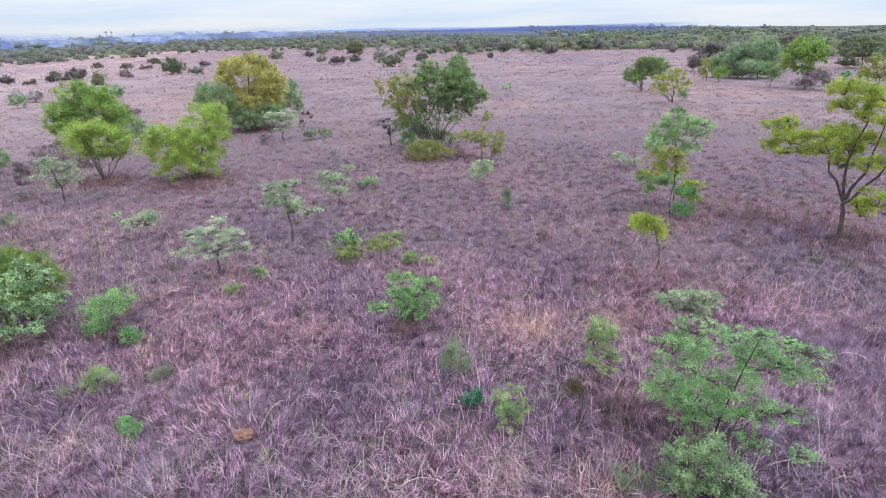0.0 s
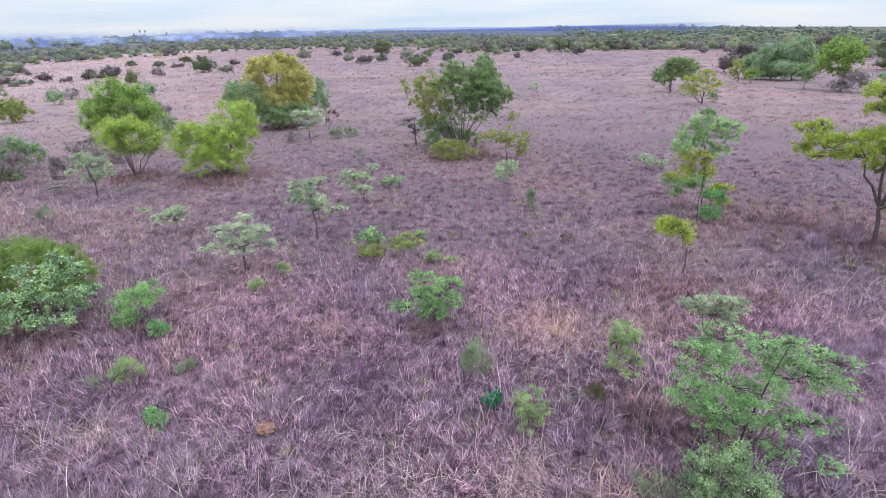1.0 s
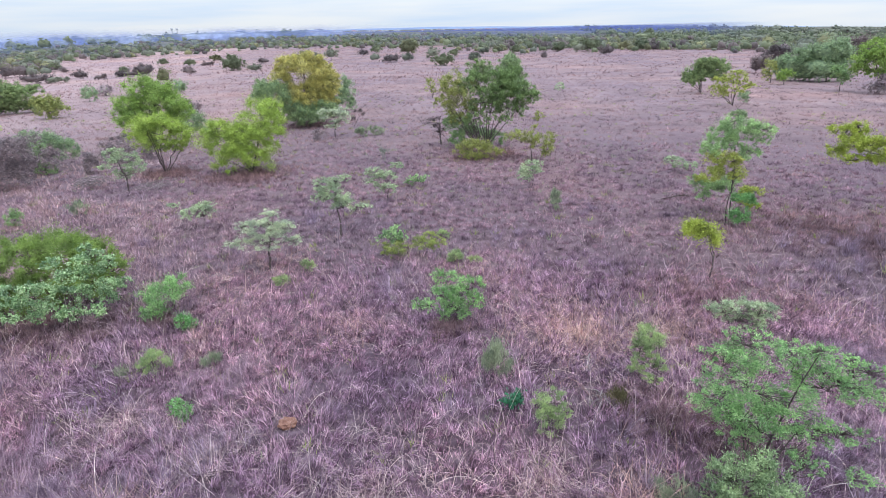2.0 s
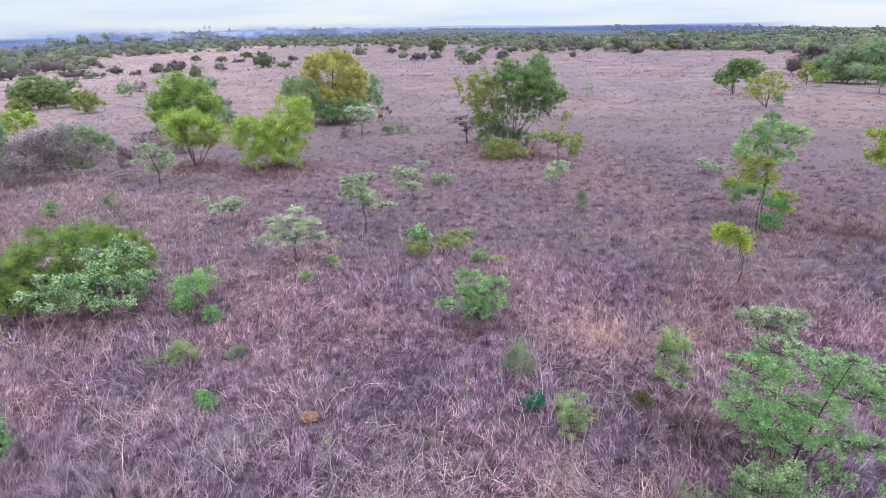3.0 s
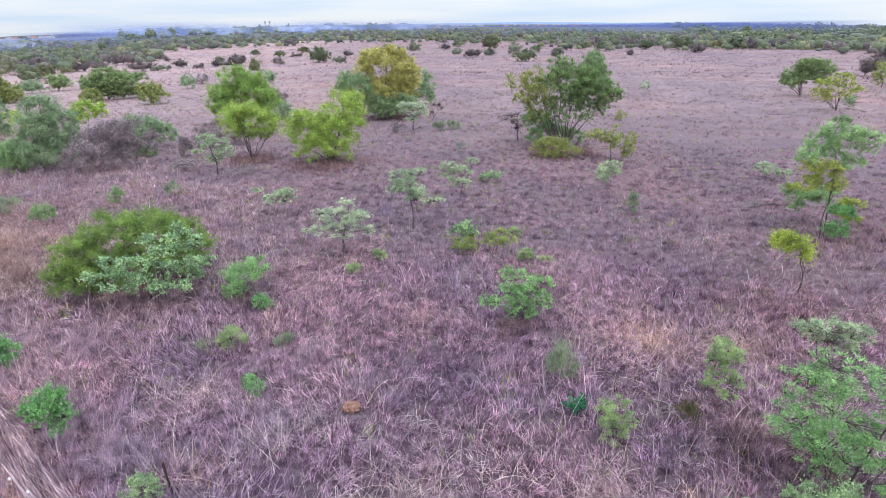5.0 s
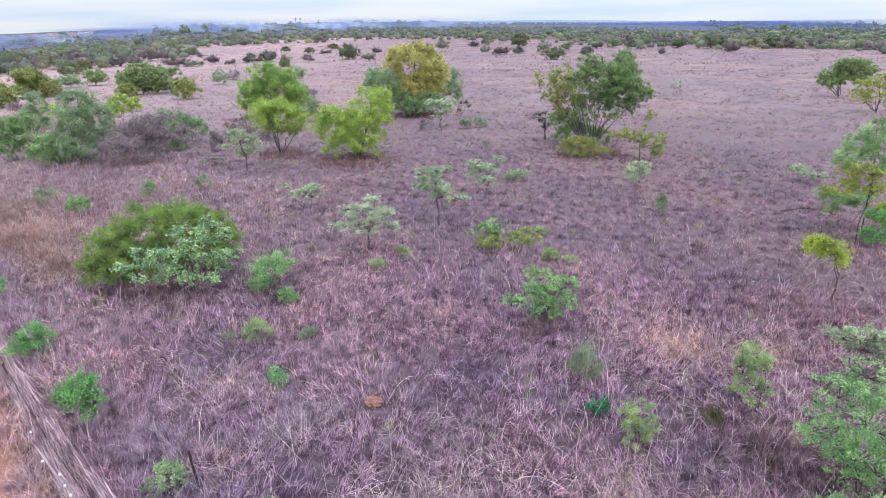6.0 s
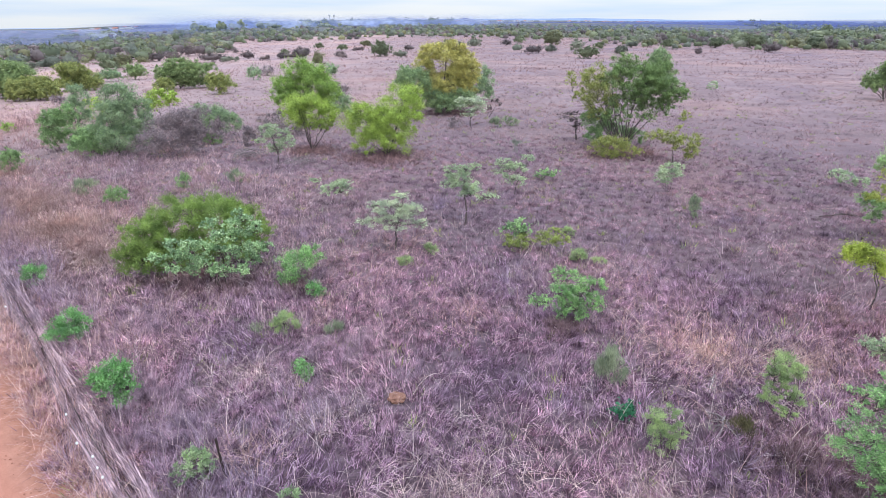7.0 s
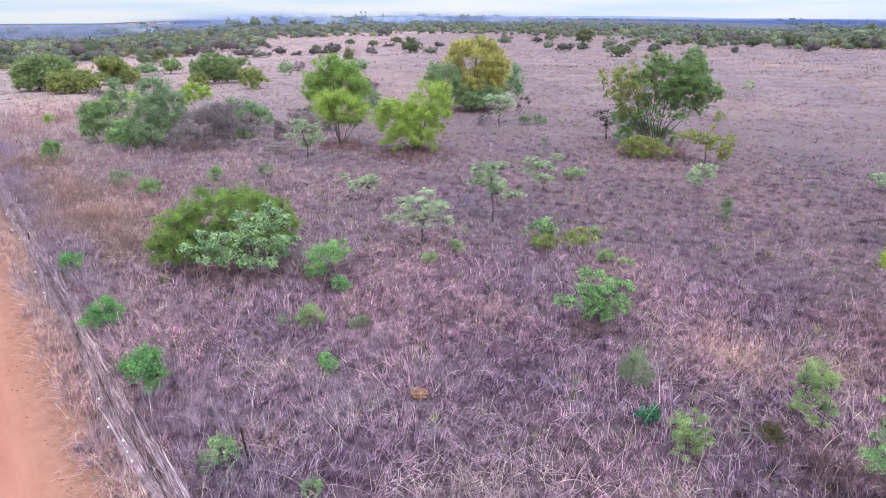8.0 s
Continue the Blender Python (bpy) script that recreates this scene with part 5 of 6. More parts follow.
def patchy(x, y, scale, seed):
    """Soft patches between 0 and 1."""
    a = np.sin(x * scale + seed + 1.7 * np.sin(y * scale * 0.7 + seed * 2))
    b = np.sin(y * scale * 1.2 + seed * 3 + 1.3 * np.sin(x * scale * 0.8 - seed))
    return 0.5 + 0.25 * (a + b)


def blades(x, y, per, height, width, spread, lean, rng):
    """Tufts of straight pointed blades."""
    n = len(x)
    hgt = np.repeat(height * rng.uniform(0.55, 1.35, n), per) * rng.uniform(0.6, 1.2, n * per)
    ang = rng.uniform(0, 2 * np.pi, n * per)
    rad = np.abs(rng.normal(0, spread, n * per))
    bx, by = np.repeat(x, per) + rad * np.cos(ang), np.repeat(y, per) + rad * np.sin(ang)
    tilt = lean * rng.uniform(0.15, 1.0, n * per)
    ang2 = ang + rng.normal(0, 0.9, n * per)
    gust = np.repeat(rng.normal(0, 0.18, (n, 2)), per, axis=0)
    dx, dy = np.cos(ang2) * np.sin(tilt) + gust[:, 0], np.sin(ang2) * np.sin(tilt) + gust[:, 1]
    tip = np.stack([bx + dx * hgt, by + dy * hgt, hgt * np.cos(tilt)], -1)
    z = land_z(bx, by)
    tip[:, 2] += z
    sa = rng.uniform(0, 2 * np.pi, n * per)
    w = width * rng.uniform(0.6, 1.3, n * per)
    sx, sy = np.cos(sa) * w * 0.5, np.sin(sa) * w * 0.5
    V = np.stack([np.stack([bx - sx, by - sy, z - 0.01], -1), np.stack([bx + sx, by + sy, z - 0.01], -1), tip], 1)
    return V.reshape(-1, 3), np.arange(3 * n * per).reshape(-1, 3)


def tufts(x, y, per, height, width, spread, lean, rng, sweep=0.4):
    """Tufts of thin blades that curve outwards and are combed one way from patch to patch."""
    n = len(x)
    size = np.repeat(rng.uniform(0.55, 1.35, n), per)
    N = n * per
    ang = rng.uniform(0, 2 * np.pi, N)
    rad = np.abs(rng.normal(0, spread, N)) * size
    bx, by = np.repeat(x, per) + rad * np.cos(ang), np.repeat(y, per) + rad * np.sin(ang)
    L = height * size * rng.uniform(0.55, 1.3, N)
    tilt = lean * rng.uniform(0.1, 1.0, N)
    ang += rng.normal(0, 0.7, N)
    comb = np.repeat(2.2 * np.sin(0.9 * x + 1.1 * np.sin(0.7 * y)) + 2.0 * np.sin(0.8 * y + 1.3 * np.sin(0.6 * x) + 1) + rng.normal(0, 0.5, n), per)
    dx, dy = np.cos(ang) * np.sin(tilt) + sweep * np.cos(comb), np.sin(ang) * np.sin(tilt) + sweep * np.sin(comb)
    z = land_z(bx, by)
    base = np.stack([bx, by, z - 0.01], -1)
    up_ = np.cos(tilt)
    mid = base + np.stack([dx * 0.42, dy * 0.42, up_ * 0.52], -1) * L[:, None]
    tip = base + np.stack([dx * 1.15, dy * 1.15, up_ * rng.uniform(0.55, 0.95, N)], -1) * L[:, None]
    sa = rng.uniform(0, 2 * np.pi, N)
    w = width * rng.uniform(0.6, 1.3, N)
    side = np.stack([np.cos(sa) * w * 0.5, np.sin(sa) * w * 0.5, np.zeros(N)], -1)
    V = np.stack([base - side, base + side, mid - side * 0.8, mid + side * 0.8, tip], 1)
    idx = 5 * np.arange(N)[:, None, None] + np.array([[0, 1, 3], [0, 3, 2], [2, 3, 4]])[None]
    return V.reshape(-1, 3), idx.reshape(-1, 3)


def stalks(x, y, length, width, rng, droop=0.7, seg=4, heading=None, lie=(0.1, 1.1), lift=0.0, stray=0.22):
    """Long thin stems that arch over."""
    n = len(x)
    L = length * rng.uniform(0.5, 1.3, n)
    a = rng.uniform(0, 2 * np.pi, n) if heading is None else heading + rng.normal(0, stray, n)
    t0 = rng.uniform(*lie, n)
    s = np.linspace(0, 1, seg + 1)
    bend = t0[:, None] + droop * rng.uniform(0.2, 1.5, n)[:, None] * s[None, :]
    step = L[:, None] / seg
    h = np.cumsum(np.sin(bend) * step, 1) - (np.sin(bend) * step)[:, :1]
    v = np.cumsum(np.cos(bend) * step, 1) - (np.cos(bend) * step)[:, :1]
    v = np.maximum(v, 0.02)
    z = land_z(x, y) + lift
    P = np.stack([x[:, None] + h * np.cos(a)[:, None], y[:, None] + h * np.sin(a)[:, None], z[:, None] + v], -1)
    sa = a + np.pi / 2 + rng.normal(0, 0.5, n)
    w = width * rng.uniform(0.6, 1.3, n)[:, None] * np.linspace(1, 0.45, seg + 1)[None, :]
    side = np.stack([np.cos(sa), np.sin(sa), rng.normal(0, 0.3, n)], -1)[:, None, :] * w[:, :, None] * 0.5
    V = np.stack([P - side, P + side], 2)
    idx = np.arange(n * (seg + 1) * 2).reshape(n, seg + 1, 2)
    F = np.stack([idx[:, :-1, 0], idx[:, :-1, 1], idx[:, 1:, 1], idx[:, 1:, 0]], -1)
    return V.reshape(-1, 3), F.reshape(-1, 4)


def stuff(name, VF, material, label, category):
    ob = new(name, mesh_of(name, VF[0], VF[1], material))
    return tagged(ob, label, category, kind="stuff")


g = grass_rng
x, y = scatter(9800, 5.0, 17.5, g, 0.24)
keep = (np.hypot(x + 3.86, y - 8.72) > 0.34) & (g.random(len(x)) < (0.75 + 0.4 * patchy(x, y, 0.9, 1.0)) * np.clip((17.5 - np.hypot(x, y)) / 3, 0, 1))
stuff("short_grass", blades(x[keep], y[keep], 19, 0.2, 0.0105, 0.09, 1.25, g), GRASS, "short dry mauve grass covering the ground", "grass")
x, y = scatter(6800, 5.0, 18.5, g, 0.24)
keep = (np.hypot(x + 3.86, y - 8.72) > 0.3) & (g.random(len(x)) < np.clip((18.5 - np.hypot(x, y)) / 3, 0, 1))
stuff("grass_tufts", tufts(x[keep], y[keep], 23, 0.28, 0.0105, 0.055, 1.1, g), GRASS, "dry mauve grass tufts combed over by the wind", "grass")
x, y = scatter(10500, 13.0, 38, g)
r = np.hypot(x, y)
keep = g.random(len(x)) < np.clip((r - 12.0) / 4, 0, 1) * np.clip((40 - r) / 12, 0, 1)
stuff("grass_tufts", blades(x[keep], y[keep], 32, 0.17, 0.016, 0.1, 1.0, g), MIDGRASS, "rounded dry mauve grass tufts of the middle field", "grass")
x, y = scatter_near(15000, 13, 80, g)
r = np.hypot(x, y)
keep = g.random(len(x)) < (0.6 + 0.5 * patchy(x, y, 0.5, 2.0)) * np.clip(1.5 - r / 42, 0, 1)
stuff("short_grass", blades(x[keep], y[keep], 20, 0.14, 0.021, 0.18, 1.35, g), MIDGRASS, "short dry mauve grass between the tufts", "grass")
x, y = scatter_near(17000, 20, 100, g)
r = np.hypot(x, y)
keep = g.random(len(x)) < np.clip((r - 18) / 26, 0.08, 1)
x, y = x[keep], y[keep]
pink = np.degrees(np.arctan2(-x, y)) + g.normal(0, 9, len(x)) > 9
stuff("field_grass", blades(x[~pink], y[~pink], 12, 0.16, 0.045, 0.22, 1.48, g), FIELD, "dry mauve grass of the open field", "grass")
stuff("pink_grass", blades(x[pink], y[pink], 12, 0.2, 0.045, 0.22, 1.45, g), PINK, "pale pinkish dry grass of the open field", "grass")
x, y = scatter(18000, 90, 290, g)
pink = np.degrees(np.arctan2(-x, y)) + g.normal(0, 6, len(x)) > -2
stuff("field_grass", blades(x[~pink], y[~pink], 5, 0.3, 0.2, 0.6, 1.42, g), FIELD, "dry mauve grass of the far field", "grass")
stuff("pink_grass", blades(x[pink], y[pink], 5, 0.3, 0.2, 0.6, 1.42, g), PINK, "pale pinkish dry grass of the far field", "grass")
x, y = scatter(17000, 5.2, 18, g, 0.24)
keep = g.random(len(x)) < (0.2 + 0.9 * patchy(x, y, 0.8, 4.0) ** 1.5) * np.clip((19 - np.hypot(x, y)) / 5, 0, 1)
stuff("grass_stalks", stalks(x[keep], y[keep], 0.5, 0.0075, g, 1.0), STALK, "long arching straw-coloured grass stalks", "grass")
x, y = scatter_near(4200, 6, 24, g)
keep = g.random(len(x)) < np.clip(patchy(x, y, 0.55, 3.0) * 1.8 - 0.4, 0.06, 1)
x, y = x[keep], y[keep]
stuff("seed_stalks", stalks(x, y, 0.9, 0.0068, g, 1.3, 7, lie=(0.0, 0.6)), SEED, "long pale arching seed stalks above the grass", "grass")
x, y = scatter_near(4200, 14, 28, g)
keep = g.random(len(x)) < (0.15 + 0.8 * patchy(x, y, 0.35, 5.0) ** 2) * np.clip(1.5 - np.hypot(x, y) / 45, 0, 1)
stuff("grass_stalks", stalks(x[keep], y[keep], 0.4, 0.0095, g, 1.0, seg=3), TAN, "straw-coloured grass stalks over the middle field", "grass")
x, y = scatter_near(5200, 8, 75, g)
keep = g.random(len(x)) < 0.25 + 0.9 * patchy(x, y, 0.22, 9.0) ** 2
x, y = x[keep], y[keep]
third = g.random(len(x)) < 0.3
# the dark tufts imitate shadow dots by colour; the rest are olive-green
stuff("shadow_tufts", blades(x[~third], y[~third], 12, 0.22, 0.02, 0.1, 1.0, g), SHADOWGRASS, "small dark grass tufts standing in for shadow dots over the field", "grass")
stuff("green_tufts", blades(x[third], y[third], 16, 0.2, 0.024, 0.12, 1.1, g), LEAF["olivedark"], "faint olive-green grass tufts in the field", "grass")


def strip(n, a0, a1, o0, o1, rng):
    a, o = rng.uniform(a0, a1, n), rng.uniform(o0, o1, n)
    return a * ru[0] + o * RN[0], a * ru[1] + o * RN[1]


x, y = strip(1300, -48, -3.5, 0.5, 1.0, g)
stuff("tall_grass", stalks(np.repeat(x, 9) + g.normal(0, 0.1, len(x) * 9), np.repeat(y, 9) + g.normal(0, 0.1, len(x) * 9), 0.55, 0.0065, g, 0.9, 4),
      TAN, "tan grass leaning over the road edge", "grass")
x, y = strip(560, -44, -3.5, 1.5, 2.6, g)
stuff("lilac_grass", blades(x, y, 30, 0.55, 0.008, 0.09, 0.9, g), LILAC, "tall lilac-grey grass along the fence", "grass")
x, y = strip(600, -60, 40, -6.0, -4.9, g)
stuff("tall_grass", blades(x, y, 14, 0.45, 0.014, 0.14, 1.0, g), TALL, "tall dry grass along the other road edge", "grass")
a_, r_ = g.uniform(AZ1 + 0.2, 2 * np.pi + AZ0 - 0.2, 2600), g.uniform(4, 55, 2600)
x, y = -r_ * np.sin(a_), r_ * np.cos(a_)
keep = (road_off(x, y) > 0.7) | (road_off(x, y) < -4.7)
stuff("short_grass", blades(x[keep], y[keep], 9, 0.25, 0.05, 0.25, 1.3, g), MIDGRASS, "dry mauve grass on the other side of the road", "grass")
head = math.atan2(ru[1], ru[0])
x, y = strip(520, -48, -3.5, 0.9, 1.75, g)
stuff("tall_grass", stalks(np.repeat(x, 6) + g.normal(0, 0.09, len(x) * 6), np.repeat(y, 6) + g.normal(0, 0.09, len(x) * 6), 0.6, 0.008, g, 0.7, 4, head + g.normal(0, 0.6, len(x) * 6), (0.4, 1.2)), TAN, "tan grass standing through the flattened strip", "grass")
# long grass pressed flat along the fence in two ridges
a_ = g.uniform(-50, -3.0, 7500)
ridge = g.integers(0, 2, len(a_))
o_ = np.array([1.12, 1.36])[ridge] + 0.05 * np.sin(a_ * 0.8 + ridge * 2) + g.normal(0, 0.045, len(a_))
x, y = a_ * ru[0] + o_ * RN[0], a_ * ru[1] + o_ * RN[1]
stuff("flattened_grass", stalks(x, y, 1.25, 0.0095, g, 0.08, 3, head + math.pi * g.integers(0, 2, len(x)), (1.35, 1.58),
                                np.abs(g.normal(0, 0.12, len(x))) + 0.03, 0.07), PALE_LILAC, "long lilac-grey grass pressed flat along the fence", "grass")
x, y = strip(420, -46, -3.5, 0.42, 0.7, g)
x, y = np.repeat(x, 5) + g.normal(0, 0.08, len(x) * 5), np.repeat(y, 5) + g.normal(0, 0.08, len(y) * 5)
stuff("straw_grass", stalks(x, y, 0.42, 0.006, g, 0.9), TALL, "sparse straw grass hanging over the road edge", "grass")
a_, o_ = g.uniform(-40, -3, 420), 0.42 - np.abs(g.normal(0, 0.35, 420))
px_, py_ = a_ * ru[0] + o_ * RN[0], a_ * ru[1] + o_ * RN[1]
pr = g.uniform(0.006, 0.018, 420)
ends = np.stack([px_, py_, land_z(px_, py_) - 0.005], -1)
V, F = tubes(np.stack([ends + np.outer(pr, [-1, 0, 0]), ends + np.outer(pr, [-0.5, 0, 0.3]), ends + np.outer(pr, [0.6, 0.2, 0.3]), ends + np.outer(pr, [1, 0, 0])], 1), pr[:, None] * np.array([[0.2, 0.9, 0.8, 0.15]]), 5)
stuff("road_gravel", (V, F), DIRT, "loose reddish pebbles along the road edge", "gravel")
x, y = strip(1400, -62, -12, 1.9, 12.0, g)
keep = g.random(len(x)) < patchy(x, y, 0.45, 1.5) ** 1.2 * 1.9
x, y = x[keep], y[keep]
x, y = np.repeat(x, 13) + g.normal(0, 0.13, len(x) * 13), np.repeat(y, 13) + g.normal(0, 0.13, len(y) * 13)
stuff("tall_grass", stalks(x, y, 0.9, 0.012, g, 0.8, 4, head + g.normal(0, 0.45, len(x)), (0.25, 1.0)), TALL, "tall pale straw grass swept over beside the verge", "grass")
a_, r_ = np.radians(g.uniform(30, 62, 1500)), g.uniform(13, 46, 1500)
x, y = -r_ * np.sin(a_), r_ * np.cos(a_)
keep = road_off(x, y) > 1.8
stuff("straw_grass", blades(x[keep], y[keep], 13, 0.34, 0.02, 0.16, 1.15, g), TALL, "pale straw grass mixed into the field", "grass")
x, y = scatter(1500, 6, 24, g)
keep = g.random(len(x)) < np.clip(patchy(x, y, 0.6, 7.0) * 1.9 - 0.85, 0, 1) * np.where(x < -2.5, 1, 0.35)
stuff("lilac_grass", blades(x[keep], y[keep], 70, 0.55, 0.008, 0.10, 0.8, g), LILAC, "lilac-grey bunches of finer grass", "grass")
x, y = scatter(900, 8, 40, g)
keep = g.random(len(x)) < 0.6
stuff("green_blades", blades(x[keep], y[keep], 12, 0.2, 0.014, 0.06, 0.9, g), LEAF["sage"], "sparse grey-green herbs among the grass", "grass")

# pale straw swept over in drifts: place, radius, stalks
for cx, cy, rad, n in ((-23.2, 16.4, 2.6, 4200), (-19.4, 14.6, 1.7, 3200), (-15.9, 12.9, 1.0, 1300), (-25.3, 17.2, 1.8, 1900), (-17.3, 13.6, 1.1, 1400), (-30.5, 19.8, 2.6, 2400), (-21.0, 13.2, 1.5, 1500)):
    d, a = rad * 0.6 * np.abs(g.normal(0, 1, n)) ** 0.8, g.uniform(0, 2 * np.pi, n)
    x, y = cx + d * np.cos(a), cy + d * np.sin(a)
    keep = road_off(x, y) > 1.7
    stuff("swept_straw", stalks(x[keep], y[keep], 0.85, 0.012, g, 0.9, 3, head + g.normal(0, 0.5, keep.sum()), (0.3, 0.9)), SWEPT, "drift of long tan straw swept over one way", "grass")
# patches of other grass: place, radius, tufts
# reddish grass, also placed under crowns so its colour darkens them like shade
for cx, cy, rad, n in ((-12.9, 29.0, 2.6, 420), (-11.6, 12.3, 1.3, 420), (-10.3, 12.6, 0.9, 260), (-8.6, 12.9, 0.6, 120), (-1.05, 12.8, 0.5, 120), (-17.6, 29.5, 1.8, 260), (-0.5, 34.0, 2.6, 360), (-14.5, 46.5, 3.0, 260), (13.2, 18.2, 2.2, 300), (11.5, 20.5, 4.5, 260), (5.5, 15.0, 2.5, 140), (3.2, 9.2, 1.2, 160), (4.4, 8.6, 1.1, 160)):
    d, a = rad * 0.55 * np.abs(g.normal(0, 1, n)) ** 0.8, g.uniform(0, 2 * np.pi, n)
    stuff("reddish_shade_grass", blades(cx + d * np.cos(a), cy + d * np.sin(a), 16, 0.28, 0.012 + 0.0003 * math.hypot(cx, cy), 0.08, 1.0, g), REDDISH_SHADE, "reddish-brown grass doubling as painted shade under plants", "grass")
for cx, cy, rad, n, straw in ((2.1, 12.4, 2.3, 1300, TAN), (4.2, 12.8, 1.8, 700, TAN), (-5.0, 7.6, 0.9, 260, STALK), (-7.0, 8.6, 1.2, 320, STALK), (1.0, 7.6, 1.2, 420, STALK), (-2.0, 6.9, 1.5, 420, STALK),
                              (-5.6, 6.5, 0.8, 200, TAN), (8.5, 14.0, 2.0, 300, TAN), (2.4, 7.2, 1.0, 300, TAN), (0.0, 15.5, 2.2, 300, TAN), (-3.5, 12.5, 1.6, 200, TAN)):
    d, a = rad * 0.6 * np.abs(g.normal(0, 1, n)) ** 0.8, g.uniform(0, 2 * np.pi, n)
    stuff("straw_grass", stalks(cx + d * np.cos(a), cy + d * np.sin(a), 0.6, 0.0078, g, 1.0), straw, "patch of tangled pale straw grass" if straw is STALK else "patch of tangled tan straw grass", "grass")
for cx, cy, rad, n in ((8.7, 11.3, 1.8, 240), (7.4, 8.7, 1.8, 330), (-7.3, 6.8, 0.8, 110), (-11.1, 9.7, 1.2, 140), (-8.8, 7.2, 0.7, 80), (-5.6, 10.5, 1.0, 90), (5.8, 10.0, 1.2, 120)):
    d, a = rad * 0.6 * np.abs(g.normal(0, 1, n)) ** 0.8, g.uniform(0, 2 * np.pi, n)
    stuff("lilac_grass", blades(cx + d * np.cos(a), cy + d * np.sin(a), 40, 0.3, 0.007, 0.09, 1.2, g), LILAC, "low patch of fine lilac-grey grass", "grass")

# the fence along the road
fence = tagged(new("wire_fence"), "old wire fence with leaning steel posts and white insulators", "fence")
fence.matrix_world = pose(0, 0, 0)


def at_fence(a, o):
    return a * ru[0] + o * RN[0], a * ru[1] + o * RN[1]


def angle_post(height, lean_a, lean_o):
    """A steel angle post, leaning a little, with a cut top."""
    bm = bmesh.new()
    prof_ = [(-0.022, -0.022), (0.022, -0.022), (0.022, -0.014), (-0.014, -0.014), (-0.014, 0.022), (-0.022, 0.022)]
    lo = [bm.verts.new((px, py, -0.15)) for px, py in prof_]
    hi = [bm.verts.new((px + lean_a * height, py + lean_o * height, height + px * 0.3)) for px, py in prof_]
    for i in range(6):
        j = (i + 1) % 6
        bm.faces.new((lo[i], lo[j], hi[j], hi[i]))
    bm.faces.new(hi)
    bm.faces.new(lo[::-1])
    bmesh.ops.recalc_face_normals(bm, faces=bm.faces)
    return bm


for a, o, h_, la, lo_ in ((-39.0, 1.2, 0.5, 0.1, 0.03), (-31.0, 1.2, 0.45, -0.2, 0.0), (-22.6, 1.22, 0.42, 0.25, 0.02), (-13.9, 1.2, 0.4, -0.3, 0.06), (-5.2, 1.2, 0.4, 0.2, 0.0)):
    px, py = at_fence(a, o)
    post = part("post", angle_post(h_, la, lo_), STEEL, fence)
    post.location = (px, py, float(land_z(px, py)))
for z, o, rad, mat_ in ((0.28, 1.19, 0.009, STEEL), (0.14, 1.26, 0.005, STEEL), (0.5, 1.0, 0.003, WIRE)):
    s = np.linspace(-48, -2, 60)
    wx, wy = at_fence(s, o + 0.03 * np.sin(s * 0.7))
    wz = land_z(wx, wy) + z - 0.05 * np.abs(np.sin(s * math.pi / 8.6))
    P = np.stack([wx, wy, wz], -1)
    V, F = tubes(np.stack([P[:-1], P[1:]], 1), np.full((59, 2), rad), 5)
    part_mesh("wire", mesh_of("wire", V, F, mat_), fence)
bead = bmesh.new()
bmesh.ops.create_uvsphere(bead, u_segments=8, v_segments=6, radius=0.022, matrix=Matrix.Diagonal((1, 1, 1.25, 1)))
bead_first = part("insulator", bead, WHITE, fence)
for i, (a, o) in enumerate(((-25.13, 0.95), (-22.93, 0.89), (-21.73, 0.96), (-18.43, 0.95), (-16.82, 0.92), (-10.99, 0.97), (-9.98, 0.91), (-9.4, 1.01), (-9.04, 0.99), (-8.74, 0.99))):
    ob = bead_first if i == 0 else new("insulator", bead_first.data)
    ob.parent = fence
    px, py = at_fence(a, o)
    ob.location = (px, py, float(land_z(px, py)) + 0.5)

lone = tagged(new("steel_post"), "single leaning rusty steel post in the grass", "post")
lone.matrix_world = pose(-5.69, 5.98, float(land_z(-5.69, 5.98)))
part("shaft", angle_post(0.78, -0.12, 0.02), STEEL, lone)
stump = tagged(new("wooden_post"), "dark weathered wooden post beside the thicket", "post")
stump.matrix_world = pose(-27.57, 33.78, float(land_z(-27.57, 33.78)))
V, F = tubes(np.array([[(0, 0, -0.1), (0.01, 0, 0.6), (-0.02, 0.02, 1.2), (0.0, 0.0, 1.62), (0, 0, 1.66)]]), np.array([[0.075, 0.07, 0.065, 0.06, 0.01]]), 8)
part_mesh("shaft", mesh_of("shaft", V, F, BARK, True), stump)

# earth mound, fallen wood
bm = bmesh.new()
bmesh.ops.create_icosphere(bm, subdivisions=4, radius=1.0)
for v in bm.verts:
    n_ = noise.noise(v.co * 2.1) * 0.28 + noise.noise(v.co * 6.0) * 0.13
    v.co = Vector((v.co.x * 0.17, v.co.y * 0.15, max(v.co.z, -0.6) * 0.1)) * (1 + n_)
me = bpy.data.meshes.new("termite_mound")
bm.to_mesh(me)
bm.free()
me.materials.append(MOUND)
mound = tagged(new("termite_mound", me), "small orange earth termite mound in the grass", "mound")
mound.matrix_world = pose(-3.86, 8.82, float(land_z(-3.86, 8.82)) + 0.065)


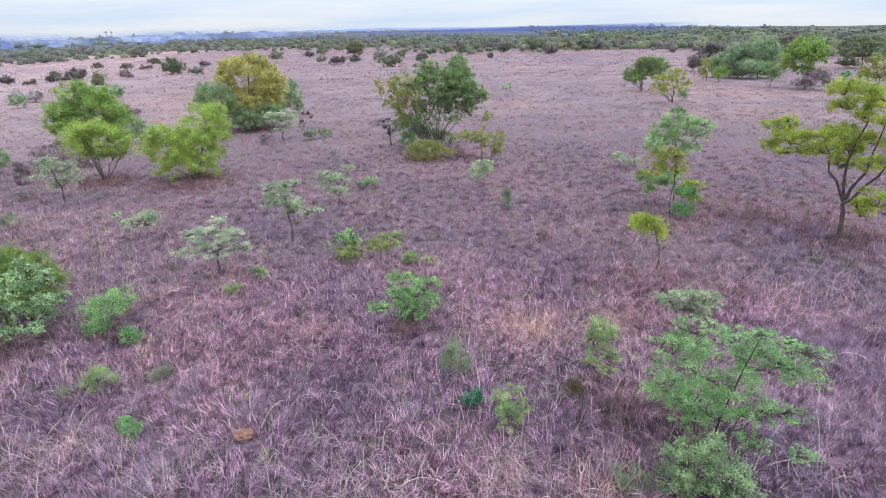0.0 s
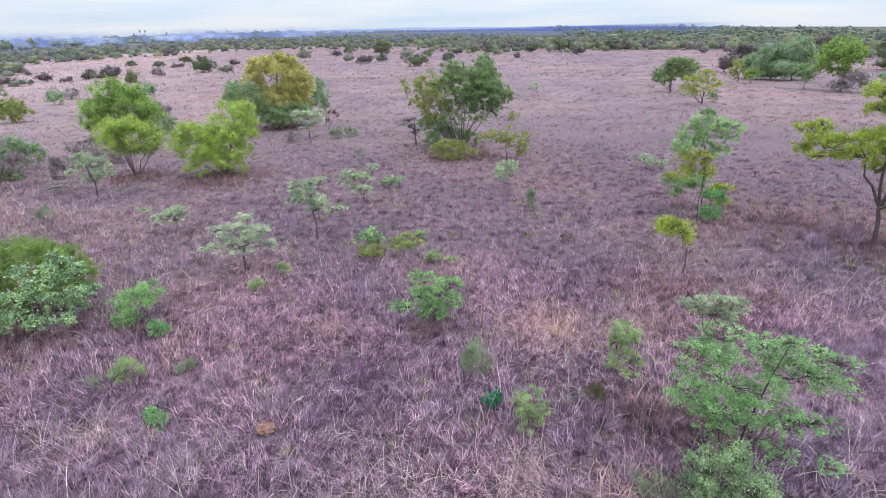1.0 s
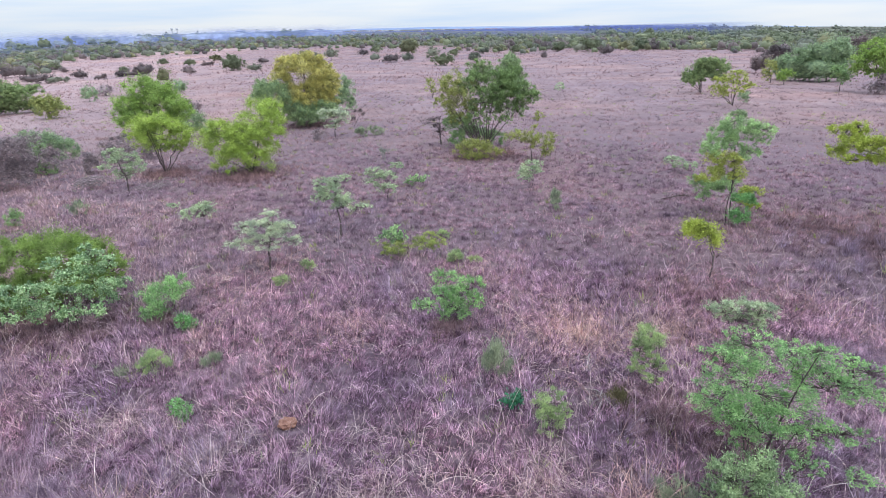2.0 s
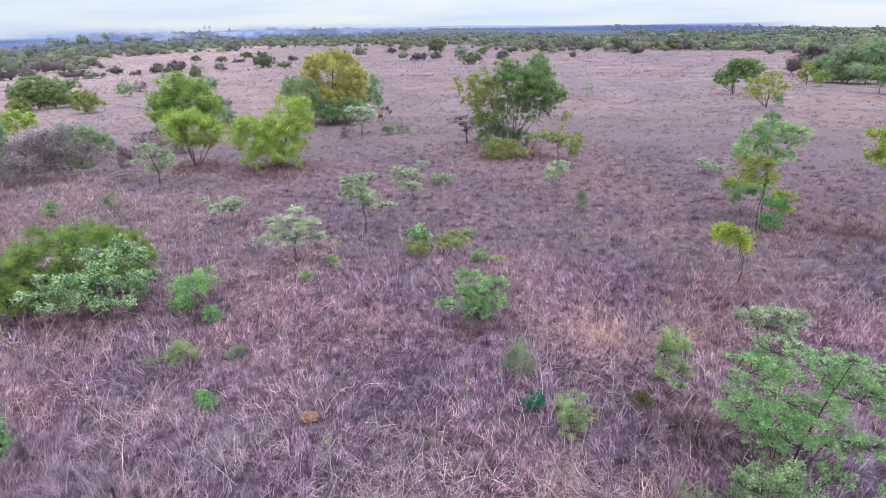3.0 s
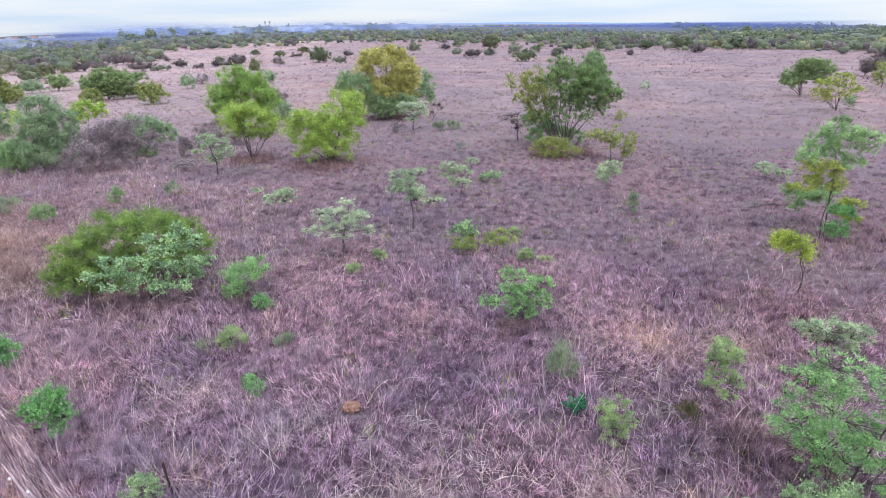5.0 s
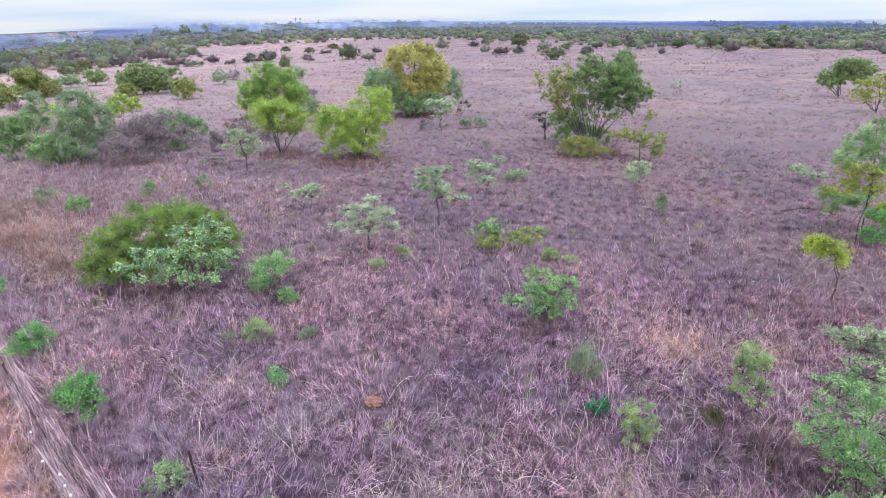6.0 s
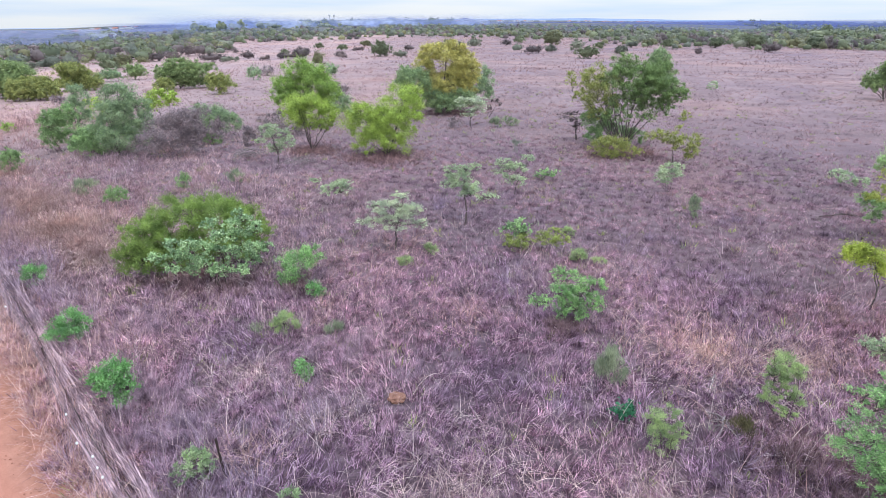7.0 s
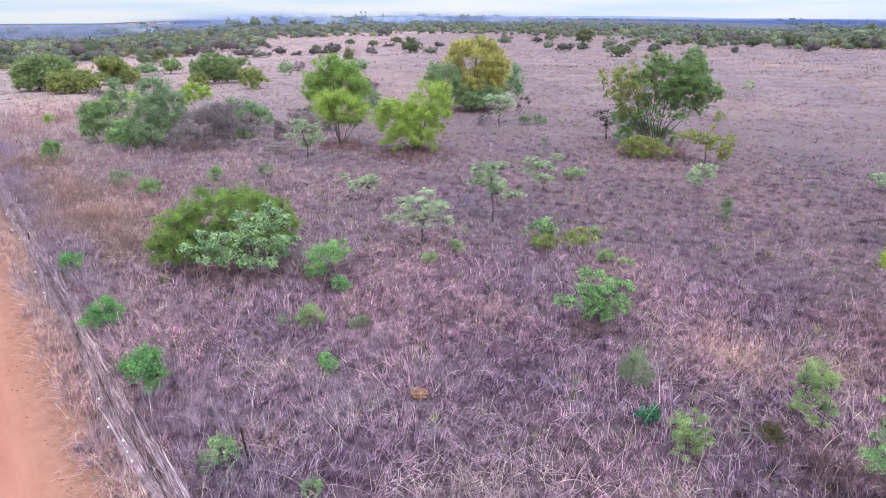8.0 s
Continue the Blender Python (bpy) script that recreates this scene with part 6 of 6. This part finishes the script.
def fallen_wood(name, at, heading, length, count, rng, label, material, height=0.25, radius=0.02):
    """Crooked dead limbs lying over one another, each with side twigs."""
    root = tagged(new(name), label, "dead wood")
    root.matrix_world = pose(at[0], at[1], float(land_z(*at)), 0, 0, heading)
    for _ in range(count):
        L = length * rng.uniform(0.6, 1.1)
        a = rng.normal(0, 0.6 if count > 3 else 0.25)
        s = np.linspace(0, 1, 7)
        main = np.stack([(s - 0.5) * L * math.cos(a), (s - 0.5) * L * math.sin(a) + rng.normal(0, 0.03 * L, 7), height * rng.uniform(0.3, 1.0) * np.sin(s * math.pi) + 0.03 + rng.normal(0, 0.01, 7)], -1)
        if count > 3:
            main += [rng.normal(0, 0.25 * length), rng.normal(0, 0.2 * length), rng.uniform(0, height)]
        lines, radii = [main], [np.interp(s, [0, 1], [radius, radius * 0.35])]
        for j in range(4):
            b = main[rng.integers(2, 6)]
            e = b + rng.normal(0, 0.16 * L, 3) * [1, 1, 0.6]
            e[2] = max(e[2], 0.02)
            lines.append(b + (e - b) * s[:, None] + rng.normal(0, 0.008 * L, (7, 3)) * (s > 0)[:, None])
            radii.append(np.interp(s, [0, 1], [radius * 0.5, radius * 0.15]))
        V, F = tubes(np.array(lines), np.array(radii), 6)
        part_mesh("limb", mesh_of("limb", V, F, material, True), root)
    return root


wood_rng = np.random.default_rng(3)
fallen_wood("fallen_branch", (2.13, 11.15), -65, 0.9, 2, wood_rng, "pale grey dead branch lying in grass", DEADWOOD, 0.2, 0.024)
fallen_wood("fallen_branch", (2.15, 9.75), -80, 1.0, 2, wood_rng, "bent grey dead branch beside brown shrub", DEADWOOD, 0.3, 0.02)
fallen_wood("fallen_branch", (8.0, 24.42), 10, 1.6, 2, wood_rng, "thin dark dead branch lying in grass", BARK, 0.3, 0.02)
fallen_wood("brush_pile", (-20.2, 26.8), 20, 1.4, 16, wood_rng, "heap of grey dead branches in the grass", DEADWOOD, 0.3, 0.028)
fallen_wood("brush_pile", (-16.6, 26.2), 50, 1.4, 12, wood_rng, "scattered grey dead branches near lime tree", DEADWOOD, 0.26, 0.022)


# ---------------------------------------------------------------- distance

far_rng = np.random.default_rng(5)
EDGE_AZ = [-45, -30, -24, -20, -14, -8, -2, 4, 10, 15, 20, 28, 36, 42, 48, 54, 66]
EDGE_D = [120, 130, 125, 160, 180, 175, 180, 215, 250, 285, 285, 255, 235, 215, 185, 165, 150]


def far_woods(name, count, material, size, rng, label, reach=(1.0, 9.0), power=1.8, span=(-46, 67), fine=0, flat=1.0):
    """Bushes beyond the open field, each a mound of leaf clumps."""
    a = rng.uniform(*span, count)
    d0 = np.interp(a, EDGE_AZ, EDGE_D) * rng.uniform(0.92, 1.1, count)
    d = d0 * (reach[0] + (reach[1] - reach[0]) * rng.random(count) ** power)
    ar = np.radians(a)
    cx, cy = -d * np.sin(ar), d * np.cos(ar)
    cz = land_z(cx, cy)
    w = size * rng.uniform(0.55, 1.35, count) * (1 + 0.08 * np.clip(d / 300, 0, 4))
    h = w * rng.uniform(0.75, 1.25, count) * flat
    per = (18, 34, 80)[fine]
    u = unit(rng.normal(size=(count, per, 3)))
    u[:, :, 2] = np.abs(u[:, :, 2]) * 1.55 - 0.55
    phase = rng.uniform(0, 6, (count, 1))

    def swell(d_):
        return 1 + 0.22 * np.sin(d_[:, :, 0] * 5 + phase) * np.sin(d_[:, :, 2] * 6 + phase) + 0.12 * np.sin(d_[:, :, 1] * 9 + 2 * phase)

    def spread_(d_, share):
        q_ = share * swell(d_)
        return np.stack([cx[:, None] + d_[:, :, 0] * w[:, None] * q_, cy[:, None] + d_[:, :, 1] * w[:, None] * q_,
                         cz[:, None] + h[:, None] * (0.55 + d_[:, :, 2] * 0.75 * q_)], -1).reshape(-1, 3)
    P = spread_(u, rng.uniform(0.72, 1.03, (count, per)))
    sz = np.repeat(w, per)[:, None] * (0.4, 0.27, 0.17)[fine]
    V, F = leaves(P, sz, sz * 0.8, rng, 0.1, None, unit(u.reshape(-1, 3) * [1, 1, 1.3]))
    # the close inner mass of twigs and leaves
    ball = np.array([(math.cos(t_) * math.cos(e_), math.sin(t_) * math.cos(e_), math.sin(e_)) for e_ in (-0.62, -0.1, 0.55, 1.15) for t_ in np.linspace(0, 2 * math.pi, 9)[:-1]])
    inner = spread_(np.repeat(ball[None], count, 0), 0.68)
    grid_ = np.arange(32).reshape(4, 8)
    quad = np.stack([grid_[:-1], np.roll(grid_, -1, 1)[:-1], np.roll(grid_, -1, 1)[1:], grid_[1:]], -1).reshape(-1, 4)
    quad = np.concatenate([quad, [[24, 25, 26, 27], [24, 27, 28, 31], [28, 29, 30, 31]]])
    F = np.concatenate([F, (quad[None] + (np.arange(count) * 32)[:, None, None] + len(V)).reshape(-1, 4)])
    V = np.concatenate([V, inner])
    return stuff(name, (V, F), material, label, "bushes")


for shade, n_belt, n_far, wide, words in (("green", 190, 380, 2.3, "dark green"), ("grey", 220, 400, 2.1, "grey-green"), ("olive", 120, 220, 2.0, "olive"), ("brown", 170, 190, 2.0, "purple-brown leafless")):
    far_woods("far_bushes", int(n_belt * 1.5), HAZED_LEAF[shade], wide * 0.62, far_rng, f"{words} bushes along the edge of the field", (1.0, 2.1), 1.2, fine=1, flat=1.05)
    far_woods("far_bushes", n_belt, HAZED_LEAF[shade], wide * 0.95, far_rng, f"{words} trees of the wood beside the field", (1.2, 3.4), 1.2, (-48, -9), fine=1, flat=1.0)
    far_woods("far_bushes", n_belt, HAZED_LEAF[shade], wide * 0.72, far_rng, f"{words} bushes scattered on the low ground", (0.7, 1.7), 1.0, (37, 62), fine=1, flat=1.0)
    far_woods("far_bushes", int(n_belt * 1.2), HAZED_LEAF[shade], wide * 0.66, far_rng, f"{words} bushes crowding the low side of the field", (1.0, 1.7), 1.0, (8, 62), fine=1, flat=1.0)
    far_woods("far_bushes", n_far * 2 // 3, HAZED_LEAF[shade], wide * 0.9, far_rng, f"far {words} bushes towards the skyline", (1.8, 3.6), 1.3, flat=0.75)
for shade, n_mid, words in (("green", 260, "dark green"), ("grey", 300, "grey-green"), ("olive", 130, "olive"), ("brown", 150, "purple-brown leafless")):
    far_woods("far_bushes", n_mid, HAZED_LEAF[shade], 1.75, far_rng, f"{words} bushes of the dense belt behind the field", (1.15, 2.7), 1.0, (-11, 24), fine=0, flat=1.0)
far_woods("tall_far_trees", 170, HAZED_LEAF["green"], 4.0, far_rng, "tall dark trees on the far smoky ridge", (2.6, 4.6), 1.0, (17, 40))


far_woods("far_woodland", 200, HAZED_LEAF["green"], 5.0, far_rng, "far dark woodland towards the skyline", (2.6, 11.0), 1.0, (17, 67), flat=0.4)
far_woods("far_woodland", 220, HAZED_LEAF["grey"], 6.5, far_rng, "far grey woodland towards the skyline", (2.6, 11.0), 1.0, (-48, -8), flat=0.42)


far_woods("far_woodland", 230, HAZED_LEAF["green"], 5.5, far_rng, "far dense woodland towards the skyline", (2.2, 9.0), 1.0, (-48, -9), flat=0.5)


far_woods("far_woodland", 280, HAZED_LEAF["grey"], 10.5, far_rng, "far wooded rise along the skyline", (9.0, 20.0), 1.0, (-48, -7), flat=0.5)
far_woods("far_woodland", 300, HAZED_LEAF["green"], 4.2, far_rng, "trees of the far wood up to the skyline", (2.4, 8.0), 1.0, (-48, -10), flat=0.85)


def house(roof_mat, w, d, h):
    """A small house: walls with openings and a gabled roof."""
    root = tagged(new("house"), "small pale house of the distant town", "house", "houses of the distant town")
    bm = bmesh.new()
    bmesh.ops.create_cube(bm, size=1, matrix=Matrix.Translation((0, 0, h / 2)) @ Matrix.Diagonal((w, d, h, 1)))
    part("wall", bm, PLASTER, root)
    bm = bmesh.new()
    pts = [(-w * 0.56, -d * 0.6, h - 0.1), (w * 0.56, -d * 0.6, h - 0.1), (w * 0.56, d * 0.6, h - 0.1), (-w * 0.56, d * 0.6, h - 0.1), (-w * 0.5, 0, h + 1.7), (w * 0.5, 0, h + 1.7)]
    vs = [bm.verts.new(p_) for p_ in pts]
    for f_ in ((0, 1, 5, 4), (2, 3, 4, 5), (0, 4, 3), (1, 2, 5), (3, 2, 1, 0)):
        bm.faces.new([vs[i] for i in f_])
    part("roof", bm, roof_mat, root)
    for wx in (-0.28, 0.28):
        bm = bmesh.new()
        bmesh.ops.create_cube(bm, size=1, matrix=Matrix.Translation((wx * w, -d / 2 - 0.02, h * 0.55)) @ Matrix.Diagonal((1.3, 0.08, 1.2, 1)))
        part("window", bm, DARKPANE, root)
    return root


def settle_copies(first, count, az0, az1, d0, d1, rng):
    for i in range(count):
        a, d = radians(rng.uniform(az0, az1)), rng.uniform(d0, d1)
        cx, cy = -d * math.sin(a), d * math.cos(a)
        m = pose(cx, cy, float(land_z(cx, cy)) - 0.1, 0, 0, math.degrees(a) + rng.normal(0, 25))
        if i == 0:
            first.matrix_world = m
        else:
            copy_thing(first, m)


town_rng = np.random.default_rng(12)
settle_copies(house(ROOF_RED, 7, 6, 2.6), 26, 44, 62, 1000, 1800, town_rng)
settle_copies(house(ROOF_GREY, 7, 6, 2.6), 44, 44, 62, 950, 1800, town_rng)
settle_copies(house(ROOF_GREY, 6, 5, 2.5), 70, -9, 17, 1500, 2400, town_rng)
settle_copies(house(ROOF_RED, 6, 5, 2.5), 40, -9, 17, 1500, 2400, town_rng)
settle_copies(house(ROOF_GREY, 16, 9, 4.0), 8, 14, 36, 800, 1200, town_rng)


def tower_block(at_az, d, w, h, label):
    a = radians(at_az)
    cx, cy = -d * math.sin(a), d * math.cos(a)
    root = tagged(new("apartment_block"), label, "building")
    root.matrix_world = pose(cx, cy, float(land_z(cx, cy)) - 0.2, 0, 0, at_az)
    bm = bmesh.new()
    bmesh.ops.create_cube(bm, size=1, matrix=Matrix.Translation((0, 0, h / 2)) @ Matrix.Diagonal((w, w * 0.6, h, 1)))
    part("wall", bm, CONCRETE, root)
    bm = bmesh.new()
    bmesh.ops.create_cube(bm, size=1, matrix=Matrix.Translation((0, 0, h + 0.5)) @ Matrix.Diagonal((w * 0.4, w * 0.3, 1.6, 1)))
    part("roof", bm, CONCRETE, root)
    rows = int(h / 3)
    for r_ in range(rows):
        bm = bmesh.new()
        bmesh.ops.create_cube(bm, size=1, matrix=Matrix.Translation((0, -w * 0.3 - 0.05, 1.7 + 3 * r_)) @ Matrix.Diagonal((w * 0.86, 0.2, 1.3, 1)))
        part("window", bm, DARKPANE, root)


tower_block(22.75, 1150, 17, 11, "distant grey apartment block behind the smoke")
tower_block(15.9, 1300, 13, 9, "distant grey apartment block above the trees")


def mast(at_az, d, h):
    a = radians(at_az)
    cx, cy = -d * math.sin(a), d * math.cos(a)
    root = tagged(new("water_tower"), "slender distant tower above the smoky ridge", "tower")
    root.matrix_world = pose(cx, cy, float(land_z(cx, cy)) - 0.2, 0, 0, at_az)
    V, F = tubes(np.array([[(0, 0, 0), (0, 0, h * 0.8), (0, 0, h * 0.84)]]), np.array([[0.7, 0.6, 0.6]]), 8)
    part_mesh("shaft", mesh_of("shaft", V, F, CONCRETE, True), root)
    V, F = tubes(np.array([[(0, 0, h * 0.8), (0, 0, h * 0.84), (0, 0, h), (0, 0, h + 0.4)]]), np.array([[0.6, 1.6, 1.6, 0.1]]), 10)
    part_mesh("tank", mesh_of("tank", V, F, CONCRETE, True), root)


mast(28.3, 1000, 15)
mast(27.9, 1000, 14.5)

# small white tank far across the field
tank = tagged(new("water_tank"), "small white water tank far across the field", "tank")
tank.matrix_world = pose(75.2, 179.6, float(land_z(75.2, 179.6)) - 0.05)
V, F = tubes(np.array([[(-0.9, 0, 1.0), (-0.86, 0, 1.0), (0.86, 0, 1.0), (0.9, 0, 1.0)]]), np.array([[0.05, 0.5, 0.5, 0.05]]), 14)
part_mesh("body", mesh_of("body", V, F, WHITE, True), tank)
for sx in (-0.5, 0.5):
    bm = bmesh.new()
    bmesh.ops.create_cube(bm, size=1, matrix=Matrix.Translation((sx, 0, 0.25)) @ Matrix.Diagonal((0.12, 0.7, 0.6, 1)))
    part("leg", bm, STEEL, tank)


def smoke_or_haze_sheet(name, r, az0, az1, z0, z_full, z_none, colour, alpha, scale, lo, hi, label, ends=0.5, lean=0.0):
    """A curtain for thin smoke and for added distance haze: it scatters part of the light and lets the rest pass; it
    thins towards its top and its ends.
    """
    k = Mat(name)
    k.n.remove(k.bsdf)
    p = k.pos()
    z = k.node("ShaderNodeSeparateXYZ", [("Vector", p)]).outputs["Z"]

    def fade(sock, a, b, top):
        n = k.node("ShaderNodeMapRange", [("Value", sock)])
        n.interpolation_type = "SMOOTHSTEP"
        for key, v in (("From Min", a), ("From Max", b), ("To Min", top), ("To Max", 0.0)):
            n.inputs[key].default_value = v
        return n.outputs["Result"]

    def times(a, b):
        n = k.node("ShaderNodeMath", [(0, a), (1, b)])
        n.operation = "MULTIPLY"
        return n.outputs["Value"]

    mid, half = radians((az0 + az1) / 2 + lean / 2), math.sin(radians((az1 - az0 + abs(lean)) / 2)) * r
    dot = k.node("ShaderNodeVectorMath", [(0, p)])
    dot.operation = "DOT_PRODUCT"
    dot.inputs[1].default_value = (-math.cos(mid), -math.sin(mid), 0)
    side = k.node("ShaderNodeMath", [(0, dot.outputs["Value"])])
    side.operation = "ABSOLUTE"
    m = k.node("ShaderNodeMapping", [("Vector", p)], Scale=(1.0, 1.0, 1.6))
    body = k.node("ShaderNodeMapRange", [("Value", k.noise(m.outputs["Vector"], scale, 5.0, 0.6))])
    for key, v in (("From Min", lo), ("From Max", hi), ("To Min", 0.0), ("To Max", 1.0)):
        body.inputs[key].default_value = v
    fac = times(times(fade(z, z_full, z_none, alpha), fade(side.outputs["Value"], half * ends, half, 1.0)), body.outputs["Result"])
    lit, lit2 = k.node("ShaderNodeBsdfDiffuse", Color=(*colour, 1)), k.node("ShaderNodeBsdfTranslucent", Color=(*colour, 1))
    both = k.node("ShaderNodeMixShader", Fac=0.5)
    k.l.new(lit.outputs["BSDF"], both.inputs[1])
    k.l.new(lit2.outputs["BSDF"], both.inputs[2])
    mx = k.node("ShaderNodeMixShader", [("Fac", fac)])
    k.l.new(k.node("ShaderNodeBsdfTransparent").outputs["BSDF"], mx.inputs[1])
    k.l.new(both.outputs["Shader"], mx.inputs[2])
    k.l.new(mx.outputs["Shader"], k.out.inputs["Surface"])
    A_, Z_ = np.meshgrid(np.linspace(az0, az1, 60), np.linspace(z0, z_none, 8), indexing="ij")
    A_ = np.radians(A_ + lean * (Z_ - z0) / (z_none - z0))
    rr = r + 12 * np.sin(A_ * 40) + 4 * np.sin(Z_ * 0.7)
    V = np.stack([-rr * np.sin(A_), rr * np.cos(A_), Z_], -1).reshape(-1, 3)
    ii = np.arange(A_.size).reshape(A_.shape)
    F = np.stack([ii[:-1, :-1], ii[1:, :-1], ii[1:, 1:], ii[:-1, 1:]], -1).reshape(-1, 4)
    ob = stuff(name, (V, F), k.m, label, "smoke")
    ob.visible_shadow = False
    return ob


# see-through blue sheets added to imitate the haze of distance
smoke_or_haze_sheet("distance_haze", 300, 28, 92, -10, 0, 4.2, (0.23, 0.27, 0.56), 0.38, 0.006, 0.1, 0.5, "thin bluish haze over the low ground", 0.6)
smoke_or_haze_sheet("distance_haze", 420, -14, 50, -16, 1, 7, (0.28, 0.34, 0.62), 0.34, 0.004, 0.1, 0.5, "thin bluish haze over the far bushes", 0.7)
smoke_or_haze_sheet("distance_haze", 760, -24, 50, -20, 2, 8, (0.2, 0.25, 0.56), 0.5, 0.003, 0.1, 0.5, "added bluish haze sheet over the distant town", 0.7)
smoke_or_haze_sheet("distance_haze", 1400, -24, 50, -20, 4, 9.5, (0.2, 0.245, 0.6), 0.84, 0.002, 0.1, 0.5, "blue haze in front of the distant hills", 0.75)
smoke_or_haze_sheet("smoke", 620, 10, 44, -6, 5, 14, (0.64, 0.72, 1.0), 0.85, 0.024, 0.4, 0.6, "pale smoke of a distant grass fire")
smoke_or_haze_sheet("smoke", 700, 7, 46, -6, 6, 18, (0.34, 0.42, 0.82), 0.82, 0.012, 0.28, 0.55, "drifting bluish smoke over the ridge")
smoke_or_haze_sheet("smoke", 500, 44.4, 46.8, -14, -5, 5, (0.8, 0.86, 1.0), 1.0, 0.06, 0.22, 0.5, "small white smoke plume by the town", 0.1, 2.0)
# one more added sheet, imitating haze in front of the skyline
smoke_or_haze_sheet("horizon_haze", 2900, -20, 50, -70, -30, -4, (0.28, 0.38, 0.78), 0.66, 0.001, 0.1, 0.4, "deep blue haze along the skyline", 0.75)

# the same imitated haze, in sheets set lower where the land dips
smoke_or_haze_sheet("distance_haze", 430, 34, 92, -16, -1, 3.5, (0.38, 0.42, 0.64), 0.4, 0.004, 0.1, 0.5, "thin bluish haze over the low far bushes", 0.72)
smoke_or_haze_sheet("distance_haze", 770, 34, 92, -22, 0.6, 2.6, (0.36, 0.4, 0.66), 0.66, 0.003, 0.1, 0.5, "added greyish haze sheet over the low town", 0.72)
smoke_or_haze_sheet("distance_haze", 1410, 34, 92, -32, -9, -3.5, (0.38, 0.42, 0.68), 0.75, 0.002, 0.1, 0.5, "lilac haze in front of the low hills", 0.75)
smoke_or_haze_sheet("horizon_haze", 2920, 34, 92, -80, -34, -16, (0.4, 0.46, 0.76), 0.66, 0.001, 0.1, 0.4, "pale blue haze along the dipping skyline", 0.75)

# low hills on the skyline, their haze painted into the blue colour
a = np.radians(np.linspace(-60, 75, 271))
sky_el = np.interp(np.degrees(a), [-60, -33, -24, -14, -8, -1, 5, 12, 20, 27, 35, 41, 50, 75], [-0.9, -0.8, -0.42, -0.12, 0.04, 0.16, 0.24, 0.29, 0.27, 0.22, 0.1, -0.1, -0.3, -0.45])
crest = H + 3900 * np.tan(np.radians(sky_el)) + 2.5 * np.sin(a * 9 + 1.0) * np.sin(a * 4) + 1.6 * np.sin(a * 23) + 0.8 * np.sin(a * 61 + 2)
rows_ = []
for rr, hh in ((3700, -90.0), (3900, None), (4150, -90.0)):
    z = np.full(a.shape, hh) if hh is not None else crest
    rows_.append(np.stack([-rr * np.sin(a), rr * np.cos(a), z], -1))
V = np.stack(rows_, 1).reshape(-1, 3)
ii = np.arange(len(a) * 3).reshape(len(a), 3)
F = np.stack([ii[:-1, :-1], ii[1:, :-1], ii[1:, 1:], ii[:-1, 1:]], -1).reshape(-1, 4)
tagged(new("backdrop", mesh_of("backdrop", V, F, HAZED_HILL, True)), "low wooded hills tinted with haze along the far skyline", "hills", kind="structure")
